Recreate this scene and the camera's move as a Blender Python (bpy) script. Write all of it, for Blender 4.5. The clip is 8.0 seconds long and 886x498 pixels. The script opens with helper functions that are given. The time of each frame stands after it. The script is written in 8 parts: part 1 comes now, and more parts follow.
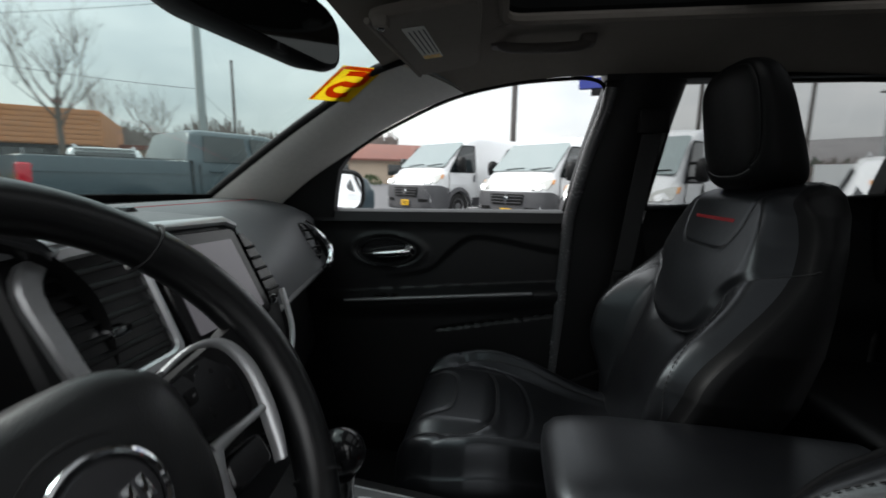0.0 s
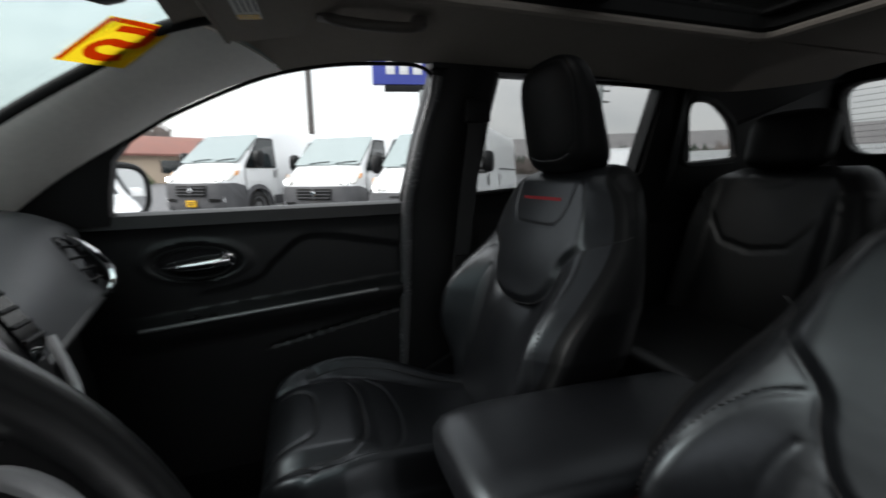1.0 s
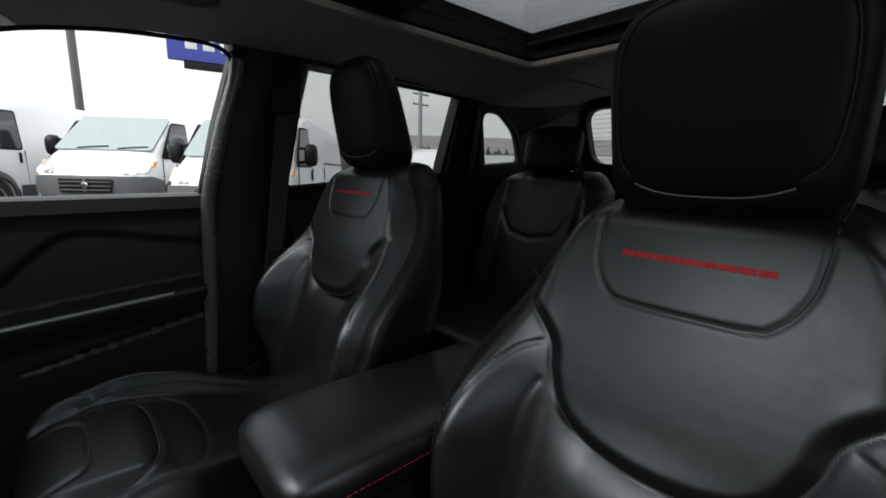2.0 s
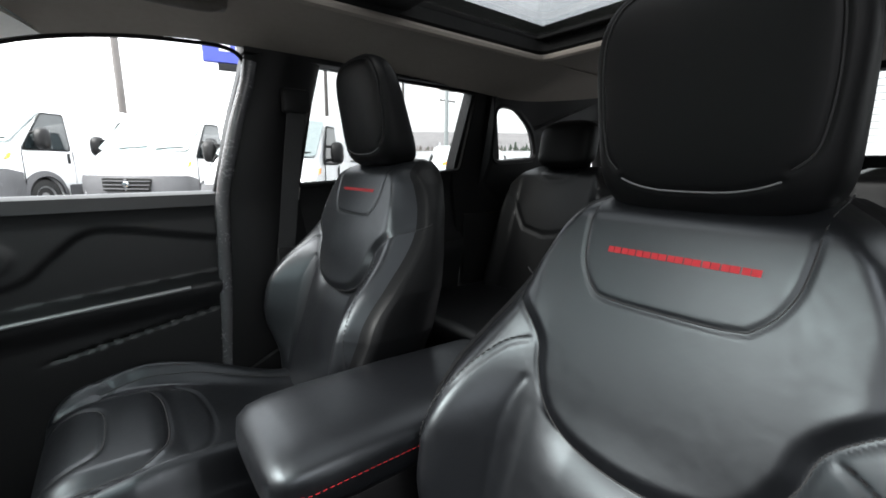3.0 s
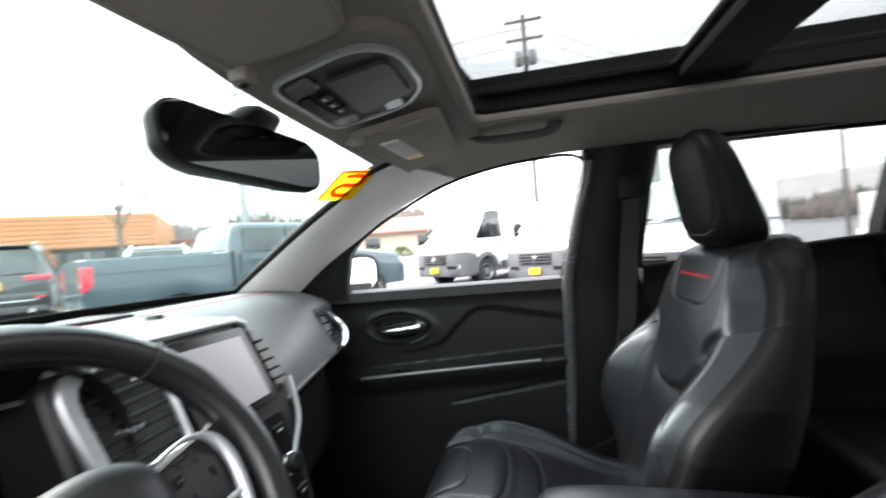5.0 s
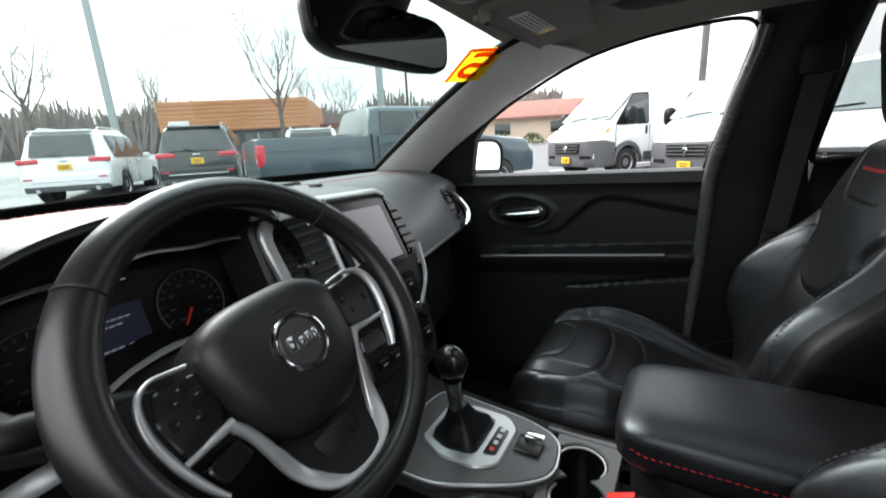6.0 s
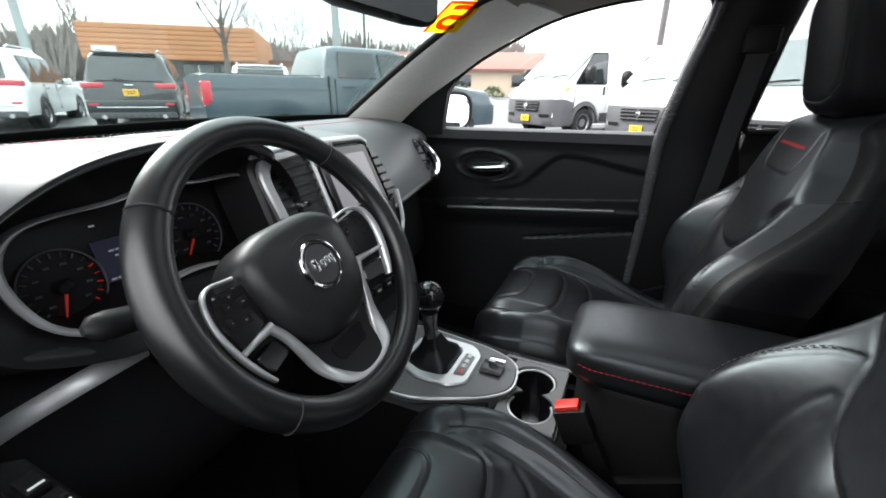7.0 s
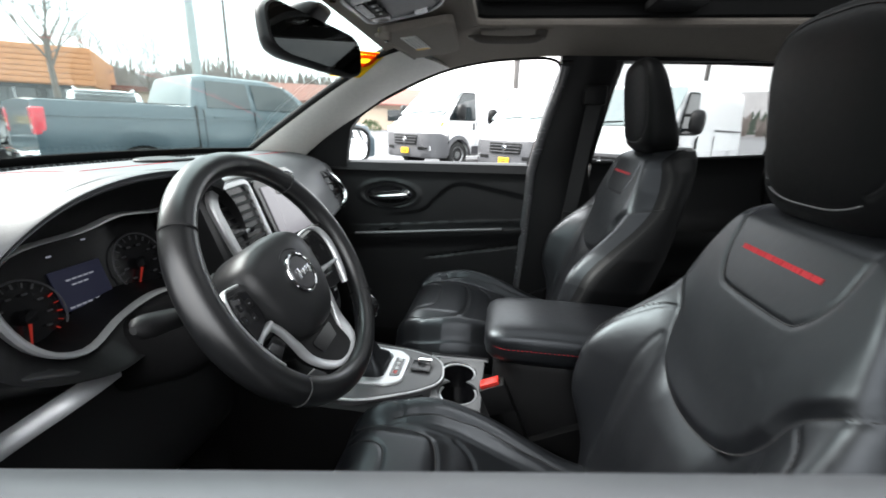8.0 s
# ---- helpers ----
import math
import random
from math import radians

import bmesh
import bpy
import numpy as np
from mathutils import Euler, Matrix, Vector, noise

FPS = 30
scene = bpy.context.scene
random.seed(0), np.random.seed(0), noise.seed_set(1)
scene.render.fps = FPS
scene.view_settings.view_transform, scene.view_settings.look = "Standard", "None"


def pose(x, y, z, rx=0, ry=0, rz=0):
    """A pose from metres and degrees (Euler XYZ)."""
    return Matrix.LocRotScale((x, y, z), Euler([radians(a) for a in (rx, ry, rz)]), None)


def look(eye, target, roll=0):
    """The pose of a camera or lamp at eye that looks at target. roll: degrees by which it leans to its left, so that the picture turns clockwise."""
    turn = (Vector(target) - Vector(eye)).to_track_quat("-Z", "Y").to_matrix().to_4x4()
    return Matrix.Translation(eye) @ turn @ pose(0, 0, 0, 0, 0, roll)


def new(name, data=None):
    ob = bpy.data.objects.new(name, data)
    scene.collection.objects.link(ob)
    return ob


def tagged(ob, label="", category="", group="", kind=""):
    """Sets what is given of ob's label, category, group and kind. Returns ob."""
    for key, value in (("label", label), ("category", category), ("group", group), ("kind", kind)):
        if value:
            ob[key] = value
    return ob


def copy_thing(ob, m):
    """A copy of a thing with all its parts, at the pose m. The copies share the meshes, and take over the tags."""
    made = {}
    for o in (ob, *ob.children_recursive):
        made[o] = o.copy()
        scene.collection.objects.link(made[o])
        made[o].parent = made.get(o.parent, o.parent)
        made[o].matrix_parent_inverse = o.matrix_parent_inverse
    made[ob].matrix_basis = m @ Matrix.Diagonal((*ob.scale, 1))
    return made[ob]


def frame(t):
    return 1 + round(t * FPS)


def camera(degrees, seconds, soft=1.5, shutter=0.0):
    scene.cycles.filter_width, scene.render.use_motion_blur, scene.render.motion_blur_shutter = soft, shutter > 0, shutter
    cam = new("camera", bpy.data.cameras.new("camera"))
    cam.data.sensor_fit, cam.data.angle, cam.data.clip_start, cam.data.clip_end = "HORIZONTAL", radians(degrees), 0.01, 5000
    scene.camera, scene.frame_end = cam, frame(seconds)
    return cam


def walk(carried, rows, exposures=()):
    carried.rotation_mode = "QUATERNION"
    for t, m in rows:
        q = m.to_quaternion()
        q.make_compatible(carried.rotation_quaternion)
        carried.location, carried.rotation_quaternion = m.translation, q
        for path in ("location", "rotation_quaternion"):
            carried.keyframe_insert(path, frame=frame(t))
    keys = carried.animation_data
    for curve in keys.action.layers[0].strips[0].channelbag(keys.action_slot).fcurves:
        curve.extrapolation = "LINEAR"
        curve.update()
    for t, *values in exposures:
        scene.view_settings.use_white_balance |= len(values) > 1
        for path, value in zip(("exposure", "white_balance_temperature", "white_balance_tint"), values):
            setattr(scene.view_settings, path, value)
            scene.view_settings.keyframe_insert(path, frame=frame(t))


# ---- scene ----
cam = camera(93.3, 8.0, soft=1.7, shutter=0.35)
PATH = [
    (0, (-0.533, 0.237, 1.304), (1.424, 0.501, 0.985), 0.9),
    (0.5, (-0.452, 0.349, 1.305), (1.51, 0.178, 0.959), -0.2),
    (0.8, (-0.442, 0.32, 1.292), (1.496, -0.05, 0.968), -1.3),
    (1, (-0.453, 0.316, 1.293), (1.419, -0.299, 0.948), -0.8),
    (1.5, (-0.484, 0.298, 1.29), (1.206, -0.72, 0.964), 0.2),
    (2, (-0.499, 0.3, 1.29), (0.974, -1.005, 0.932), 1.3),
    (3.5, (-0.548, 0.22, 1.293), (1.123, -0.835, 0.983), -2.0),
    (4, (-0.557, 0.178, 1.313), (1.3, -0.561, 1.253), -6.7),
    (4.5, (-0.57, 0.148, 1.325), (1.409, -0.135, 1.397), -7.5),
    (5, (-0.588, 0.137, 1.336), (1.368, 0.553, 1.333), -4.5),
    (5.2, (-0.6, 0.132, 1.335), (1.284, 0.793, 1.226), -3.7),
    (6.3, (-0.647, 0.097, 1.326), (0.989, 1.059, 0.696), -1.7),
    (6.5, (-0.663, 0.095, 1.33), (0.956, 1.016, 0.602), -0.8),
    (7, (-0.722, 0.111, 1.334), (0.992, 0.866, 0.631), 0.6),
    (7.5, (-0.797, 0.14, 1.338), (1.035, 0.659, 0.726), 1.7),
    (8, (-0.879, 0.151, 1.345), (1.026, 0.402, 0.788), 1.7),
]
EXPO = [(0.0, -0.05), (0.5, 0.27), (1.0, 0.15), (2.0, 0.1), (3.3, 2.05), (4.5, 2.2), (5.2, 1.95), (6.3, 0.95), (7.0, 1.5), (7.5, 1.75), (8.0, 1.75)]
walk(cam, [(t, look(eye, target, roll)) for t, eye, target, roll in PATH], EXPO)

# ---- world and light: an overcast winter day ----
world = bpy.data.worlds.new("overcast")
scene.world = world
world.use_nodes = True
wn, wl = world.node_tree.nodes, world.node_tree.links
wn.clear()
SUN_EL, SUN_AZ = radians(38), radians(10)
sky = wn.new("ShaderNodeTexSky")
sky.sky_type, sky.sun_disc, sky.sun_elevation, sky.sun_rotation = "NISHITA", False, SUN_EL, SUN_AZ
sky.air_density, sky.dust_density, sky.ozone_density = 1.2, 4.0, 1.0
coord = wn.new("ShaderNodeTexCoord")
mapping = wn.new("ShaderNodeMapping")
mapping.inputs["Scale"].default_value = (1.2, 1.2, 3.2)
clouds = wn.new("ShaderNodeTexNoise")
clouds.inputs["Scale"].default_value, clouds.inputs["Detail"].default_value = 1.7, 6.0
ramp = wn.new("ShaderNodeValToRGB")
ramp.color_ramp.elements[0].position, ramp.color_ramp.elements[0].color = 0.33, (0.62, 0.66, 0.70, 1)
ramp.color_ramp.elements[1].position, ramp.color_ramp.elements[1].color = 0.62, (1.0, 1.0, 1.0, 1)
skyback, cloudback, mixback, wout = (wn.new("ShaderNodeBackground"), wn.new("ShaderNodeBackground"),
                                     wn.new("ShaderNodeMixShader"), wn.new("ShaderNodeOutputWorld"))
skyback.inputs["Strength"].default_value = 0.12
cloudback.inputs["Strength"].default_value = 1.9
mixback.inputs["Fac"].default_value = 0.86
wl.new(coord.outputs["Generated"], mapping.inputs["Vector"])
wl.new(mapping.outputs["Vector"], clouds.inputs["Vector"])
wl.new(clouds.outputs["Fac"], ramp.inputs["Fac"])
rise, bright = wn.new("ShaderNodeSeparateXYZ"), wn.new("ShaderNodeMapRange")
wl.new(coord.outputs["Generated"], rise.inputs[0])
wl.new(rise.outputs["Z"], bright.inputs["Value"])
bright.inputs["From Min"].default_value, bright.inputs["From Max"].default_value = 0.0, 1.0
bright.inputs["To Min"].default_value, bright.inputs["To Max"].default_value = 1.3, 3.0
wl.new(bright.outputs[0], cloudback.inputs["Strength"])
wl.new(ramp.outputs["Color"], cloudback.inputs["Color"])
wl.new(sky.outputs["Color"], skyback.inputs["Color"])
wl.new(skyback.outputs["Background"], mixback.inputs[1])
wl.new(cloudback.outputs["Background"], mixback.inputs[2])
wl.new(mixback.outputs["Shader"], wout.inputs["Surface"])
sun = new("sun", bpy.data.lights.new("sun", "SUN"))
sun.data.energy, sun.data.angle, sun.data.color = 3.2, radians(34), (1.0, 0.98, 0.96)
SUN_AT = Vector((math.sin(SUN_AZ) * math.cos(SUN_EL), math.cos(SUN_AZ) * math.cos(SUN_EL), math.sin(SUN_EL)))
sun.matrix_world = look(60 * SUN_AT, (0, 0, 0))


# ---- materials ----
def mat(name, base, rough=0.5, metal=0.0, bump=None, vary=0.12, vscale=9.0, spec=0.5, coat=0.0, fine=None):
    """A principled surface whose colour and gloss vary at two scales; bump: (scale, depth in metres); fine: a cell grain of that scale and depth."""
    m = bpy.data.materials.new(name)
    m.use_nodes = True
    n, l = m.node_tree.nodes, m.node_tree.links
    b = n["Principled BSDF"]
    b.inputs["Metallic"].default_value, b.inputs["Roughness"].default_value = metal, rough
    b.inputs["Specular IOR Level"].default_value, b.inputs["Coat Weight"].default_value = spec, coat
    b.inputs["Coat Roughness"].default_value = 0.08
    tc = n.new("ShaderNodeTexCoord")
    broad, close = n.new("ShaderNodeTexNoise"), n.new("ShaderNodeTexNoise")
    broad.inputs["Scale"].default_value, broad.inputs["Detail"].default_value = vscale, 5
    close.inputs["Scale"].default_value, close.inputs["Detail"].default_value = vscale * 14, 3
    add = n.new("ShaderNodeMath")
    add.operation = "ADD"
    rmp = n.new("ShaderNodeMapRange")
    rmp.inputs["From Min"].default_value, rmp.inputs["From Max"].default_value = 0.6, 1.4
    rmp.inputs["To Min"].default_value, rmp.inputs["To Max"].default_value = 1 - vary, 1 + vary
    col = n.new("ShaderNodeVectorMath")
    col.operation = "SCALE"
    col.inputs[0].default_value = base[:3]
    rr = n.new("ShaderNodeMapRange")
    rr.inputs["From Min"].default_value, rr.inputs["From Max"].default_value = 0.6, 1.4
    rr.inputs["To Min"].default_value, rr.inputs["To Max"].default_value = rough * (1 - vary), min(1, rough * (1 + vary))
    for t in (broad, close):
        l.new(tc.outputs["Object"], t.inputs["Vector"])
    l.new(broad.outputs["Fac"], add.inputs[0])
    l.new(close.outputs["Fac"], add.inputs[1])
    l.new(add.outputs[0], rmp.inputs["Value"])
    l.new(add.outputs[0], rr.inputs["Value"])
    l.new(rmp.outputs[0], col.inputs["Scale"])
    l.new(col.outputs["Vector"], b.inputs["Base Color"])
    l.new(rr.outputs[0], b.inputs["Roughness"])
    last = None
    for kind, spec_ in (("n", bump), ("v", fine)):
        if not spec_:
            continue
        t = n.new("ShaderNodeTexNoise" if kind == "n" else "ShaderNodeTexVoronoi")
        t.inputs["Scale"].default_value = spec_[0]
        l.new(tc.outputs["Object"], t.inputs["Vector"])
        bp = n.new("ShaderNodeBump")
        bp.inputs["Distance"].default_value, bp.inputs["Strength"].default_value = spec_[1], 0.8
        l.new(t.outputs["Fac" if kind == "n" else "Distance"], bp.inputs["Height"])
        if last:
            l.new(last, bp.inputs["Normal"])
        last = bp.outputs["Normal"]
    if last:
        l.new(last, b.inputs["Normal"])
    return m


def pane(name, tint, gloss=1.0):
    """Thin glass: clear with a tint, and a mirror image by Fresnel."""
    m = bpy.data.materials.new(name)
    m.use_nodes = True
    n, l = m.node_tree.nodes, m.node_tree.links
    n.remove(n["Principled BSDF"])
    tr, gl, mx, lw = n.new("ShaderNodeBsdfTransparent"), n.new("ShaderNodeBsdfGlossy"), n.new("ShaderNodeMixShader"), n.new("ShaderNodeLayerWeight")
    pw, sc = n.new("ShaderNodeMath"), n.new("ShaderNodeMath")
    pw.operation, sc.operation = "POWER", "MULTIPLY_ADD"
    pw.inputs[1].default_value, sc.inputs[1].default_value, sc.inputs[2].default_value = 4.0, 0.7, 0.022
    tr.inputs["Color"].default_value = (*tint, 1)
    gl.inputs["Roughness"].default_value, gl.inputs["Color"].default_value = 0.01, (gloss, gloss, gloss, 1)
    lw.inputs["Blend"].default_value = 0.5
    l.new(lw.outputs["Facing"], pw.inputs[0])
    l.new(pw.outputs[0], sc.inputs[0])
    l.new(sc.outputs[0], mx.inputs[0])
    l.new(tr.outputs[0], mx.inputs[1])
    l.new(gl.outputs[0], mx.inputs[2])
    l.new(mx.outputs[0], n["Material Output"].inputs["Surface"])
    return m


def film(name, colour):
    """Thin coloured film that lets part of the daylight behind it through."""
    m = bpy.data.materials.new(name)
    m.use_nodes = True
    n, l = m.node_tree.nodes, m.node_tree.links
    n.remove(n["Principled BSDF"])
    di, tr, mx = n.new("ShaderNodeBsdfDiffuse"), n.new("ShaderNodeBsdfTranslucent"), n.new("ShaderNodeMixShader")
    blot, tone = n.new("ShaderNodeTexNoise"), n.new("ShaderNodeHueSaturation")
    blot.inputs["Scale"].default_value = 40
    tone.inputs["Color"].default_value = (*colour, 1)
    l.new(blot.outputs["Fac"], tone.inputs["Value"])
    span = n.new("ShaderNodeMapRange")
    span.inputs["To Min"].default_value, span.inputs["To Max"].default_value = 0.85, 1.1
    l.new(blot.outputs["Fac"], span.inputs["Value"])
    l.new(span.outputs[0], tone.inputs["Value"])
    for b in (di, tr):
        l.new(tone.outputs["Color"], b.inputs["Color"])
    mx.inputs[0].default_value = 0.6
    l.new(di.outputs[0], mx.inputs[1])
    l.new(tr.outputs[0], mx.inputs[2])
    l.new(mx.outputs[0], n["Material Output"].inputs["Surface"])
    return m


def lit(name, colour, strength):
    m = bpy.data.materials.new(name)
    m.use_nodes = True
    b = m.node_tree.nodes["Principled BSDF"]
    b.inputs["Base Color"].default_value = (*(0.08 * c for c in colour), 1)
    b.inputs["Emission Color"].default_value, b.inputs["Emission Strength"].default_value = (*colour, 1), strength
    return m


LEATHER = mat("black_leather", (0.0042, 0.0046, 0.0055), 0.37, spec=0.60, bump=(70, 0.00022), vary=0.16, vscale=7)
LEATHER.node_tree.nodes["Principled BSDF"].inputs["Specular Tint"].default_value = (0.88, 0.94, 1.0, 1)
# copy of the leather with less gloss, to put the back bench in shade
LEATHER_R = mat("shaded_back_seat_leather", (0.0046, 0.0049, 0.0056), 0.42, spec=0.42, bump=(70, 0.00022), vary=0.16, vscale=7)
# leather copy darkened for the shade on headrests and seat flanks
HEADL = mat("shaded_seat_leather", (0.0034, 0.0036, 0.0040), 0.50, spec=0.19, bump=(90, 0.00018), vary=0.12, vscale=8)
LEATHER_W = mat("black_wheel_leather", (0.0065, 0.0068, 0.0074), 0.33, spec=0.68, bump=(60, 0.0002), fine=(900, 0.00006), vary=0.15, vscale=12)
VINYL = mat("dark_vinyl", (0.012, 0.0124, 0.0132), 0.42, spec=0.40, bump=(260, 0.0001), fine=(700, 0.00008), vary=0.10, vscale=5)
# dash top paler than the vinyl itself: skylight is put into its base colour
VINYL_T = mat("skylit_dash_vinyl", (0.070, 0.073, 0.077), 0.48, spec=0.45, bump=(300, 0.00012), fine=(600, 0.0001), vary=0.10, vscale=4)
PLASTIC = mat("black_plastic", (0.0062, 0.0062, 0.0066), 0.48, spec=0.25, bump=(420, 0.0001), vary=0.12, vscale=8)
CONSOLEP = mat("grey_console_panel", (0.085, 0.085, 0.088), 0.38, vary=0.08)
GLOSSB = mat("gloss_black_plastic", (0.010, 0.010, 0.011), 0.16, vary=0.06)
RUBBER = mat("black_rubber", (0.008, 0.008, 0.008), 0.75, spec=0.2, bump=(80, 0.0004))
SILLV = mat("soft_sill_vinyl", (0.018, 0.018, 0.019), 0.42, spec=0.62, bump=(260, 0.0001), vary=0.08)
GREYSILL = mat("grey_painted_sill", (0.075, 0.08, 0.085), 0.45, vary=0.06)
CARPET = mat("black_carpet", (0.014, 0.014, 0.015), 0.95, bump=(500, 0.003), vary=0.3, vscale=30, spec=0.1)
LINER = mat("grey_headliner_cloth", (0.285, 0.255, 0.226), 0.92, bump=(700, 0.0006), fine=(1500, 0.0004), vary=0.07, vscale=6, spec=0.15)
PILLAR = mat("pale_grey_pillar_plastic", (0.80, 0.785, 0.74), 0.62, bump=(380, 0.0005), vary=0.06, vscale=6, spec=0.3)
ARMLINE = mat("armrest_sheen_grey", (0.24, 0.24, 0.245), 0.40, metal=0.5, vary=0.06)
SILVER = mat("satin_silver_trim", (0.58, 0.59, 0.60), 0.36, metal=0.7, vary=0.06)
GREYTRIM = mat("satin_grey_trim", (0.42, 0.43, 0.44), 0.48, metal=0.55, vary=0.06)
CHROME = mat("bright_chrome", (0.85, 0.86, 0.87), 0.08, metal=1.0, vary=0.03)
REDT = mat("red_thread", (0.42, 0.012, 0.02), 0.7, bump=(900, 0.0005))
REDB = mat("red_button_plastic", (0.65, 0.03, 0.02), 0.35)
BLACKT = mat("black_thread", (0.012, 0.012, 0.013), 0.7)
BELT = mat("grey_belt_webbing", (0.022, 0.022, 0.023), 0.7, fine=(500, 0.0006))
WSGLASS = pane("windscreen_glass", (0.76, 0.83, 0.82))
SIDEGLASS = pane("side_glass", (0.95, 0.96, 0.96))
PRIVACY = pane("privacy_glass", (0.60, 0.61, 0.61))
ROOFGLASS = pane("sunroof_glass", (0.44, 0.445, 0.445))
MIRROR = mat("mirror_silver", (0.72, 0.73, 0.74), 0.02, metal=1.0, vary=0.01)
# mirror colour cut down so that the dark cabin reflection is built in
DARKMIRROR = mat("darkened_mirror", (0.13, 0.135, 0.13), 0.04, metal=1.0, vary=0.02)
# an even grey glow stands in for daylight mirrored in the touch screen
SCREEN = lit("grey_sheen_glow_screen", (0.30, 0.29, 0.32), 0.30)
SCREEN.node_tree.nodes["Principled BSDF"].inputs["Roughness"].default_value = 0.2
SCREEN.node_tree.nodes["Principled BSDF"].inputs["Base Color"].default_value = (0.03, 0.03, 0.033, 1)
LENS = mat("dark_gauge_lens", (0.006, 0.006, 0.007), 0.25)
WHITEL = mat("white_label_paper", (0.78, 0.77, 0.72), 0.7)
YELLOW = mat("yellow_sticker_vinyl", (0.80, 0.46, 0.01), 0.45)
YELLOWF = film("clear_yellow_film", (0.90, 0.60, 0.015))
REDF = film("clear_red_print", (0.72, 0.06, 0.01))
WHITEM = mat("white_print", (0.75, 0.75, 0.75), 0.6)
DIMMARK = mat("dim_switch_print", (0.22, 0.22, 0.225), 0.6)
TICK = mat("grey_dial_print", (0.07, 0.07, 0.075), 0.6)
LCD = lit("blue_display", (0.10, 0.11, 0.24), 0.022)
LCDW = lit("white_display_text", (0.4, 0.42, 0.5), 0.14)
REDGLOW = lit("red_gauge_light", (0.6, 0.03, 0.015), 0.10)
WHITEP = mat("white_car_paint", (0.80, 0.81, 0.82), 0.28, coat=0.6, vary=0.02)
BLACKP = mat("black_car_paint", (0.008, 0.010, 0.011), 0.25, coat=0.6, vary=0.05)
TEALP = mat("blue_grey_car_paint", (0.040, 0.064, 0.078), 0.3, coat=0.6, vary=0.05)
GREYP = mat("grey_car_paint", (0.22, 0.245, 0.25), 0.3, coat=0.7, vary=0.04)
BUMPER = mat("grey_bumper_plastic", (0.075, 0.075, 0.08), 0.6, bump=(200, 0.0006))
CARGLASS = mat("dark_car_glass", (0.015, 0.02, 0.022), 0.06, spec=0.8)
# lighter copy of the car glass, with the sky's sheen in its base colour
PALEGLASS = mat("sky_paled_glass", (0.25, 0.30, 0.30), 0.06, spec=0.9)
TAILRED = mat("red_tail_lamp", (0.55, 0.012, 0.03), 0.15, coat=0.8)
HEADLAMP = mat("clear_head_lamp", (0.55, 0.55, 0.52), 0.12, coat=0.8)
AMBER = mat("amber_lamp", (0.75, 0.28, 0.03), 0.2)
TYRE = mat("tyre_rubber", (0.02, 0.02, 0.02), 0.8, bump=(60, 0.002))
STEEL = mat("wheel_alloy", (0.5, 0.5, 0.51), 0.35, metal=0.8)
ASPHALT = mat("wet_asphalt", (0.12, 0.12, 0.125), 0.7, bump=(60, 0.006), fine=(120, 0.004), vary=0.3, vscale=0.5)
LINEP = mat("white_road_paint", (0.6, 0.6, 0.58), 0.7, vary=0.2)
ORANGEW = mat("orange_wood_cladding", (0.50, 0.225, 0.105), 0.7, bump=(6, 0.01), vary=0.18, vscale=1.2)
DARKW = mat("dark_shop_front", (0.05, 0.05, 0.05), 0.3, vary=0.3, vscale=1)
BEIGEW = mat("beige_stucco", (0.55, 0.44, 0.34), 0.9, bump=(20, 0.01), vary=0.1, vscale=0.6)
BROWNR = mat("brown_roof_shingle", (0.22, 0.10, 0.08), 0.85, bump=(8, 0.02), vary=0.2, vscale=1)
HEDGE = mat("hedge_green", (0.05, 0.08, 0.025), 0.9, vary=0.3, vscale=3)
BARK = mat("grey_bark", (0.12, 0.10, 0.085), 0.9, bump=(14, 0.01), vary=0.25, vscale=3)
# bare wood and fir colours are lightened to carry the distant haze
FARWOOD = mat("hazed_bare_wood", (0.20, 0.17, 0.155), 0.95, vary=0.35, vscale=0.3)
FIR = mat("hazed_fir_green", (0.06, 0.08, 0.06), 0.95, vary=0.35, vscale=0.5)
POLEM = mat("weathered_pole", (0.11, 0.10, 0.095), 0.85, vary=0.2)
POLEG = mat("galvanised_pole", (0.34, 0.37, 0.37), 0.55, metal=0.4, vary=0.1)
BLUES = mat("blue_sign_panel", (0.05, 0.07, 0.36), 0.45, vary=0.05)
WIRE = mat("black_cable", (0.02, 0.02, 0.02), 0.6)


# ---- building helpers ----
def thing(name, label, category, group="", at=(0, 0, 0), turn=0.0, kind=""):
    ob = new(name)
    ob.matrix_world = pose(*at, 0, 0, turn)
    ob.empty_display_size = 0.1
    return tagged(ob, label, category, group, kind)


def finish(bm, sharp=38):
    bmesh.ops.recalc_face_normals(bm, faces=bm.faces)
    for f in bm.faces:
        f.smooth = True
    lim = radians(sharp)
    for e in bm.edges:
        if len(e.link_faces) == 2 and e.calc_face_angle(0) > lim:
            e.smooth = False


def part(name, bm, material, parent=None, label="", sharp=38):
    finish(bm, sharp)
    me = bpy.data.meshes.new(name)
    bm.to_mesh(me)
    bm.free()
    me.materials.append(material)
    ob = new(name, me)
    if parent:
        ob.parent = parent
    if label:
        ob["label"] = label
    return ob


def solid(name, bm, material, label, category, kind="", group="", sharp=38):
    return tagged(part(name, bm, material, None, "", sharp), label, category, group, kind)


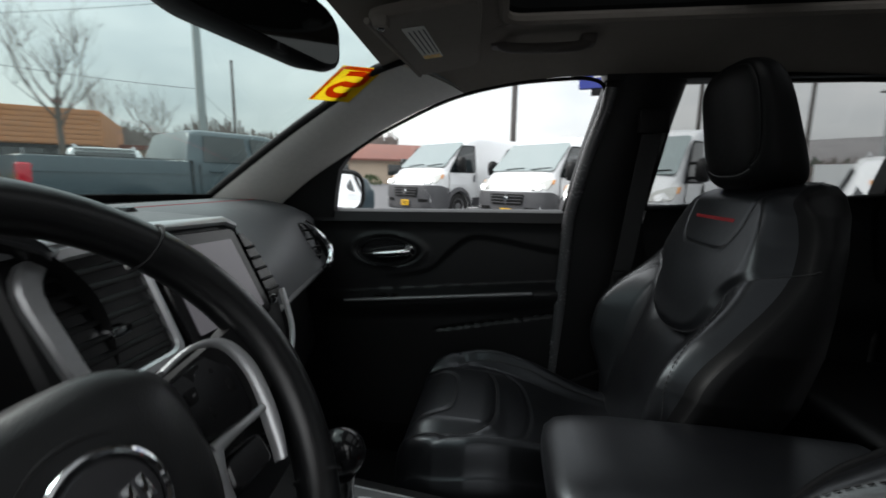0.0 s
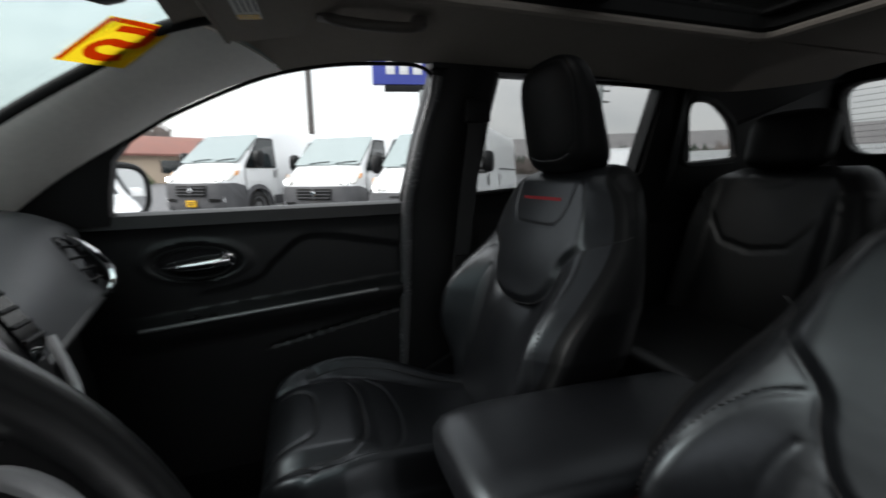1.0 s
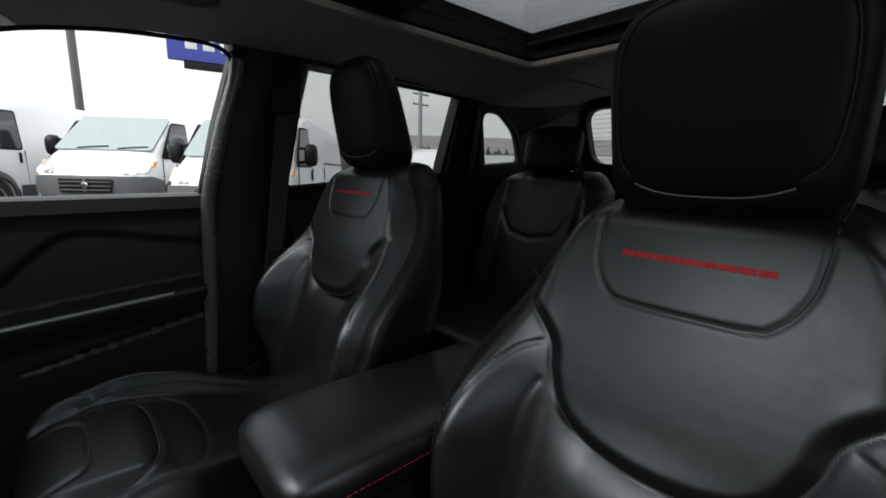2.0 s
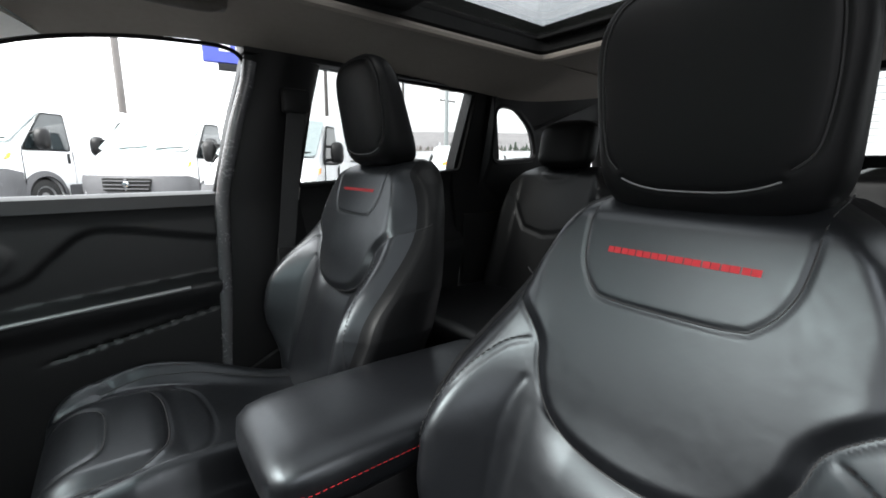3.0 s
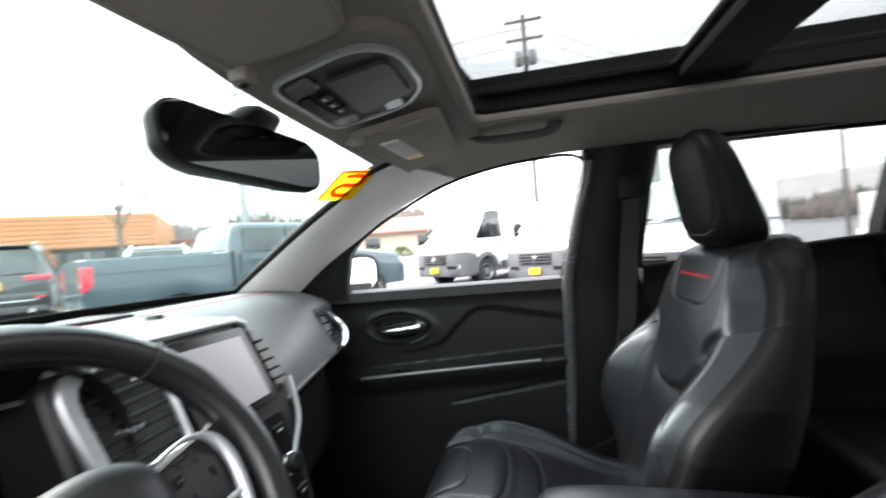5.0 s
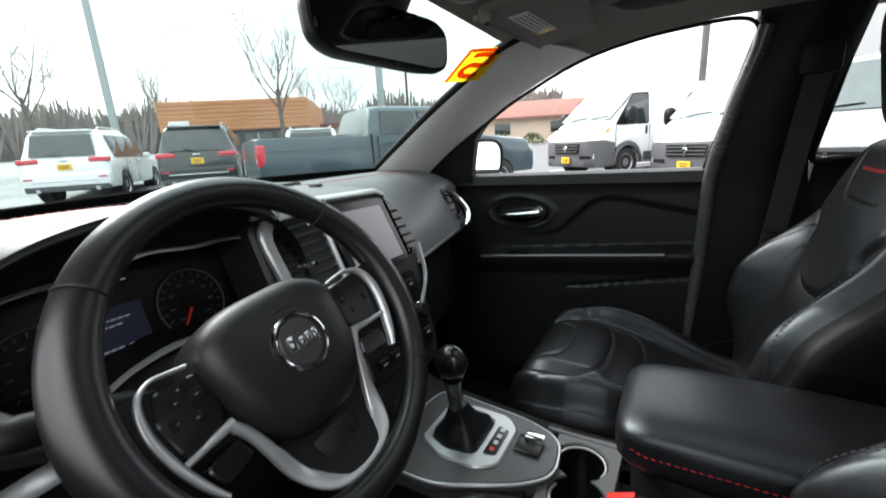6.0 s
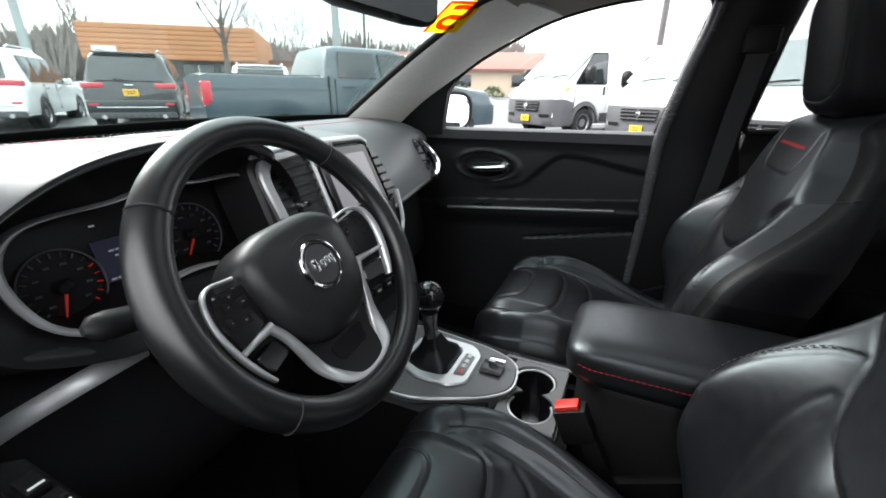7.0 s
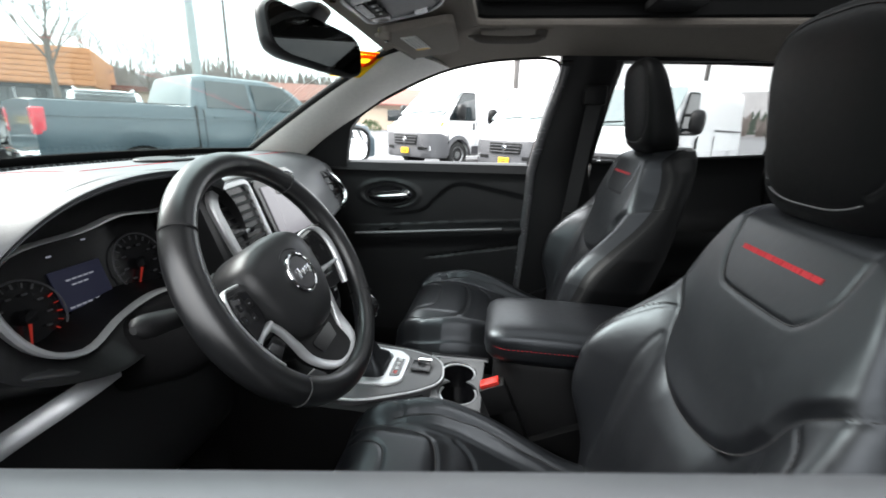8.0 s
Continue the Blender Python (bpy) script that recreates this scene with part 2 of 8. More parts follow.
def box(bm, lo, hi, bev=0.0, seg=2, m=None):
    made = bmesh.ops.create_cube(bm, size=1.0)["verts"]
    lo, hi = Vector(lo), Vector(hi)
    for v in made:
        v.co = Vector(((v.co[i] + 0.5) * (hi[i] - lo[i]) + lo[i]) for i in range(3))
    if bev:
        edges = list({e for v in made for e in v.link_edges})
        out = bmesh.ops.bevel(bm, geom=edges, offset=bev, segments=seg, profile=0.6, affect="EDGES")
        made = list({v for f in out["faces"] for v in f.verts} | {v for v in made if v.is_valid})
    if m:
        bmesh.ops.transform(bm, matrix=m, verts=[v for v in made if v.is_valid])
    return made


def boxm(lo, hi, bev=0.0, seg=2, m=None):
    bm = bmesh.new()
    box(bm, lo, hi, bev, seg, m)
    return bm


def loft(bm, rings, closed=True, caps=True, wrap=False):
    """Skins rings of equally many points."""
    vs = [[bm.verts.new(p) for p in ring] for ring in rings]
    n = len(vs[0])
    for a, b in zip(vs, vs[1:] + ([vs[0]] if wrap else [])):
        for i in range(n if closed else n - 1):
            j = (i + 1) % n
            bm.faces.new((a[i], a[j], b[j], b[i]))
    if caps and closed and not wrap:
        bm.faces.new(vs[0][::-1])
        bm.faces.new(vs[-1])
    return vs


def loftm(rings, **kw):
    bm = bmesh.new()
    loft(bm, rings, **kw)
    return bm


def smooth_line(pts, n=8, closed=False):
    """A Catmull-Rom line through the points."""
    p = [Vector(q) for q in pts]
    k = len(p)
    out = []
    for i in range(k if closed else k - 1):
        a, b, c, d = (p[(i + j) % k] if closed else p[min(max(i + j, 0), k - 1)] for j in (-1, 0, 1, 2))
        for s in range(n):
            t = s / n
            out.append(0.5 * ((2 * b) + (c - a) * t + (2 * a - 5 * b + 4 * c - d) * t * t + (3 * b - a - 3 * c + d) * t ** 3))
    if not closed:
        out.append(p[-1].copy())
    return out


def tube(bm, pts, r, n=8, closed=False, flat=1.0):
    """A tube along the points; r is a number or one for each point."""
    pts = [Vector(p) for p in pts]
    k, rings, up = len(pts), [], None
    for i, p in enumerate(pts):
        a, b = (pts[i - 1], pts[(i + 1) % k]) if closed else (pts[max(i - 1, 0)], pts[min(i + 1, k - 1)])
        d = (b - a).normalized()
        if up is None:
            up = d.orthogonal().normalized()
        up = (up - d * up.dot(d)).normalized()
        side = d.cross(up)
        rad = r[i] if isinstance(r, (list, tuple)) else r
        rings.append([p + rad * (math.cos(w) * up + flat * math.sin(w) * side) for w in (2 * math.pi * j / n for j in range(n))])
    if closed:
        a, b = rings[0], rings[-1]
        s = min(range(n), key=lambda q: (a[q] - b[0]).length)
        rings[0:1] = [rings[0]]
        vs = loft(bm, rings, caps=False)
        for i in range(n):
            j = (i + 1) % n
            bm.faces.new((vs[-1][i], vs[-1][j], vs[0][(j + s) % n], vs[0][(i + s) % n]))
    else:
        loft(bm, rings)
    return bm


def tubem(pts, r, **kw):
    return tube(bmesh.new(), pts, r, **kw)


def sheet(f, nu, nv, thick=0.0, away=None):
    """A surface f(u, v), u and v from 0 to 1; with a thickness along the vector away it is a closed slab."""
    bm = bmesh.new()
    g = [[Vector(f(i / nu, j / nv)) for j in range(nv + 1)] for i in range(nu + 1)]
    top = [[bm.verts.new(p) for p in row] for row in g]
    for i in range(nu):
        for j in range(nv):
            bm.faces.new((top[i][j], top[i + 1][j], top[i + 1][j + 1], top[i][j + 1]))
    if thick:
        a = Vector(away).normalized() * thick
        low = [[bm.verts.new(p + a) for p in row] for row in g]
        for i in range(nu):
            for j in range(nv):
                bm.faces.new((low[i][j + 1], low[i + 1][j + 1], low[i + 1][j], low[i][j]))
        rim = [(i, 0) for i in range(nu)] + [(nu, j) for j in range(nv)] + [(i, nv) for i in range(nu, 0, -1)] + [(0, j) for j in range(nv, 0, -1)]
        for (a1, b1), (a2, b2) in zip(rim, rim[1:] + rim[:1]):
            bm.faces.new((top[a1][b1], low[a1][b1], low[a2][b2], top[a2][b2]))
    return bm


def rounded(pts, r, n=5):
    """A polygon in the plane with its corners rounded; r: a number or one for each corner."""
    out, k = [], len(pts)
    for i in range(k):
        p, a, b = Vector(pts[i]), Vector(pts[i - 1]), Vector(pts[(i + 1) % k])
        rad = r[i] if isinstance(r, (list, tuple)) else r
        da, db = (a - p), (b - p)
        la, lb = min(rad, da.length * 0.45), min(rad, db.length * 0.45)
        s, e = p + da.normalized() * la, p + db.normalized() * lb
        for j in range(n + 1):
            t = j / n
            out.append((1 - t) ** 2 * s + 2 * t * (1 - t) * p + t * t * e)
    return out


def plate(pts, lift, depth, bev=0.0):
    """A slab: the plane polygon pts laid into space by lift(a, b, c), c from 0 (front) to -depth."""
    bm = bmesh.new()
    rings = []
    if bev:
        c = sum((Vector(p) for p in pts), Vector((0, 0))) / len(pts)
        ins = [Vector(p) + (c - Vector(p)).normalized() * bev for p in pts]
        rings.append([Vector(lift(p[0], p[1], 0)) for p in ins])
        rings.append([Vector(lift(p[0], p[1], -bev)) for p in pts])
    else:
        rings.append([Vector(lift(p[0], p[1], 0)) for p in pts])
    rings.append([Vector(lift(p[0], p[1], -depth)) for p in pts])
    loft(bm, rings)
    return bm


def ringplate(outer, inner, lift, depth, bev=0.0):
    """A frame between two plane outlines of equally many points."""
    bm = bmesh.new()
    b = bev
    mid = lambda p, q: (Vector(p) + Vector(q)) / 2
    o2 = [Vector(o) + (mid(o, i) - Vector(o)).normalized() * b for o, i in zip(outer, inner)]
    i2 = [Vector(i) + (mid(o, i) - Vector(i)).normalized() * b for o, i in zip(outer, inner)]
    rows = [[lift(p[0], p[1], -depth) for p in outer], [lift(p[0], p[1], -b) for p in outer], [lift(p[0], p[1], 0) for p in o2],
            [lift(p[0], p[1], 0) for p in i2], [lift(p[0], p[1], -b) for p in inner], [lift(p[0], p[1], -depth) for p in inner]]
    loft(bm, rows, wrap=True)
    return bm


def ribbon(pts, widths, thick):
    """A flat satin band along a line in the plane z, with softened edges."""
    pts = [Vector(p) for p in pts]
    bm, rings = bmesh.new(), []
    for i, p in enumerate(pts):
        d = pts[min(i + 1, len(pts) - 1)] - pts[max(i - 1, 0)]
        nrm = Vector((-d.y, d.x, 0)).normalized()
        w = widths[i] / 2
        rings.append([p + nrm * a * w + Vector((0, 0, b * thick)) for a, b in ((-1, -1), (-1, -0.2), (-0.7, 0.05), (0, 0.12), (0.7, 0.05), (1, -0.2), (1, -1))])
    loft(bm, rings)
    return bm


def lathe(profile, n=32, m=None):
    """Turns (radius, height) pairs about the z axis."""
    bm = bmesh.new()
    rings = [[Vector((r * math.cos(2 * math.pi * j / n), r * math.sin(2 * math.pi * j / n), z)) for j in range(n)] for r, z in profile]
    loft(bm, rings)
    if m:
        bmesh.ops.transform(bm, matrix=m, verts=bm.verts)
    return bm


def ease(x, a, b):
    t = min(max((x - a) / (b - a), 0.0), 1.0)
    return t * t * (3 - 2 * t)


def interp(x, table):
    for (a, va), (b, vb) in zip(table, table[1:]):
        if x <= b:
            return va + (vb - va) * min(max((x - a) / (b - a), 0), 1)
    return table[-1][1]


def dist_line(p, line):
    """The distance of a plane point from a polyline."""
    best = 9.0
    for a, b in zip(line, line[1:]):
        ax, ay, bx, by = a[0], a[1], b[0], b[1]
        dx, dy = bx - ax, by - ay
        t = ((p[0] - ax) * dx + (p[1] - ay) * dy) / (dx * dx + dy * dy + 1e-12)
        t = 0.0 if t < 0 else 1.0 if t > 1 else t
        d = math.hypot(p[0] - ax - t * dx, p[1] - ay - t * dy)
        if d < best:
            best = d
    return best




# ---- the cabin: x to the passenger's side, y forward, z up ----
FLOOR_Z, SILL_Z, CL = 0.42, 1.22, -0.0275  # CL: x of the car's middle plane


def mirrored(sg):
    """Lays the passenger side's x, y, z to the side sg."""
    return (lambda x, y, z: (x, y, z)) if sg > 0 else (lambda x, y, z: (2 * CL - x, y, z))


def side_x(z):
    return 0.70 - 0.155 * (z - SILL_Z)


# edge of the light trim over the front side window, from the dash to the centre pillar and on to the back
TRIM_LOW = [(0.655, 0.93, 1.195), (0.652, 0.80, 1.30), (0.650, 0.65, 1.395), (0.646, 0.55, 1.455), (0.638, 0.385, 1.526), (0.634, 0.23, 1.561),
            (0.634, 0.085, 1.575), (0.634, -0.05, 1.578), (0.634, -0.40, 1.576), (0.634, -0.74, 1.562), (0.63, -1.05, 1.555), (0.625, -1.52, 1.615)]
# edge of the light trim along the windscreen, then along the roof opening
TRIM_HIGH = [(0.545, 1.10, 1.205), (0.50, 0.94, 1.300), (0.462, 0.75, 1.415), (0.445, 0.62, 1.490), (0.434, 0.52, 1.548), (0.40, 0.34, 1.588),
             (0.335, 0.235, 1.602), (0.322, 0.05, 1.604), (0.322, -0.40, 1.604), (0.322, -0.74, 1.604), (0.33, -1.05, 1.604), (0.36, -1.52, 1.620)]
low_line, high_line = smooth_line(TRIM_LOW, 8), smooth_line(TRIM_HIGH, 8)
CUT = 34  # where the pillar trim ends and the cloth begins


def trim_sheet(sg, a, b, bulge):
    """The trim between the two edges, bowed towards the cabin."""
    def f(u, v):
        i = a + u * (b - a)
        k, w = min(int(i), len(low_line) - 2), i - min(int(i), len(low_line) - 2)
        p = low_line[k].lerp(low_line[k + 1], w)
        q = high_line[k].lerp(high_line[k + 1], w)
        if sg < 0:
            q = q - Vector((0.015 * (1 - ease(i, 34, 46)), 0, 0))
        c = p.lerp(q, v)
        lift = math.sin(math.pi * v) ** 0.8
        front = 1 - ease(i, 20, 46)
        inward = Vector((-0.9, -0.5, 0.1)) * front * 0.035 + Vector((0.25, 0, 1.0)) * (1 - front) * bulge
        c = c + inward * lift
        return mirrored(sg)(c.x, c.y, c.z)
    return sheet(f, b - a, 14, 0.02, (sg * 0.7, 0.35, 0.6))


def cabin_side(sg):
    side = "passenger" if sg > 0 else "driver"
    n = 1 if sg > 0 else 2
    S, back = mirrored(sg), (0.0 if sg > 0 else -0.14)
    A = (sg, 0, 0)
    solid(f"pillar_trim_{n}", trim_sheet(sg, 0, CUT, 0.0), PILLAR, "pale grey plastic trim of the windscreen pillar", "pillar trim", "structure")
    solid(f"roof_lining_{n}", trim_sheet(sg, CUT, len(low_line) - 1, 0.022), LINER, "grey cloth roof lining over the side windows", "headliner", "structure")
    solid(f"screen_seal_{n}", tubem([Vector(S(p.x + 0.006 - (0.0 if sg > 0 else 0.015 * (1 - ease(k, 34, 46))), p.y + 0.004, p.z + 0.006)) for k, p in enumerate(high_line[:40])], 0.0112, n=10), RUBBER, "black rubber lip between pillar trim and windscreen", "seal", "structure")
    # outer skin over the pillar
    def outer(u, v):
        i = u * 52
        k = min(int(i), len(low_line) - 2)
        p, q = low_line[k].lerp(low_line[k + 1], i - k), high_line[k].lerp(high_line[k + 1], i - k)
        c = p.lerp(q, -0.08 + 1.02 * v)
        o = Vector((0.05, 0.03, 0.045)) * math.sin(math.pi * (0.12 + 0.76 * v)) + Vector((0.012, 0.006, 0.012))
        return S(*(c + o))
    solid(f"pillar_skin_{n}", sheet(outer, 52, 10), GREYP, "grey painted outer skin of the windscreen pillar", "pillar", "structure")
    bm = boxm(S(0.70 if sg > 0 else 0.79, -1.60, 0.36), S(0.79 if sg > 0 else 0.70, 1.08, 0.52), 0.01)
    solid(f"rocker_trim_{n}", bm, PLASTIC, "black door sill trim along the floor", "sill trim", "structure")
    bm = boxm(S(0.70 if sg > 0 else 0.80, 0.90, 0.45), S(0.80 if sg > 0 else 0.70, 1.10, 1.18), 0.01)
    solid(f"kick_panel_{n}", bm, PLASTIC, "black kick panel beside the footwell", "trim", "structure")
    # black sail panel between the pillar and the window
    bm = loftm([[S(x + d, y, z) for x, y, z in ((0.672, 0.95, 1.19), (0.668, 0.80, 1.31), (0.666, 0.66, 1.40), (0.675, 0.715, 1.335), (0.690, 0.735, 1.26), (0.694, 0.745, 1.19))]
                for d in (0, 0.03)])
    solid(f"mirror_corner_trim_{n}", bm, PLASTIC, "black plastic corner trim beside the front side window", "trim", "structure")

    # window seal: a thick black rubber bead round the opening, with its grey lip on the centre pillar
    seal = thing(f"window_{n}", "front side window with black rubber seal" + (", glass raised" if sg > 0 else ", glass lowered"), "window", kind="structure")
    edge = [(0.06, 1.222), (0.752, 1.205)]
    top = [(0.735, 1.33), (0.70, 1.362), (0.636, 1.407), (0.548, 1.455), (0.384, 1.526), (0.23, 1.561), (0.084, 1.573), (0.015, 1.572), (-0.018, 1.555), (-0.024, 1.52)]
    loop = smooth_line([Vector((0, y, z)) for y, z in top], 4) + [Vector((0, 0.02, 1.37)), Vector((0, 0.058, 1.225))]
    part("seal", tubem([S(side_x(p.z) + 0.004, p.y + back * (1 - ease(p.y, 0.05, 0.4)), p.z) for p in loop], 0.005, n=6), RUBBER, seal, "black rubber window seal")
    if sg > 0:
        ol = [(y, z) for y, z in edge] + [(p.y, p.z) for p in loop[:-1]]
        bm = loftm([[S(side_x(z) + 0.016 + d, y, z) for y, z in ol] for d in (0, 0.003)])
        glass = part("glass", bm, SIDEGLASS, seal, "clear side window glass")
        glass.visible_shadow = False

    # centre pillar: black trim with a grey rubber lip in front
    def bp(u, v):
        z = 0.45 + v * 1.125
        y0 = interp(z, [(0.45, 0.08), (1.22, 0.055), (1.40, 0.018), (1.58, -0.03)])
        y1 = interp(z, [(0.45, -0.30), (1.0, -0.20), (1.24, -0.155), (1.58, -0.225)])
        x = (0.715 if z < 1.2 else side_x(z) + 0.01) - 0.035 * math.sin(math.pi * u) ** 0.6
        return S(x, y0 + (y1 - y0) * u + back, z)
    solid(f"pillar_{n + 2}", sheet(bp, 14, 24, 0.05, A), PLASTIC, "black plastic trim of the centre door pillar", "pillar trim", "structure")
    lip = [S(interp(z, [(0.45, 0.735), (1.2, 0.698), (1.58, 0.644)]), interp(z, [(0.45, 0.07), (1.22, 0.048), (1.40, 0.006), (1.53, -0.032), (1.57, -0.03)]) - 0.006 + back, z) for z in
           [0.5 + 0.05 * k for k in range(22)]]
    solid(f"door_seal_{n}", tubem(lip, 0.018, n=10), mat("grey_door_seal_" + str(n), (0.08, 0.08, 0.084), 0.26, spec=0.85), "grey rubber door seal along the centre pillar", "door seal", "structure")
    # back door: sill, panel, window
    def rp(u, v):
        y = -0.17 - u * 0.62
        top_z = interp(y, [(-0.79, 1.29), (-0.155, 1.236)])
        z = 0.50 + v * (top_z - 0.50)
        x = 0.725 + 0.01 * math.sin(9 * v) - 0.035 * ease(v, 0.5, 0.62) * (1 - ease(v, 0.66, 0.72)) - 0.02 * ease(v, 0.93, 1.0)
        return S(x, y, z)
    solid(f"back_door_panel_{n}", sheet(rp, 10, 30, 0.04, A), VINYL, "black vinyl back door panel below the window", "door panel", "structure")
    def cpil(u, v):
        z = 0.6 + v * 0.97
        y0 = interp(z, [(0.6, -0.84), (1.28, -0.745), (1.57, -0.80)])
        y1 = interp(z, [(0.6, -1.10), (1.31, -0.99), (1.57, -0.915)])
        return S((0.715 if z < 1.22 else side_x(z) + 0.02) - 0.012 * math.sin(math.pi * u), y0 + (y1 - y0) * u, z)
    solid(f"pillar_{n + 4}", sheet(cpil, 10, 16, 0.05, A), PLASTIC, "black plastic trim of the back door pillar", "pillar trim", "structure")
    w = thing(f"window_{n + 2}", "tinted back door window with black seal", "window", kind="structure")
    ol = rounded([(-0.16, 1.236), (-0.77, 1.285), (-0.81, 1.56), (-0.21, 1.576)], 0.02)
    bm = loftm([[S(side_x(p[1]) + 0.022 + d, p[0], p[1]) for p in ol] for d in (0, 0.003)])
    g = part("glass", bm, PRIVACY, w, "grey tinted glass")
    part("seal", tubem([S(side_x(p[1]) + 0.012, p[0], p[1]) for p in ol], 0.008, n=6, closed=True), RUBBER, w)
    bm = boxm(S(0.630 if sg > 0 else 0.705, -0.87, 1.566), S(0.705 if sg > 0 else 0.630, -0.02, 1.605), 0.004)
    solid(f"door_frame_{n}", bm, PLASTIC, "black upper frame of the back door", "door frame", "structure")
    # quarter window and the tail
    w = thing(f"window_{n + 4}", "small tinted quarter window behind the back door", "window", kind="structure")
    qo = rounded([(-0.93, 1.315), (-1.20, 1.335), (-1.14, 1.46), (-1.02, 1.535), (-0.91, 1.535)], 0.05)
    bm = loftm([[S(side_x(p[1]) + 0.022 + d, p[0], p[1]) for p in qo] for d in (0, 0.003)])
    g = part("glass", bm, PRIVACY, w)
    g.visible_shadow = False
    part("frame", tubem([S(side_x(p[1]) + 0.012, p[0], p[1]) for p in qo], 0.012, n=6, closed=True), PLASTIC, w)
    # tail wall round the quarter window
    k = len(qo)
    outer = []
    for p in qo:
        d = (p - Vector((-1.06, 1.42)))
        d = d / max(abs(d.x) / 0.60, abs(d.y) / 0.36, 1e-6)
        outer.append(Vector((-1.06, 1.42)) + d)
    bm = ringplate(outer, qo, lambda a, b, c: S(side_x(max(b, 1.1)) + 0.006 - c, min(max(a, -1.612), -0.87), min(max(b, 0.9), 1.565 + 0.055 * ease(-a, 0.98, 1.4))), 0.03, 0.004)
    solid(f"rear_side_trim_{n}", bm, PLASTIC, "black plastic trim round the quarter window", "trim", "structure")
    bm = boxm(S(0.70 if sg > 0 else 0.75, -1.60, 0.55), S(0.75 if sg > 0 else 0.70, -0.80, 1.12), 0.01)
    solid(f"cargo_wall_{n}", bm, PLASTIC, "black plastic cargo side wall", "trim", "structure")


for sgn in (1, -1):
    cabin_side(sgn)

# windscreen
def screen_pt(u, v, off=0.0):
    """u across from -1 to 1, v from the cowl up."""
    xb, xt = 0.6275, 0.4975
    x = (xb + (xt - xb) * v) * u
    y = (1.175 - 0.085 * u * u) + ((0.575 - 0.055 * u * u) - (1.175 - 0.085 * u * u)) * v
    z = 1.205 + (1.565 - 1.205) * v + 0.022 * math.sin(math.pi * v) - 0.012 * u * u * (1 - v)
    return (CL + x, y + off * 0.5, z + off)


ws = thing("window_7", "raked clear windscreen with a black printed edge", "windscreen", kind="structure")
g = part("glass", sheet(lambda u, v: screen_pt(2 * u - 1, 1.2 * v), 24, 18, 0.004, (0, 0.5, 0.85)), WSGLASS, ws)
g.visible_shadow = False
for sgn in (1, -1):
    part("printed_edge", sheet(lambda u, v: screen_pt(sgn * (1.115 + 0.28 * u), v, -0.006), 3, 16, 0.003, (0, 0.5, 0.85)), RUBBER, ws, "black printed glass edge")
part("printed_edge", sheet(lambda u, v: screen_pt(2 * u - 1, -0.03 + 0.185 * v, -0.005), 24, 4, 0.003, (0, 0.5, 0.85)), RUBBER, ws, "black printed glass edge")

# header between windscreen and roof opening
def header(u, v):
    x = (-0.4625 + 0.925 * u)
    fy = interp(CL + x, [(-0.49, 0.425), (-0.31, 0.446), (-0.20, 0.472), (-0.10, 0.486), (0.10, 0.494), (0.43, 0.510)])
    y = fy + (0.235 - fy) * v
    z = 1.556 + 0.048 * v ** 0.7
    return (CL + x, y, z)
bm = sheet(header, 20, 8, 0.02, (0, 0, 1))
# rear part of the roof lining
for a, b in ((-0.76, -1.56),):
    r2 = sheet(lambda u, v: (CL - 0.39 + 0.78 * u, a + (b - a) * v, 1.604 + 0.016 * v), 8, 10, 0.02, (0, 0, 1))
solid("ceiling", bm, LINER, "grey cloth roof lining above the windscreen", "headliner", "structure")
solid("ceiling_back", r2, LINER, "grey cloth roof lining above the back seats", "headliner", "structure")

# roof opening: rolled cloth rim, black well, two tinted panes and a cross beam
roof = thing("window_8", "panoramic sunroof with two tinted panes and a black frame", "sunroof", kind="structure")
rim = rounded([(-0.385, 0.245), (0.33, 0.245), (0.33, -0.765), (-0.385, -0.765)], 0.045, 6)
wall_in = rounded([(-0.373, 0.237), (0.318, 0.237), (0.318, -0.752), (-0.373, -0.752)], 0.045, 6)
part("rim", tubem([(p.x, p.y, 1.609) for p in rim], 0.011, n=8, closed=True), LINER, roof, "grey cloth rim of the roof opening")
part("well", loftm([[(p.x, p.y, z) for p in ring] for ring, z in ((rim, 1.612), (wall_in, 1.624), (wall_in, 1.658))], caps=False), RUBBER, roof, "black inner frame of the sunroof")
glass_f = rounded([(-0.355, 0.240), (0.300, 0.240), (0.300, -0.156), (-0.355, -0.156)], 0.02)
glass_r = rounded([(-0.372, -0.300), (0.317, -0.300), (0.317, -0.728), (-0.372, -0.728)], 0.02)
ofr = rounded([(-0.385, 0.262), (0.33, 0.262), (0.33, -0.225), (-0.385, -0.225)], 0.02)
orr = rounded([(-0.385, -0.225), (0.33, -0.225), (0.33, -0.765), (-0.385, -0.765)], 0.02)
for o, i in ((ofr, glass_f), (orr, glass_r)):
    part("frame", ringplate(o, i, lambda a, b, c: (a, b, 1.652 - c), 0.010, 0.003), RUBBER, roof, "black frame of the roof glass")
    part("glass", plate(o, lambda a, b, c: (a, b, 1.664 - c), 0.004), ROOFGLASS, roof, "tinted roof glass")
part("beam", boxm((-0.373, -0.285, 1.628), (0.318, -0.165, 1.654), 0.010), RUBBER, roof, "black cross beam")
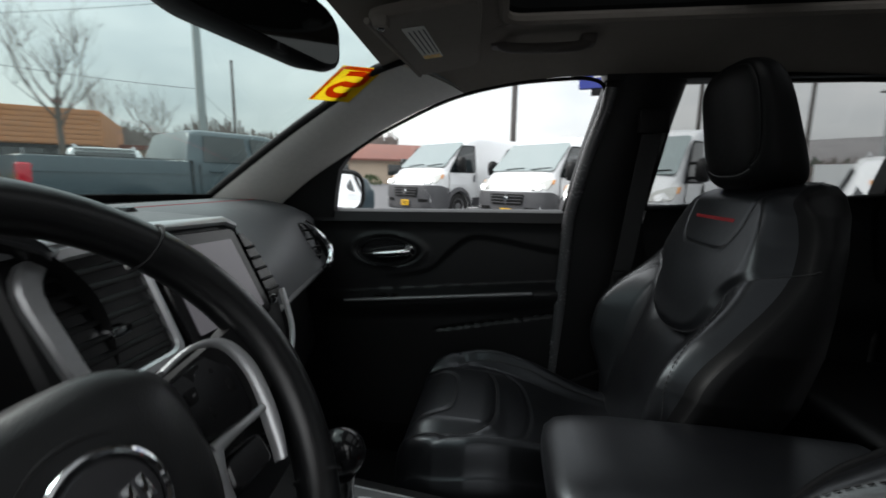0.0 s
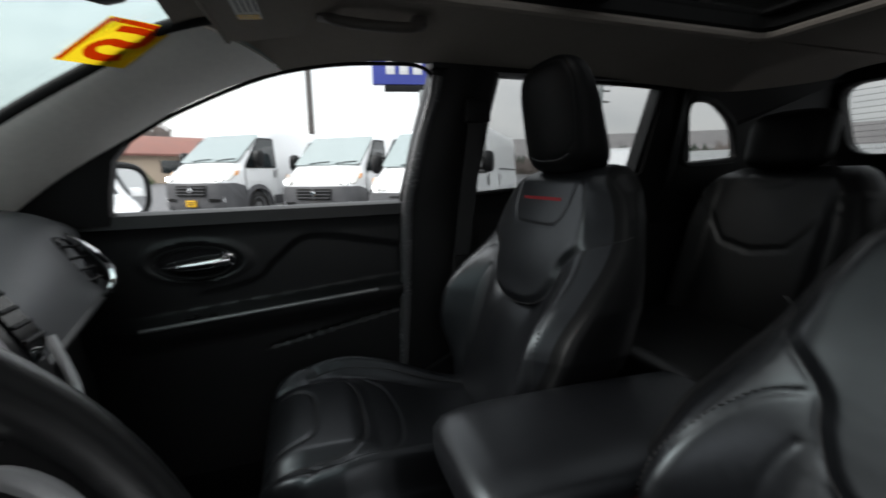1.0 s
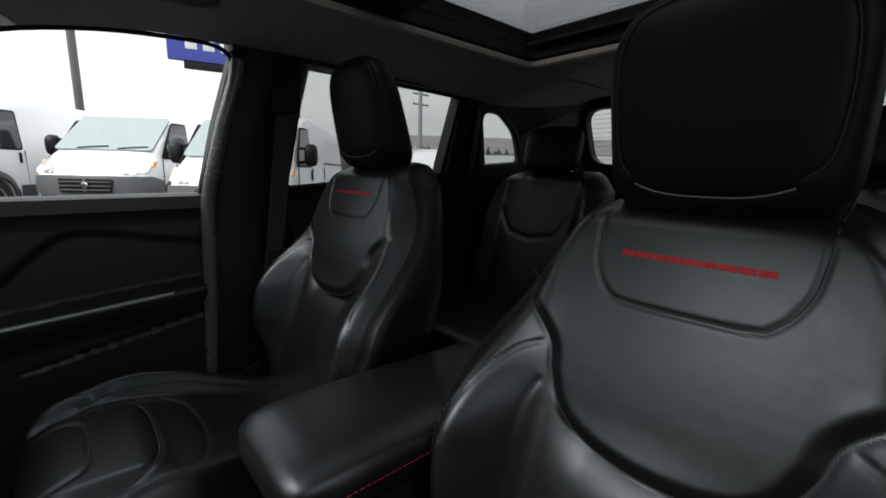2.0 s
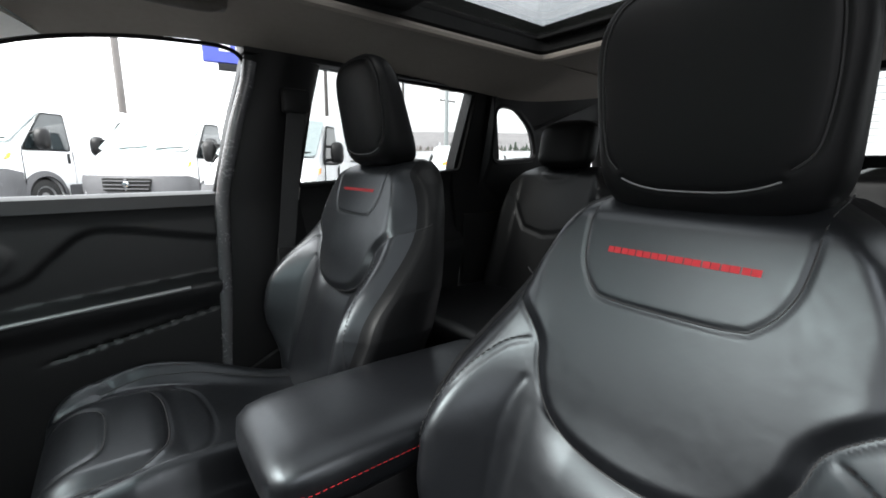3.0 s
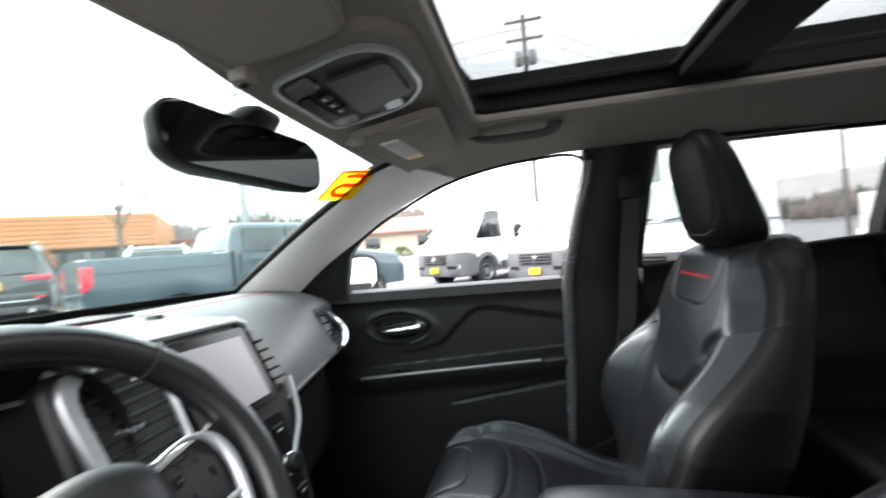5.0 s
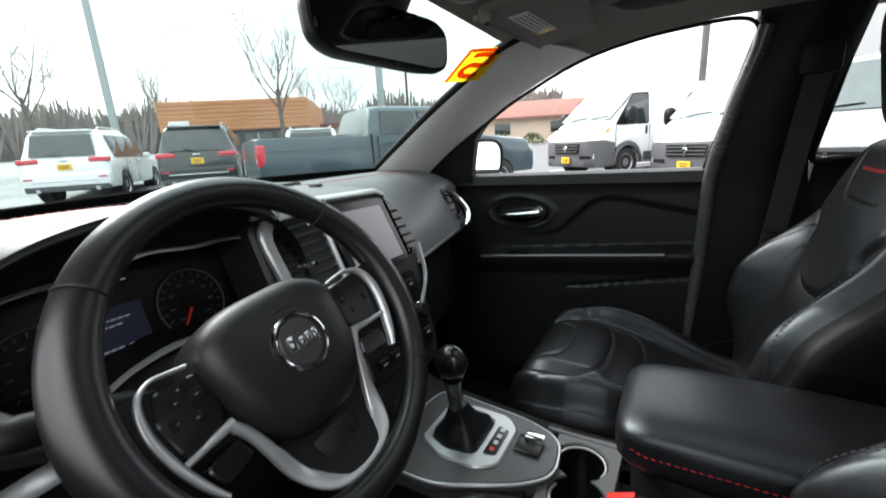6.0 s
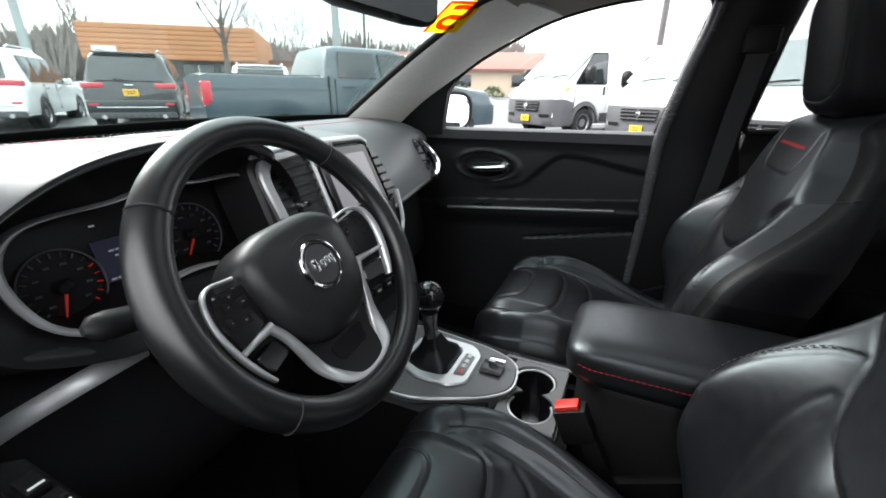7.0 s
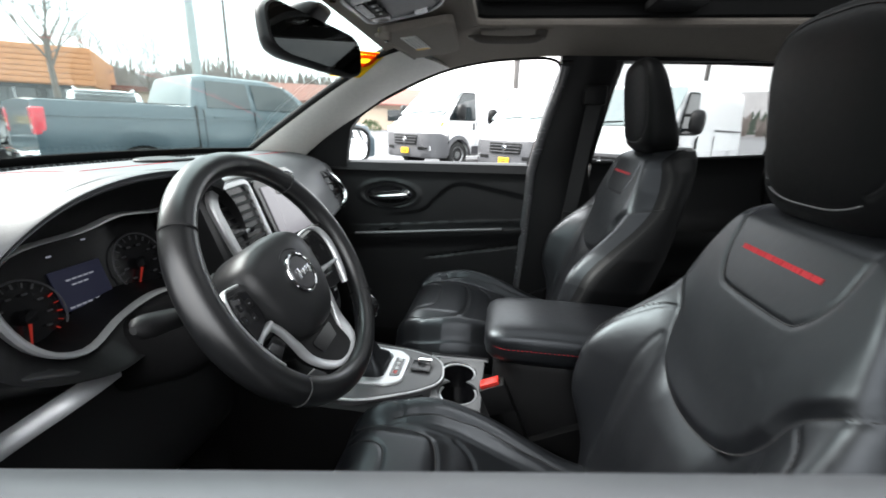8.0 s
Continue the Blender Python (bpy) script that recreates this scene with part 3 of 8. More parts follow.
# outer skin of the roof and the body, which keeps daylight out
skin = bmesh.new()
for sgn in (1, -1):
    loft(skin, [[(CL + sgn * 0.3575, y, 1.70), (CL + sgn * 0.58, y, 1.685), (CL + sgn * 0.69, y, 1.615), (CL + sgn * 0.702, y, 1.585)] for y in (0.42, 0.2, -0.3, -0.8, -1.2, -1.6)], closed=False)
loft(skin, [[(x, y, z) for x in (-0.73, -0.385, 0.33, 0.675)] for y, z in ((-0.765, 1.70), (-1.3, 1.69), (-1.64, 1.665))], closed=False)
loft(skin, [[(x, y - 0.05 * (x / 0.5) ** 2, z) for x in (-0.54, -0.27, 0, 0.25, 0.5)] for y, z in ((0.262, 1.70), (0.38, 1.68), (0.47, 1.650))], closed=False)
solid("roof_panel", skin, GREYP, "grey painted steel roof panel of the car", "roof", "structure")

# tailgate with its window
tail = thing("window_9", "heated rear window in a black tailgate", "rear window", kind="structure")
to = rounded([(-0.795, 0.9), (0.74, 0.9), (0.69, 1.66), (-0.745, 1.66)], 0.03)
ti = rounded([(-0.655, 1.350), (0.600, 1.350), (0.640, 1.604), (-0.695, 1.604)], 0.07)
tl = lambda a, b, c: (a, -1.60 + 0.20 * (b - 1.3) * 0.8 - 0.05 + c, b)
part("frame", ringplate(to, ti, tl, 0.05, 0.006), PLASTIC, tail, "black tailgate trim")
g = part("glass", plate(ti, lambda a, b, c: tl(a, b, c - 0.03), 0.004), PRIVACY, tail, "tinted rear window glass")
for k in range(11):
    z = 1.37 + 0.021 * k
    part("heating_wire", boxm((-0.66, tl(0, z, -0.022)[1] - 0.0006, z - 0.0007), (0.605, tl(0, z, -0.022)[1] + 0.0006, z + 0.0007)), RUBBER, tail)

# floor, firewall, lower door sides
solid("floor", sheet(lambda u, v: (-0.80 + 1.54 * u, -1.62 + 2.75 * v, FLOOR_Z + 0.004 * math.sin(31 * u) * math.sin(17 * v)), 30, 40, 0.03, (0, 0, -1)), CARPET,
      "black carpet on the car floor", "floor", "structure")
solid("firewall", boxm((-0.80, 1.0, 0.40), (0.74, 1.06, 1.18)), CARPET, "black carpeted wall below the dashboard", "wall", "structure")


# ---- front doors ----
def front_door(sg):
    S, A = mirrored(sg), (sg, 0, 0)
    span = lambda a, b: sorted((S(a, 0, 0)[0], S(b, 0, 0)[0]))
    name = "front passenger door" if sg > 0 else "driver's door"
    d = thing("door_1" if sg > 0 else "door_2", f"black {name} with chrome handle and armrest", "car door", "front doors", at=S(0.71, 0.45, 0.5), kind="structure")
    O = Vector(S(0.71, 0.45, 0.5))
    def put(n, bm, m, parent=d, label=""):
        bmesh.ops.translate(bm, verts=bm.verts, vec=-O)
        return part(n, bm, m, parent, label)
    crease = smooth_line([Vector((0.62, 0.995)), Vector((0.46, 1.025)), Vector((0.40, 1.075)), Vector((0.335, 1.128)), Vector((0.27, 1.135)), Vector((0.16, 1.115)), Vector((0.05, 1.095))], 6)
    def panel(u, v):
        y = 0.93 - 0.87 * u
        top_z = 1.208 + 0.014 * u if sg > 0 else 1.077 + 0.1355 * u
        z = 0.47 + v * (top_z - 0.47)
        x = 0.722
        arm = 0.926 + (0.716 - y) * 0.0873
        x -= 0.030 * ease(z, arm - 0.075, arm - 0.004) * (1 - ease(z, arm, arm + 0.03)) * (1 - ease(y, 0.70, 0.80))
        x += 0.012 * ease(z, arm, arm + 0.03)
        # upper pad stands proud above the crease
        if 0.06 < y < 0.62:
            cz = interp(-y, [(-p.x, p.y) for p in crease])
            x -= 0.012 * ease(z, cz - 0.006, cz + 0.012) * (1 - ease(y, 0.52, 0.62))
        # handle recess
        e = math.hypot((y - 0.585) / 0.105, (z - 1.087) / 0.047)
        x += 0.022 * (1 - ease(e, 0.55, 1.0)) - 0.006 * math.exp(-((e - 1.12) / 0.12) ** 2)
        x -= 0.014 * ease(z, top_z - 0.07, top_z - 0.008)
        x += 0.030 * ease(z, top_z - 0.012, top_z)
        pocket = 0.845 + (0.40 - y) * 0.20
        x += 0.010 * (1 - ease(abs(z - pocket), 0.0, 0.008)) * (1 - ease(y, 0.38, 0.45))
        x -= 0.02 * (1 - ease(z, 0.5, 0.75)) * ease(u, 0.1, 0.3)
        return S(x, y, z)
    put("panel", sheet(panel, 110, 130, 0.05, A), VINYL, label="black vinyl door panel")
    put("sill", sheet(lambda u, v: S((0.700 if sg > 0 else 0.687) + 0.085 * v, 0.93 - (0.88 if sg > 0 else 1.06) * u, (1.206 + 0.014 * u if sg > 0 else 1.0935 + 0.163 * u) + 0.012 * math.sin(math.pi * min(v * 1.6, 1.0)) - 0.012 * v), 20, 8, 0.03, (0, 0, -1)),
        SILLV if sg > 0 else GREYSILL, label="window sill of the door")
    # the highlight on the armrest's vinyl edge, drawn as a thin grey tube
    line = [S(0.690, y, 0.930 + (0.716 - y) * 0.0873) for y in [0.715 - 0.02 * k for k in range(30)]]
    put("armrest_trim", tubem(line, 0.0055, n=8), ARMLINE, label="thin grey line drawn for the sheen on the armrest edge")
    put("switch_panel", boxm((span(0.695, 0.715)[0], 0.52, 0.944), (span(0.695, 0.715)[1], 0.62, 0.950), 0.003), GLOSSB)
    for yy in (0.545, 0.58):
        put("switch", boxm((span(0.699, 0.711)[0], yy, 0.951), (span(0.699, 0.711)[1], yy + 0.02, 0.958), 0.003), PLASTIC)
    ring = [S(0.722 - 0.006, 0.585 + 0.092 * math.cos(a), 1.087 + 0.040 * math.sin(a)) for a in [2 * math.pi * k / 40 for k in range(40)]]
    put("handle_surround", tubem(ring, 0.0035, n=6, closed=True), VINYL, label="black rim round the door handle")
    cup = put("handle_cup", plate([Vector((0.585 + 0.084 * math.cos(a), 1.087 + 0.034 * math.sin(a))) for a in [2 * math.pi * k / 32 for k in range(32)]],
                                  lambda a, b, c: S(0.728 - c, a, b), 0.006), GLOSSB, label="dark recess behind the door handle")
    hp = [S(0.712, 0.655, 1.078), S(0.700, 0.62, 1.080), S(0.698, 0.57, 1.084), S(0.700, 0.535, 1.088), S(0.706, 0.508, 1.092)]
    put("handle", tubem(smooth_line(hp, 5), [0.005 + 0.008 * ease(k / 20, 0, 0.5) for k in range(21)], n=10), CHROME, label="bright chrome door handle")
    put("handle_pivot", lathe([(0.002, 0.0), (0.019, 0.0), (0.022, 0.007), (0.017, 0.016), (0.002, 0.018)], 24,
                              Matrix.Translation(S(0.716, 0.508, 1.092)) @ Matrix.Rotation(radians(-90 * sg), 4, "Y")), CHROME)
    if sg < 0:
        # window switches on the armrest of the driver's door
        ledge = put("armrest_ledge", loftm([[Vector((x, y, z)) for x, z in ((-0.775, zt - 0.05), (-0.775, zt), (-0.625, zt), (-0.605, zt - 0.012), (-0.61, zt - 0.05))] for y, zt in ((0.30, 1.000), (0.45, 1.006), (0.60, 1.012))]), PLASTIC, label="black armrest ledge")
        for k, (y, x) in enumerate(((0.485, -0.645), (0.525, -0.645), (0.485, -0.622), (0.525, -0.622))):
            put("switch", boxm((x - 0.009, y, 1.007), (x + 0.009, y + 0.030, 1.018), 0.004), GLOSSB, ledge, "gloss black window switch")
            put("switch_mark", boxm((x - 0.006, y + 0.003, 1.0182), (x + 0.006, y + 0.006, 1.0190), 0.0003, 1), WHITEM, ledge, "pale switch mark")
    put("skin", boxm((span(0.775, 0.80)[0], 0.02, 0.45), (span(0.775, 0.80)[1], 1.0, 1.04), 0.008), GREYP, label="grey painted outer door skin")
    return d


passenger_door = front_door(1)
driver_door = front_door(-1)

# outside mirror beyond the passenger window
def outside_mirror():
    t = thing("outside_mirror", "black door mirror with clear glass outside the passenger window", "door mirror", at=(0.905, 0.80, 1.262))
    shell = bmesh.new()
    rings = []
    for d, k in ((0.0, 1.0), (0.015, 1.0), (0.04, 0.88), (0.06, 0.6), (0.07, 0.15)):
        rings.append([Vector((0.106 * k * math.copysign(abs(math.cos(a)) ** 0.6, math.cos(a)), d, 0.082 * k * math.copysign(abs(math.sin(a)) ** 0.7, math.sin(a)))) for a in [2 * math.pi * j / 28 for j in range(28)]])
    loft(shell, rings)
    bmesh.ops.rotate(shell, verts=shell.verts, cent=(0, 0, 0), matrix=Matrix.Rotation(radians(-26), 3, "Z"))
    part("housing", shell, PLASTIC, t, "black mirror housing")
    gl = plate([Vector((0.090 * math.copysign(abs(math.cos(a)) ** 0.6, math.cos(a)), 0.066 * math.copysign(abs(math.sin(a)) ** 0.7, math.sin(a)))) for a in [2 * math.pi * j / 28 for j in range(28)]],
               lambda a, b, c: (a, -0.014 - c, b), 0.004)
    bmesh.ops.rotate(gl, verts=gl.verts, cent=(0, 0, 0), matrix=Matrix.Rotation(radians(-27), 3, "Z") @ Matrix.Rotation(radians(1.0), 3, "X"))
    part("mirror_glass", gl, MIRROR, t, "silvered mirror glass")
    rimp = [Matrix.Rotation(radians(-27), 3, "Z") @ Matrix.Rotation(radians(1.0), 3, "X") @ Vector((0.095 * math.copysign(abs(math.cos(a)) ** 0.6, math.cos(a)), -0.012, 0.071 * math.copysign(abs(math.sin(a)) ** 0.7, math.sin(a)))) for a in [2 * math.pi * j / 28 for j in range(28)]]
    part("rim", tubem(rimp, 0.009, n=8, closed=True), PLASTIC, t, "black rim round the mirror glass")
    part("arm", boxm((-0.20, 0.03, -0.085), (-0.04, 0.09, -0.045), 0.01), PLASTIC, t)
    return t


outside_mirror()
# wiper on the windscreen
wp = thing("wiper", "black windscreen wiper resting on the cowl", "wiper", at=(0.0, 1.2, 1.22))
part("blade", tubem([(-0.02, 0.012, 0.008), (0.18, -0.01, 0.022), (0.42, -0.06, 0.034)], 0.008, n=6), RUBBER, wp)
part("arm", tubem([(-0.16, 0.03, 0.0), (0.05, 0.02, 0.024), (0.20, -0.008, 0.034)], 0.006, n=6), PLASTIC, wp)
solid("cowl", boxm((-0.775, 1.19, 1.10), (0.72, 1.50, 1.175), 0.02), PLASTIC, "black plastic cowl below the windscreen", "cowl", "structure")


# ---- front seats ----
PATCH = [Vector(p) for p in ((-0.108, 1.30), (-0.106, 1.245), (-0.100, 1.213), (-0.082, 1.186), (-0.055, 1.177), (0.055, 1.177), (0.082, 1.186), (0.100, 1.213), (0.106, 1.245), (0.108, 1.30))]
USEAM = [Vector(p) for p in ((-0.232, 1.172), (-0.180, 1.142), (-0.142, 1.108), (-0.130, 1.072), (-0.108, 1.036), (-0.068, 1.014), (0.0, 1.006))]
USEAM = USEAM + [Vector((-p.x, p.y)) for p in USEAM[-2::-1]]
BOLS = [Vector(p) for p in ((0.150, 1.104), (0.178, 1.090), (0.206, 1.050), (0.228, 0.985), (0.232, 0.90), (0.210, 0.80))]
INNER = [Vector(p) for p in ((0.142, 1.058), (0.150, 1.036), (0.154, 0.995), (0.150, 0.92), (0.142, 0.79))]
flip = lambda line: [Vector((-p.x, p.y)) for p in line]
curve2 = lambda line, n=6: [Vector((p[0], p[1])) for p in smooth_line([Vector((q.x, q.y, 0)) for q in line], n)]
PATCH, USEAM, BOLS, INNER = curve2(PATCH), curve2(USEAM), curve2(BOLS), curve2(INNER)
BACK_SEAMS = [PATCH, USEAM, BOLS, flip(BOLS), INNER, flip(INNER)]


ULINE = [(p.x, p.y) for p in USEAM]


def from_u(s, z):
    """The distance from the U seam: positive on the upper panel, negative below."""
    d = dist_line((s, z), USEAM)
    return d if z > interp(s, ULINE) else -d


def back_half(z):
    return interp(z, [(0.70, 0.200), (0.80, 0.222), (0.88, 0.250), (0.97, 0.268), (1.05, 0.262), (1.10, 0.246), (1.14, 0.230), (1.20, 0.205), (1.25, 0.175), (1.28, 0.145), (1.297, 0.11), (1.303, 0.07)])


def back_front(s, z):
    """y of the front face."""
    y = -0.130 - 0.33 * (z - 1.03) - 0.05 * (z - 1.0) ** 2
    w = back_half(z)
    a = abs(s)
    y += 0.092 * ease(a, 0.120, 0.235) * (1 - ease(z, 0.98, 1.175)) * ease(z, 0.70, 0.93)
    y += 0.010 * (1 - ease(a, 0.0, 0.15)) * ease(z, 0.80, 0.90) * (1 - ease(z, 0.96, 1.06))
    u = from_u(s, z)
    inner = 1 - ease(a, 0.15, 0.20)
    y += 0.009 * ease(u, 0.0, 0.02) * inner
    if u < 0:
        y -= 0.022 * math.exp(u / 0.032) * ease(-u, 0.0, 0.006) * (1 - ease(a, 0.06, 0.125))
    edge = ease(a / w, 0.74, 1.0)
    y -= 0.055 * edge ** 1.6 * (1 - 0.25 * ease(z, 1.22, 1.303))
    y -= 0.045 * ease(z, 1.255, 1.303) ** 2
    d1 = min(dist_line((s, z), l) for l in BACK_SEAMS[:2])
    d2 = min(dist_line((s, z), l) for l in BACK_SEAMS[2:])
    y -= 0.0022 * math.exp(-(d1 / 0.0026) ** 2) + 0.0017 * math.exp(-(d2 / 0.0036) ** 2)
    return y


def seat_back_mesh():
    bm, rings = bmesh.new(), []
    N, B = 170, 20
    zs = [0.70 + 0.603 * k / 190 for k in range(191)]
    for z in zs:
        w = back_half(z)
        ring = []
        for i in range(N + 1):
            s = -w + 2 * w * i / N
            ring.append(Vector((s, back_front(s, z), z)))
        yb = -0.130 - 0.33 * (z - 1.03) - 0.125
        yf, ye = ring[-1].y, yb + 0.035
        ring += [Vector((w + 0.006 * math.sin(math.pi * q / 6), yf + (ye - yf) * q / 6, z)) for q in range(1, 6)]
        for i in range(1, B):
            t = math.pi * i / B
            ring.append(Vector((w * math.cos(t) * (1.0 - 0.02 * math.sin(t)), yb + 0.035 * (1 - math.sin(t) ** 0.5) , z)))
        ring += [Vector((-w - 0.006 * math.sin(math.pi * q / 6), yf + (ye - yf) * q / 6, z)) for q in range(5, 0, -1)]
        rings.append(ring)
    loft(bm, rings)
    return bm


def on_back(line, lift=0.001):
    return [Vector((p.x, back_front(p.x, p.y) + lift, p.y)) for p in line]


def stitches(bm, pts, r, pitch=0.009, gap=0.42):
    """Short stitches along a line."""
    acc, line = [0.0], [Vector(p) for p in pts]
    for a, b in zip(line, line[1:]):
        acc.append(acc[-1] + (b - a).length)
    def at(d):
        for i in range(len(line) - 1):
            if d <= acc[i + 1]:
                return line[i].lerp(line[i + 1], (d - acc[i]) / max(acc[i + 1] - acc[i], 1e-9))
        return line[-1]
    d = 0.0
    while d < acc[-1] - pitch:
        tube(bm, [at(d), at(d + pitch * (1 - gap))], r, n=4)
        d += pitch
    return bm


CUSH_SEAMS = [
    [Vector(p) for p in ((-0.150, 0.43), (-0.148, 0.33), (-0.135, 0.265), (-0.09, 0.232), (0.0, 0.225), (0.09, 0.232), (0.135, 0.265), (0.148, 0.33), (0.150, 0.43))],
    [Vector(p) for p in ((-0.098, 0.43), (-0.095, 0.36), (-0.07, 0.325), (0.0, 0.318), (0.07, 0.325), (0.095, 0.36), (0.098, 0.43))],
    [Vector(p) for p in ((0.168, 0.33), (0.180, 0.27), (0.172, 0.18), (0.150, 0.08), (0.126, -0.02), (0.112, -0.08))],
    [Vector(p) for p in ((-0.168, 0.33), (-0.180, 0.27), (-0.172, 0.18), (-0.150, 0.08), (-0.126, -0.02), (-0.112, -0.08))],
    [Vector(p) for p in ((-0.150, 0.34), (-0.175, 0.31), (-0.205, 0.34), (-0.222, 0.40))],
    [Vector(p) for p in ((0.150, 0.34), (0.175, 0.31), (0.205, 0.34), (0.222, 0.40))],
    [Vector(p) for p in ((-0.140, 0.20), (-0.10, 0.165), (0.0, 0.15), (0.10, 0.165), (0.140, 0.20))],
]
CUSH_SEAMS = [curve2(l) for l in CUSH_SEAMS]


def cushion_top(s, y):
    a = abs(s)
    z = 0.752 + 0.053 * ease(y, -0.06, 0.30)
    wb = cushion_half(y) - 0.075
    z += 0.040 * ease(a, wb - 0.012, wb + 0.035) * (1 - 0.5 * ease(y, 0.22, 0.36)) * (0.35 + 0.65 * ease(y, -0.06, 0.16))
    z += 0.012 * (1 - ease(a, 0.11, 0.15)) * ease(y, 0.20, 0.26)
    z -= 0.012 * math.exp(-(s / 0.12) ** 2) * math.exp(-((y - 0.06) / 0.10) ** 2)
    w = cushion_half(y)
    z -= 0.060 * ease(a / w, 0.80, 1.0) ** 1.7
    f = max(0.0, (y - 0.335) / 0.085)
    z -= 0.085 * (1 - math.sqrt(max(0.0, 1 - min(f, 1.0) ** 2.2)))
    dmin = min(dist_line((s, y), l) for l in CUSH_SEAMS)
    z -= 0.0032 * math.exp(-(dmin / 0.0036) ** 2)
    return z


def cushion_half(y):
    return interp(y, [(-0.10, 0.168), (0.0, 0.188), (0.10, 0.214), (0.20, 0.238), (0.28, 0.247), (0.34, 0.241), (0.39, 0.224), (0.42, 0.195)])


def cushion_mesh():
    bm, rings = bmesh.new(), []
    N, B = 110, 6
    for k in range(121):
        y = -0.10 + 0.52 * (k / 120) ** 0.9
        w = cushion_half(y)
        ring = [Vector((-w + 2 * w * i / N, y, cushion_top(-w + 2 * w * i / N, y))) for i in range(N + 1)]
        zb = 0.655
        ring += [Vector((w * (1 - 0.02 * j), y - 0.01 * j, zb - 0.006 * j)) for j in (0, 1, 2)]
        ring += [Vector((-w * (1 - 0.02 * j), y - 0.01 * j, zb - 0.006 * j)) for j in (2, 1, 0)]
        rings.append(ring)
    loft(bm, rings)
    return bm


HR_Z, HR_H = 1.282, 0.238


def hr_size(t):
    """Half width, depth and middle y of the headrest at the height t; it leans forward and thins towards the top."""
    p = 6.0 if t < 0.5 else 3.3
    w = 0.120 * (1 - 0.04 * (1 - t)) * max(0.0, 1 - abs(2 * t - 1) ** p) ** 0.30
    full = 0.112 - 0.056 * t
    dep = full * max(0.0, 1 - abs(2 * t - 1) ** 6) ** 0.4
    return max(w, 0.045), max(dep, 0.018), -0.203 + 0.032 * t - full / 2


def hr_front(x, z):
    """y of the headrest's front face."""
    w, dep, yc = hr_size((z - HR_Z) / HR_H)
    return yc + dep * 0.5 * max(0.0, 1 - (abs(x) / w) ** 3.64) ** 0.3 - 0.10 * x * x


HR_SEAM = [(-0.080, 1.334), (-0.094, 1.350), (-0.100, 1.385), (-0.101, 1.430), (-0.096, 1.470), (-0.078, 1.498), (-0.045, 1.509), (0.0, 1.511)]
HR_SEAM = HR_SEAM + [(-a, b) for a, b in HR_SEAM[-2::-1]]
HR_SMILE = [(-0.074 + 0.148 * k / 14, 1.312 + 0.012 * abs(2 * k / 14 - 1) ** 3) for k in range(15)]
HR_LINES = [[Vector((p.x, p.y)) for p in smooth_line([Vector((a, b, 0)) for a, b in line], 4)] for line in (HR_SEAM, HR_SMILE)]


def headrest_mesh():
    bm, rings = bmesh.new(), []
    N = 150
    for k in range(91):
        z = HR_Z + HR_H * k / 90
        w, dep, yc = hr_size(k / 90)
        ring = []
        for i in range(N):
            a = 2 * math.pi * i / N
            ca, sa = math.cos(a), math.sin(a)
            x = w * math.copysign(abs(ca) ** 0.55, ca)
            y = yc + dep * 0.5 * math.copysign(abs(sa) ** 0.60, sa)
            if sa > 0:
                y -= 0.0020 * math.exp(-(min(dist_line((x, z), l) for l in HR_LINES) / 0.0028) ** 2) + 0.10 * x * x
            ring.append(Vector((x, y, z)))
        rings.append(ring)
    loft(bm, rings)
    return bm


def down(bm, dz):
    bmesh.ops.translate(bm, verts=bm.verts, vec=(0, 0, -dz))
    return bm


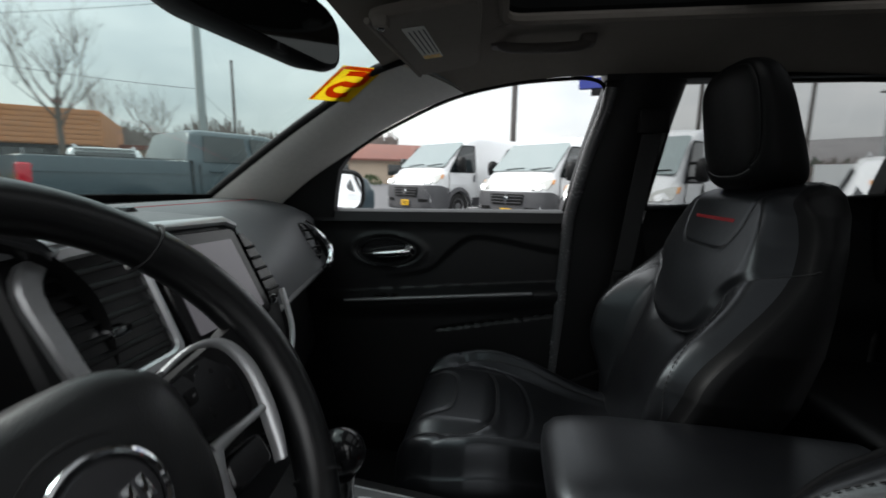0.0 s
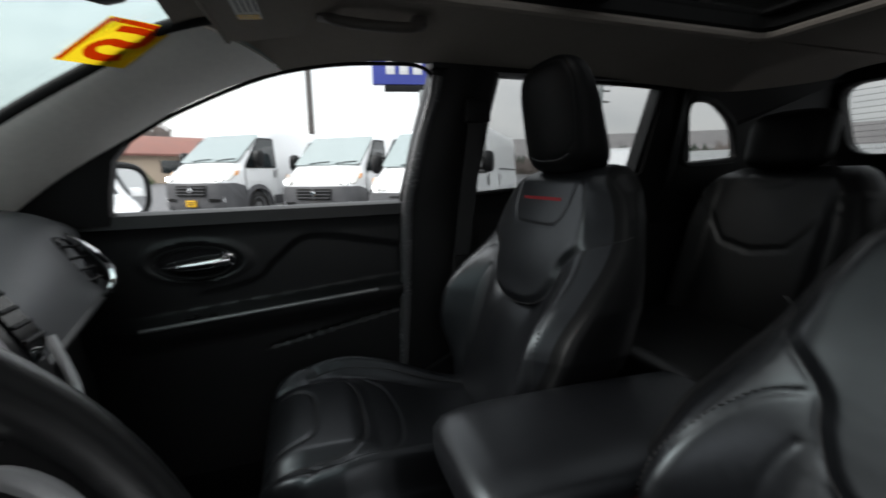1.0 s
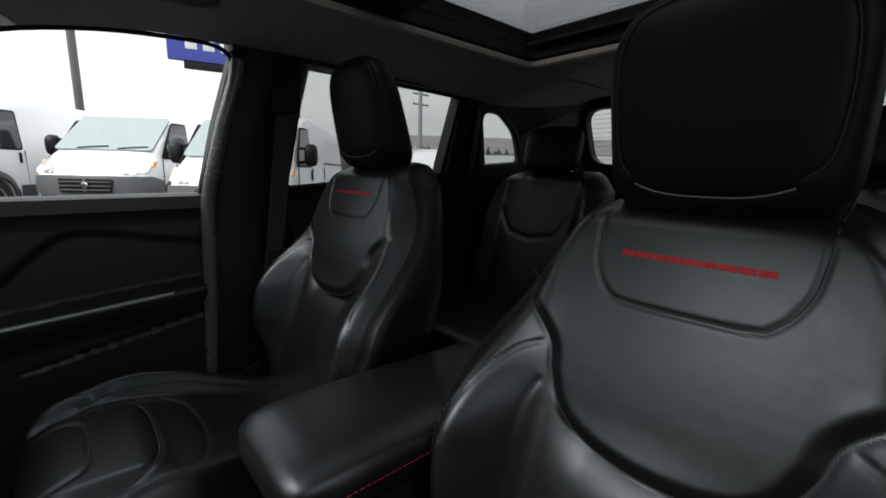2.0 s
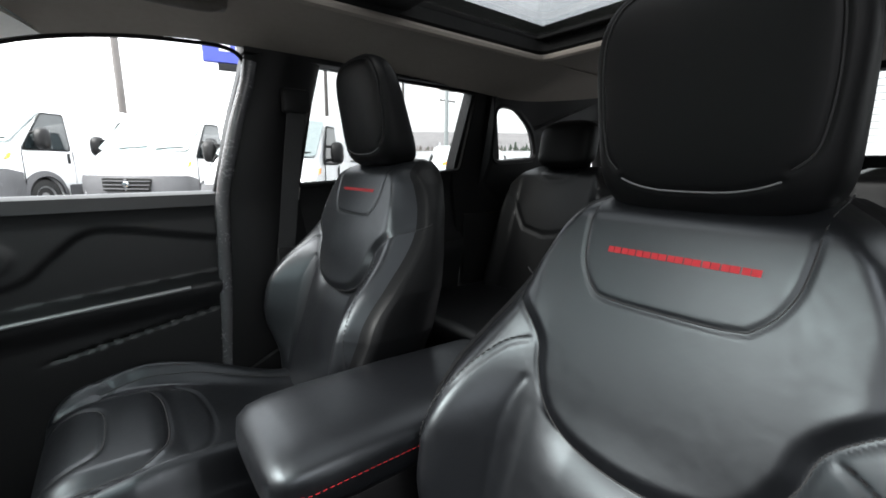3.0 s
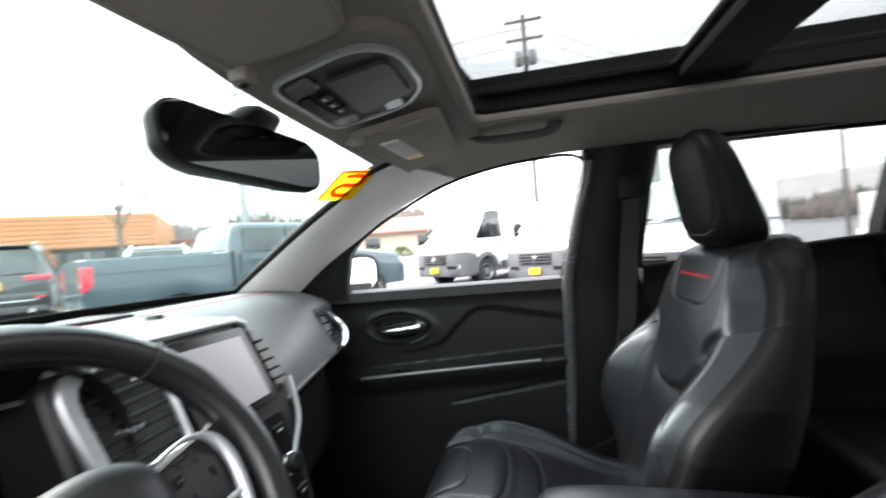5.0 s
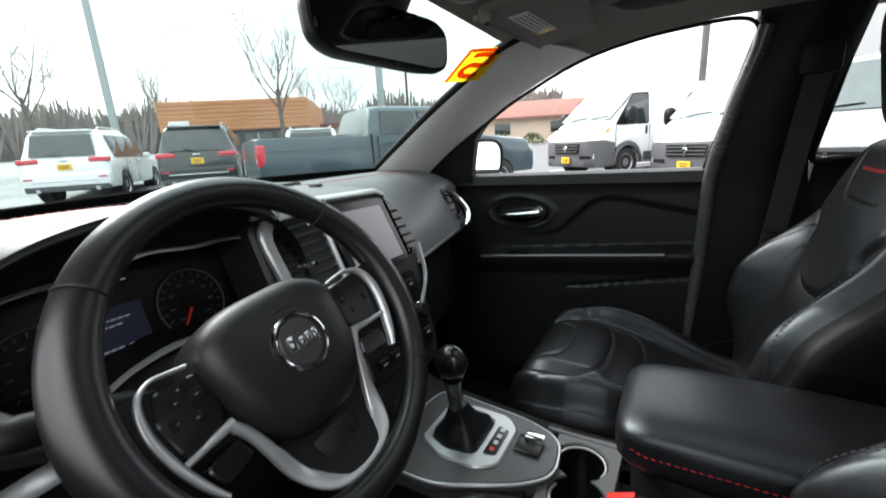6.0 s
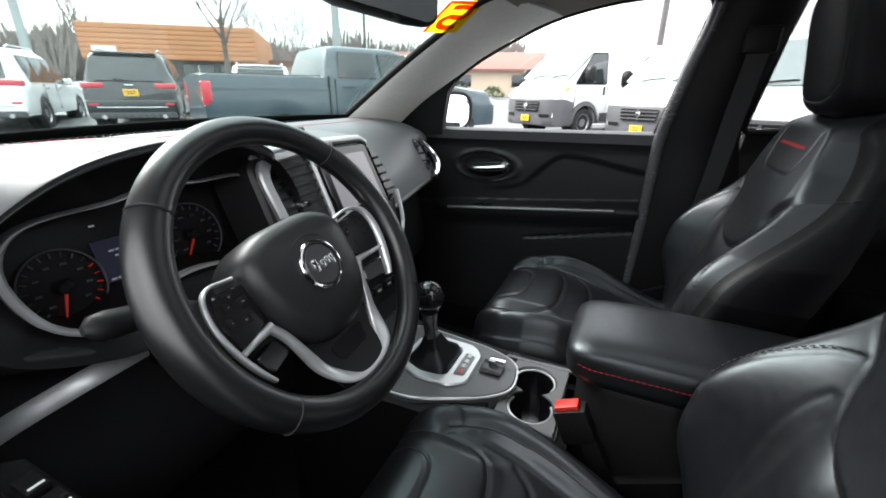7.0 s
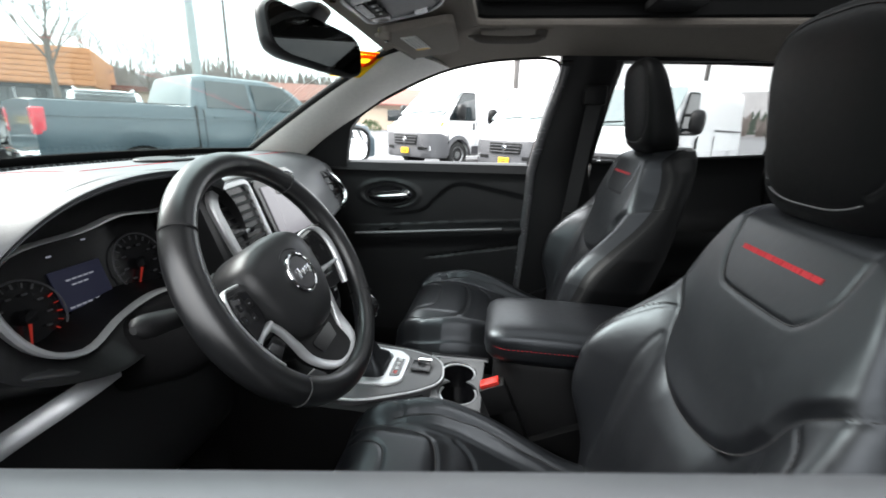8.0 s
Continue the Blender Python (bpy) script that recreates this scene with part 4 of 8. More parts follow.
def front_seat(x, who):
    Z = FLOOR_Z
    seat = thing("front_seat", f"black leather {who} seat with red embroidery and a headrest", "car seat", "front seats", at=(x, 0.004, Z + 0.010))
    cushion = part("cushion", down(cushion_mesh(), Z), LEATHER, seat, "black leather seat cushion", 85)
    backrest = part("backrest", down(seat_back_mesh(), Z), LEATHER, seat, "black leather backrest with side bolsters", 85)
    # the flanks and the back take the darkened leather, which carries their shade
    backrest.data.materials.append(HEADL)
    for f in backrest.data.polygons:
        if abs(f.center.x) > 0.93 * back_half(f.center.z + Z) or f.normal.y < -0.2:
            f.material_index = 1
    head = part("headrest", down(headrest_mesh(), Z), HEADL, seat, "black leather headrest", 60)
    # piping and stitching lie in the seams
    for line in (PATCH, USEAM):
        part("piping", down(tubem(on_back(line, 0.000), 0.0011, n=6), Z), BLACKT, backrest, "black piping")
    for line in (BOLS, flip(BOLS)):
        part("stitching", down(stitches(bmesh.new(), on_back([p + Vector((0.004 if p.x > 0 else -0.004, 0.004)) for p in line], 0.0035), 0.0009), Z), REDT if who == "driver" else BLACKT, backrest, "stitched bolster seam")
    for line in CUSH_SEAMS[:4]:
        part("piping", down(tubem([(p.x, p.y, cushion_top(p.x, p.y) + 0.0005) for p in line if p.y < 0.41], 0.0014, n=6), Z), BLACKT, cushion, "black piping")
    part("piping", down(tubem([(p.x, hr_front(p.x, p.y) - 0.0008, p.y) for p in HR_LINES[0]], 0.0011, n=5), Z), BLACKT, head, "black piping")
    part("stitching", down(tubem([(p.x, hr_front(p.x, p.y) - 0.0006, p.y) for p in HR_LINES[1]], 0.0011, n=5), Z), mat("pale_thread", (0.13, 0.13, 0.135), 0.6), head, "pale stitched seam")
    for s in (-0.05, 0.05):
        part("post", down(tubem([(s, -0.262, 1.22), (s, -0.262, 1.33)], 0.006, n=10), Z), CHROME, head)
    # embroidery: short red bars, no letters
    for k in range(18):
        a = -0.074 + 0.0083 * k
        b = a + (0.0076, 0.0068, 0.0078, 0.0070)[k % 4]
        bm = sheet(lambda u, v: (a + (b - a) * u, back_front(a + (b - a) * u, 1.2282 + 0.0064 * v) + 0.0003, 1.2282 + 0.0064 * v), 2, 2, 0.0006, (0, 1, 0.3))
        part("embroidery", down(bm, Z), REDT, backrest, "red embroidered mark")
    # side shield, lever, base and rails
    for sg in (-1, 1):
        ol = rounded([(-0.24, 0.60), (0.36, 0.60), (0.37, 0.685), (0.10, 0.70), (-0.06, 0.78), (-0.18, 0.82), (-0.24, 0.74)], 0.03)
        part("side_shield", down(plate(ol, lambda a, b, c: (sg * (0.262 + c), a, b), 0.02, 0.004), Z), PLASTIC, seat, "black plastic side shield")
        part("rail", down(boxm((sg * 0.19 - 0.02, -0.20, Z - 0.012), (sg * 0.19 + 0.02, 0.36, Z + 0.05), 0.005), Z), STEEL, seat)
        part("rail_cover", down(boxm((sg * 0.19 - 0.03, 0.30, Z + 0.05), (sg * 0.19 + 0.03, 0.39, Z + 0.11), 0.012), Z), PLASTIC, seat)
    part("seat_pan", down(boxm((-0.235, -0.20, 0.52), (0.235, 0.37, 0.66), 0.03), Z), PLASTIC, seat)
    return seat


seat_p = front_seat(0.367, "passenger")
seat_d = copy_thing(seat_p, pose(-0.348, 0.004, FLOOR_Z - 0.029))
for o in seat_d.children:
    if o.name.startswith("headrest"):
        o.location.z -= 0.012  # pushed a notch lower than the passenger's
tagged(seat_d, "black leather driver seat with red embroidery and a headrest", "car seat", "front seats")

# ---- back bench ----
def rear_half(z):
    return interp(z, [(0.75, 0.25), (1.10, 0.245), (1.20, 0.225), (1.255, 0.18), (1.27, 0.15)])


REAR_SEAMS = [[Vector(p) for p in l] for l in (((-0.09, 1.27), (-0.07, 1.235), (-0.03, 1.22), (0.03, 1.22), (0.07, 1.235), (0.09, 1.27)),
                                              ((-0.23, 1.20), (-0.17, 1.13), (-0.10, 1.04), (0.0, 1.02), (0.10, 1.04), (0.17, 1.13), (0.23, 1.20)))]


def rear_seat(x):
    seat = thing("back_seat", "black leather back seat with a headrest", "car seat", "back seats", at=(x, -0.87, FLOOR_Z + 0.035))
    bm, rings = bmesh.new(), []
    for k in range(61):
        z = 0.75 + 0.52 * k / 60
        w = rear_half(z)
        ring = []
        for i in range(61):
            s = -w + 2 * w * i / 60
            y = -0.09 - 0.28 * (z - 1.0) + 0.03 * ease(abs(s), 0.15, 0.22) - 0.05 * ease(abs(s) / w, 0.85, 1) - 0.05 * ease(z, 1.23, 1.27) ** 2
            y -= 0.005 * math.exp(-(min(dist_line((s, z), l) for l in REAR_SEAMS) / 0.006) ** 2)
            ring.append(Vector((s, y, z - FLOOR_Z)))
        ring += [Vector((w * (1 - j / 5 * 2), -0.23 - 0.28 * (z - 1.0), z - FLOOR_Z)) for j in range(6)]
        rings.append(ring)
    loft(bm, rings)
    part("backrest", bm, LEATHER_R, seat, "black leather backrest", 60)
    bm, rings = bmesh.new(), []
    for k in range(25):
        t = k / 24
        w = max(0.115 * max(0, 1 - abs(2 * t - 1) ** 5) ** 0.3, 0.04)
        d = max(0.045 * max(0, 1 - abs(2 * t - 1) ** 5) ** 0.4, 0.01)
        rings.append([Vector((w * math.copysign(abs(math.cos(a)) ** 0.55, math.cos(a)), -0.20 - 0.03 * t + d * math.copysign(abs(math.sin(a)) ** 0.6, math.sin(a)), 1.262 + 0.175 * t - FLOOR_Z)) for a in [2 * math.pi * j / 40 for j in range(40)]])
    loft(bm, rings)
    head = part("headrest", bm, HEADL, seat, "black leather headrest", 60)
    for s in (-0.045, 0.045):
        part("post", tubem([(s, -0.21, 1.22 - FLOOR_Z), (s, -0.21, 1.31 - FLOOR_Z)], 0.006, n=8), CHROME, head)
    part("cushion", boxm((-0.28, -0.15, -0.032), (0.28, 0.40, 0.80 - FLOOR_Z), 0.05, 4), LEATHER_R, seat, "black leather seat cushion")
    return seat


rs = rear_seat(0.450)
copy_thing(rs, pose(-0.505, -0.87, FLOOR_Z + 0.035))
mid = thing("back_seat", "narrow black leather middle back seat with a low headrest", "car seat", "back seats", at=(CL, -0.90, FLOOR_Z))
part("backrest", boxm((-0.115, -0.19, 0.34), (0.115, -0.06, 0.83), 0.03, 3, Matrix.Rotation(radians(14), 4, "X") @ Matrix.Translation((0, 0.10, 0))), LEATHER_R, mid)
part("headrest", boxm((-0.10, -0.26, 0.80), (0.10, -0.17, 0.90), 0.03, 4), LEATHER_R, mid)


# ---- dashboard ----
dash = thing("dashboard", "black vinyl dashboard with satin silver trim and round gauges", "dashboard", at=(0, 0.8, 0.9))
DO = Vector((0, 0.8, 0.9))


def dpart(name, bm, m, parent=None, label="", sharp=38):
    bmesh.ops.translate(bm, verts=bm.verts, vec=-DO)
    return part(name, bm, m, parent or dash, label, sharp)


ARCH = smooth_line([Vector((x, 0, z)) for x, z in ((-0.74, 1.155), (-0.66, 1.170), (-0.61, 1.200), (-0.565, 1.236), (-0.51, 1.264), (-0.45, 1.279), (-0.385, 1.284), (-0.32, 1.280), (-0.265, 1.264), (-0.215, 1.240), (-0.15, 1.236))], 10)
ARCH = [(p.x, p.z) for p in ARCH]


def arch_z(x):
    return interp(x, ARCH)


def pad_profile(x):
    end = [(1.165, 1.208), (1.02, 1.243), (0.86, 1.232), (0.70, 1.205), (0.645, 1.17), (0.62, 1.12)]
    za = arch_z(x)
    drv = [(1.165, 1.212), (1.02, 1.248), (0.82, 1.252 + 0.4 * max(0, za - 1.25)), (0.70, 1.252 + 0.62 * (za - 1.252)), (0.602, za - 0.004), (0.596, za - 0.008)]
    mid = [(1.165, 1.214), (1.02, 1.250), (0.82, 1.252), (0.70, 1.248), (0.655, 1.244), (0.640, 1.238)]
    yl = 0.625 + 0.095 * (x - 0.10) / 0.45
    pas = [(1.165, 1.212), (1.02, 1.248), (0.88, 1.240), (0.80, 1.212), (yl + 0.04, 1.14), (yl, 1.066)]
    def mix(a, b, w):
        return [(p[0] + (q[0] - p[0]) * w, p[1] + (q[1] - p[1]) * w) for p, q in zip(a, b)]
    if x < -0.60:
        return mix(end, drv, ease(x, -0.70, -0.56))
    if x < -0.10:
        return mix(drv, mid, ease(x, -0.26, -0.19))
    r = mix(mid, pas, ease(x, 0.045, 0.12))
    return [(p[0] + 0.0, p[1] - 0.022 * ease(x, 0.58, 0.68)) for p in r]


def pad(u, v):
    x = -0.735 + 1.40 * u
    pr = smooth_line([Vector((0, p[0], p[1])) for p in pad_profile(x)], 8)
    i = v * (len(pr) - 1)
    k = min(int(i), len(pr) - 2)
    p = pr[k].lerp(pr[k + 1], i - k)
    return (x, p.y, p.z)


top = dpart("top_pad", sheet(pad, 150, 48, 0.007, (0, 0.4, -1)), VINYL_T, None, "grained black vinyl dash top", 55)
dpart("seam", tubem([pad((x + 0.735) / 1.40, 0.33) for x in [-0.66 + 0.02 * k for k in range(65)]], 0.0012, n=5), REDT, top, "red stitched seam")
# defroster grille along the glass: a dark slot with pale ribs between
dfr = dpart("defroster_vent", sheet(lambda u, v: (-0.46 + 0.92 * u, 1.085 - 0.05 * (2 * u - 1) ** 2 + 0.045 * v, 1.239 - 0.008 * v), 24, 2, 0.006, (0, 0, 1)), LENS, top, "dark defroster slot")
for k in range(60):
    x = -0.45 + 0.0155 * k
    yb = 1.085 - 0.05 * (x / 0.46) ** 2
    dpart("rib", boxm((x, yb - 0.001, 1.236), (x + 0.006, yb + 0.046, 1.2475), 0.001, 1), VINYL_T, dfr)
# speaker grille and sensor in the top
dpart("speaker_grille", plate([Vector((0.02 + 0.075 * math.cos(a), 0.93 + 0.05 * math.sin(a))) for a in [2 * math.pi * k / 28 for k in range(28)]], lambda a, b, c: (a, b, pad((a + 0.735) / 1.40, 0.30)[2] + 0.006 + c), 0.006, 0.002), PLASTIC, top)
dpart("sun_sensor", lathe([(0.001, 0.0), (0.016, 0.0), (0.013, 0.006), (0.001, 0.008)], 20, Matrix.Translation((0.03, 0.80, 1.252))), GLOSSB, top)

# gauge cluster: a hooded opening, a silver rim and the dials behind
INN = [(-0.556, 1.165), (-0.525, 1.200), (-0.44, 1.207), (-0.385, 1.216), (-0.33, 1.211), (-0.25, 1.206), (-0.214, 1.160), (-0.224, 1.112), (-0.27, 1.088), (-0.33, 1.100), (-0.385, 1.107), (-0.44, 1.098), (-0.497, 1.080), (-0.542, 1.108)]
OUT = [(-0.622, 1.165), (-0.575, 1.226), (-0.485, 1.268), (-0.385, 1.279), (-0.30, 1.272), (-0.235, 1.240), (-0.196, 1.18), (-0.200, 1.10), (-0.25, 1.058), (-0.33, 1.050), (-0.385, 1.050), (-0.44, 1.052), (-0.50, 1.052), (-0.590, 1.095)]
closed2 = lambda pts, n=5: [Vector((p.x, p.z)) for p in smooth_line([Vector((a, 0, b)) for a, b in pts], n, True)]
INN, OUT = closed2(INN), closed2(OUT)
shrink = lambda pts, k: [Vector((-0.385, 1.15)) + (p - Vector((-0.385, 1.15))) * k for p in pts]
tilt_y = lambda z: 0.3 * (z - 1.15)
hood = loftm([[Vector((p.x, 0.603 + 0.12 * (p.y - 1.15), p.y)) for p in OUT], [Vector((p.x, 0.612 + 0.12 * (p.y - 1.15), p.y)) for p in shrink(OUT, 0.985)],
              [Vector((p.x, 0.652 + tilt_y(p.y), p.y)) for p in shrink(INN, 1.06)], [Vector((p.x, 0.720 + tilt_y(p.y), p.y)) for p in INN]], caps=False)
cluster = dpart("instrument_hood", hood, PLASTIC, None, "black hooded gauge cluster")
dpart("rim", ringplate(shrink(INN, 1.055), INN, lambda a, b, c: (a, 0.640 + tilt_y(b) - c, b), 0.012, 0.003), SILVER, cluster, "satin silver cluster rim")
dpart("face", plate(INN, lambda a, b, c: (a, 0.716 + tilt_y(b) - c, b), 0.01), LENS, cluster, "black gauge face")
face = lambda a, b, c=0.0: (a, 0.714 + tilt_y(b) - c, b)


def gauge(cx, cz, r, frac, red):
    circ = [Vector((cx + r * math.cos(a), cz + r * math.sin(a))) for a in [2 * math.pi * k / 40 for k in range(40)]]
    dpart("dial_ring", tubem([face(p.x, p.y, 0.004) for p in circ], 0.0012, n=6, closed=True), TICK, cluster, "thin grey dial ring")
    for k in range(17):
        a = radians(225 - 270 * k / 16)
        w = 0.0012 if k % 2 else 0.002
        d = Vector((math.cos(a), math.sin(a)))
        p0, p1 = Vector((cx, cz)) + d * r * 0.78, Vector((cx, cz)) + d * r * 0.92
        dpart("tick", tubem([face(p0.x, p0.y, 0.002), face(p1.x, p1.y, 0.002)], w * 0.6, n=4), REDGLOW if red and k > 11 else TICK, cluster)
    for k in range(8):
        a = radians(225 - 270 * k / 7)
        p = Vector((cx, cz)) + Vector((math.cos(a), math.sin(a))) * r * 0.60
        dpart("numeral_bar", tubem([face(p.x - 0.003, p.y, 0.002), face(p.x + 0.003, p.y, 0.002)], 0.0016, n=4), TICK, cluster)
    a = radians(frac)
    dpart("needle", tubem([face(cx, cz, 0.006), face(cx + 0.8 * r * math.cos(a), cz + 0.8 * r * math.sin(a), 0.006)], [0.0022, 0.0009], n=6), REDGLOW, cluster, "red gauge needle")
    dpart("dial_hub", lathe([(0.0005, 0), (0.010, 0), (0.008, 0.006), (0.0005, 0.007)], 20, Matrix.Translation(face(cx, cz, 0.004)) @ Matrix.Rotation(radians(90), 4, "X")), GLOSSB, cluster)


gauge(-0.494, 1.114, 0.043, 250, True)
gauge(-0.322, 1.128, 0.045, 235, False)
dpart("display", plate([Vector(p) for p in ((-0.452, 1.152), (-0.382, 1.152), (-0.382, 1.100), (-0.452, 1.100))], lambda a, b, c: face(a, b, 0.002 + c), 0.002), LCD, cluster, "dim blue driver display")
for x0, w, z in ((-0.417, 0.040, 1.138), (-0.417, 0.030, 1.131), (-0.430, 0.034, 1.104), (-0.398, 0.026, 1.104), (-0.440, 0.012, 1.172), (-0.392, 0.006, 1.182)):
    for q in range(max(1, int(w / 0.008))):
        a0 = x0 - w / 2 + 0.008 * q
        dpart("display_text_bar", plate([Vector(p) for p in ((a0, z + 0.0010), (a0 + 0.0062, z + 0.0010), (a0 + 0.0062, z - 0.0010), (a0, z - 0.0010))], lambda a, b, c: face(a, b, 0.0045 + c), 0.001), LCDW, cluster)

# lower dash: driver's knee panel, passenger's glove box side
def lower(u, v):
    x = -0.735 + 1.40 * u
    yl = pad_profile(x)[-1][0] if x > 0.10 else interp(x, [(-0.735, 0.63), (-0.60, 0.615), (-0.25, 0.615), (-0.2, 0.62), (0.1, 0.63)])
    zt = interp(x, [(-0.735, 1.125), (-0.60, 1.11), (-0.50, 1.062), (-0.20, 1.055), (0.10, 1.05), (0.14, 1.07), (0.66, 1.07)])
    pr = [(yl + 0.005, zt), (yl - 0.008, zt - 0.012), (yl + 0.03, zt - 0.035), (yl + 0.085, zt - 0.06), (yl + 0.075, zt - 0.15), (yl + 0.06, zt - 0.28), (yl + 0.12, 0.70), (yl + 0.25, 0.62)]
    pts = smooth_line([Vector((0, a, b)) for a, b in pr], 5)
    i = v * (len(pts) - 1)
    k = min(int(i), len(pts) - 2)
    p = pts[k].lerp(pts[k + 1], i - k)
    return (x, p.y, p.z)


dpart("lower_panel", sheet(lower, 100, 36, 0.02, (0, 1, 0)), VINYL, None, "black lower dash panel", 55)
dpart("knee_trim", tubem(smooth_line([(-0.66, 0.70, 0.965), (-0.60, 0.652, 1.008), (-0.565, 0.630, 1.026), (-0.527, 0.612, 1.040), (-0.47, 0.625, 1.035)], 6), 0.012, n=10, flat=0.4), GREYTRIM, None, "satin grey knee trim")
dpart("side_vent", boxm((-0.70, 0.60, 1.03), (-0.63, 0.66, 1.10), 0.01), GLOSSB)

# centre stack: a plane that leans forward at the top
stack = lambda a, b, c=0.0: (a, 0.640 + 0.35 * (b - 1.23) - 0.944 * c, b + 0.33 * c)
body = [Vector(p) for p in ((-0.262, 1.238), (-0.16, 1.246), (0.035, 1.240), (0.075, 1.215), (0.105, 1.12), (0.085, 1.03), (0.06, 0.90), (-0.17, 0.88), (-0.215, 1.03), (-0.258, 1.10))]
dpart("centre_panel", plate(rounded(body, 0.03), lambda a, b, c: stack(a, b, c), 0.09, 0.006), VINYL, None, "black centre stack")
vo = rounded([(-0.260, 1.234), (-0.128, 1.240), (-0.118, 1.100), (-0.238, 1.096)], [0.045, 0.018, 0.018, 0.03])
vi = rounded([(-0.238, 1.222), (-0.136, 1.228), (-0.128, 1.112), (-0.222, 1.108)], [0.034, 0.012, 0.012, 0.022])
vent = dpart("air_vent", ringplate(vo, vi, lambda a, b, c: stack(a, b, 0.010 + c), 0.02, 0.003), SILVER, None, "centre air vent with a satin silver frame")
dpart("duct", plate(vi, lambda a, b, c: stack(a, b, 0.0015 + c), 0.002), LENS, vent, "dark air duct")
for k in range(7):
    z = 1.118 + 0.0155 * k
    dpart("slat", tubem([stack(-0.226 - 0.010 * (k / 6), z, 0.004), stack(-0.132 - 0.004 * (k / 6), z + 0.003, 0.004)], 0.0036, n=6, flat=0.45), PLASTIC, vent, "black vent slat")
dpart("tab", boxm((-0.200, 0.596, 1.150), (-0.178, 0.612, 1.160), 0.003), CHROME, vent, "bright vent tab")
dpart("top_strip", tubem([stack(-0.255, 1.239, 0.004), stack(-0.16, 1.246, 0.004), stack(0.03, 1.241, 0.004), stack(0.052, 1.232, 0.002)], 0.0075, n=8, flat=0.7), SILVER, None, "satin silver strip above the screen")
so = rounded([(-0.122, 1.232), (0.034, 1.228), (0.056, 1.098), (-0.112, 1.098)], 0.010)
screen = dpart("touch_screen", plate(so, lambda a, b, c: stack(a, b, 0.012 + c), 0.012, 0.002), GLOSSB, None, "touch screen in a gloss black frame")
si = rounded([(-0.106, 1.216), (0.018, 1.213), (0.036, 1.112), (-0.098, 1.112)], 0.003)
dpart("display", plate(si, lambda a, b, c: stack(a, b, 0.0145 + c), 0.002), SCREEN, screen, "display with its grey reflection given as a weak glow")
ro = rounded([(0.046, 1.226), (0.072, 1.208), (0.102, 1.118), (0.068, 1.100)], 0.012)
rv = dpart("air_vent", plate(ro, lambda a, b, c: stack(a, b, 0.008 + c), 0.02, 0.003), GLOSSB, None, "narrow dark air vent with bright tabs")
for k in range(5):
    z = 1.128 + 0.017 * k
    dpart("slat", tubem([stack(0.062 - 0.003 * k, z, 0.010), stack(0.094 - 0.006 * k, z, 0.010)], 0.0028, n=6), PLASTIC, rv)
dpart("tab", boxm((0.060, 0.588, 1.108), (0.078, 0.600, 1.122), 0.003), CHROME, rv, "bright vent tab")
dpart("tab", boxm((0.052, 0.610, 1.160), (0.064, 0.622, 1.168), 0.003), CHROME, rv, "bright vent tab")
dpart("side_trim", tubem(smooth_line([stack(0.110, 1.12, 0.004), stack(0.096, 1.06, 0.006), stack(0.06, 1.02, 0.006), stack(0.02, 0.985, 0.004)], 6), 0.008, n=8, flat=0.6), SILVER, None, "satin silver trim down the centre stack")
ctl = dpart("climate_panel", plate(rounded([(-0.150, 1.080), (0.058, 1.080), (0.045, 0.93), (-0.150, 0.93)], 0.015), lambda a, b, c: stack(a, b, 0.008 + c), 0.015, 0.003), GLOSSB, None, "gloss black climate panel")
for k, a in enumerate((-0.120, -0.045, 0.025)):
    dpart("knob", lathe([(0.001, 0.020), (0.012, 0.020), (0.015, 0.016), (0.017, 0.0), (0.001, 0.0)], 24, Matrix.Translation(stack(a, 1.000 if k != 1 else 0.995, 0.008)) @ Matrix.Rotation(radians(71), 4, "X")), PLASTIC, ctl, "round control knob")
    dpart("knob_ring", tubem([Vector(stack(a, 1.000 if k != 1 else 0.995, 0.012)) + Matrix.Rotation(radians(71), 3, "X") @ Vector((0.0165 * math.cos(w), 0.0165 * math.sin(w), 0)) for w in [2 * math.pi * j / 24 for j in range(24)]], 0.0014, n=5, closed=True), CHROME, ctl)
for r in range(2):
    for k in range(5):
        a, b = -0.130 + 0.036 * k, 1.058 - 0.098 * r
        dpart("button", boxm((a, stack(a, b, 0.010)[1] - 0.004, b - 0.008), (a + 0.028, stack(a, b, 0.010)[1] + 0.004, b + 0.008), 0.002), PLASTIC, ctl)
        dpart("button_mark", boxm((a + 0.009, stack(a, b, 0.010)[1] - 0.0052, b - 0.0016), (a + 0.019, stack(a, b, 0.010)[1] - 0.0036, b + 0.0016)), WHITEM, ctl)

# outer vent at the passenger's end
ov = dpart("air_vent", plate(rounded([(0.525, 1.188), (0.560, 1.185), (0.592, 1.120), (0.560, 1.075), (0.530, 1.085)], 0.02), lambda a, b, c: (a, 0.750 + 0.35 * (b - 1.13) - 0.25 * (a - 0.55) - c, b), 0.02, 0.003), GLOSSB, None, "outer air vent with a bright silver bezel")
dpart("bezel", tubem(smooth_line([(0.548, 0.765, 1.192), (0.575, 0.742, 1.160), (0.600, 0.722, 1.118), (0.590, 0.712, 1.085), (0.560, 0.714, 1.066), (0.525, 0.712, 1.060)], 6), [0.004] + [0.004 + 0.007 * math.sin(math.pi * k / 30) for k in range(1, 30)] + [0.004], n=8, flat=0.8), CHROME, ov, "bright silver vent bezel")
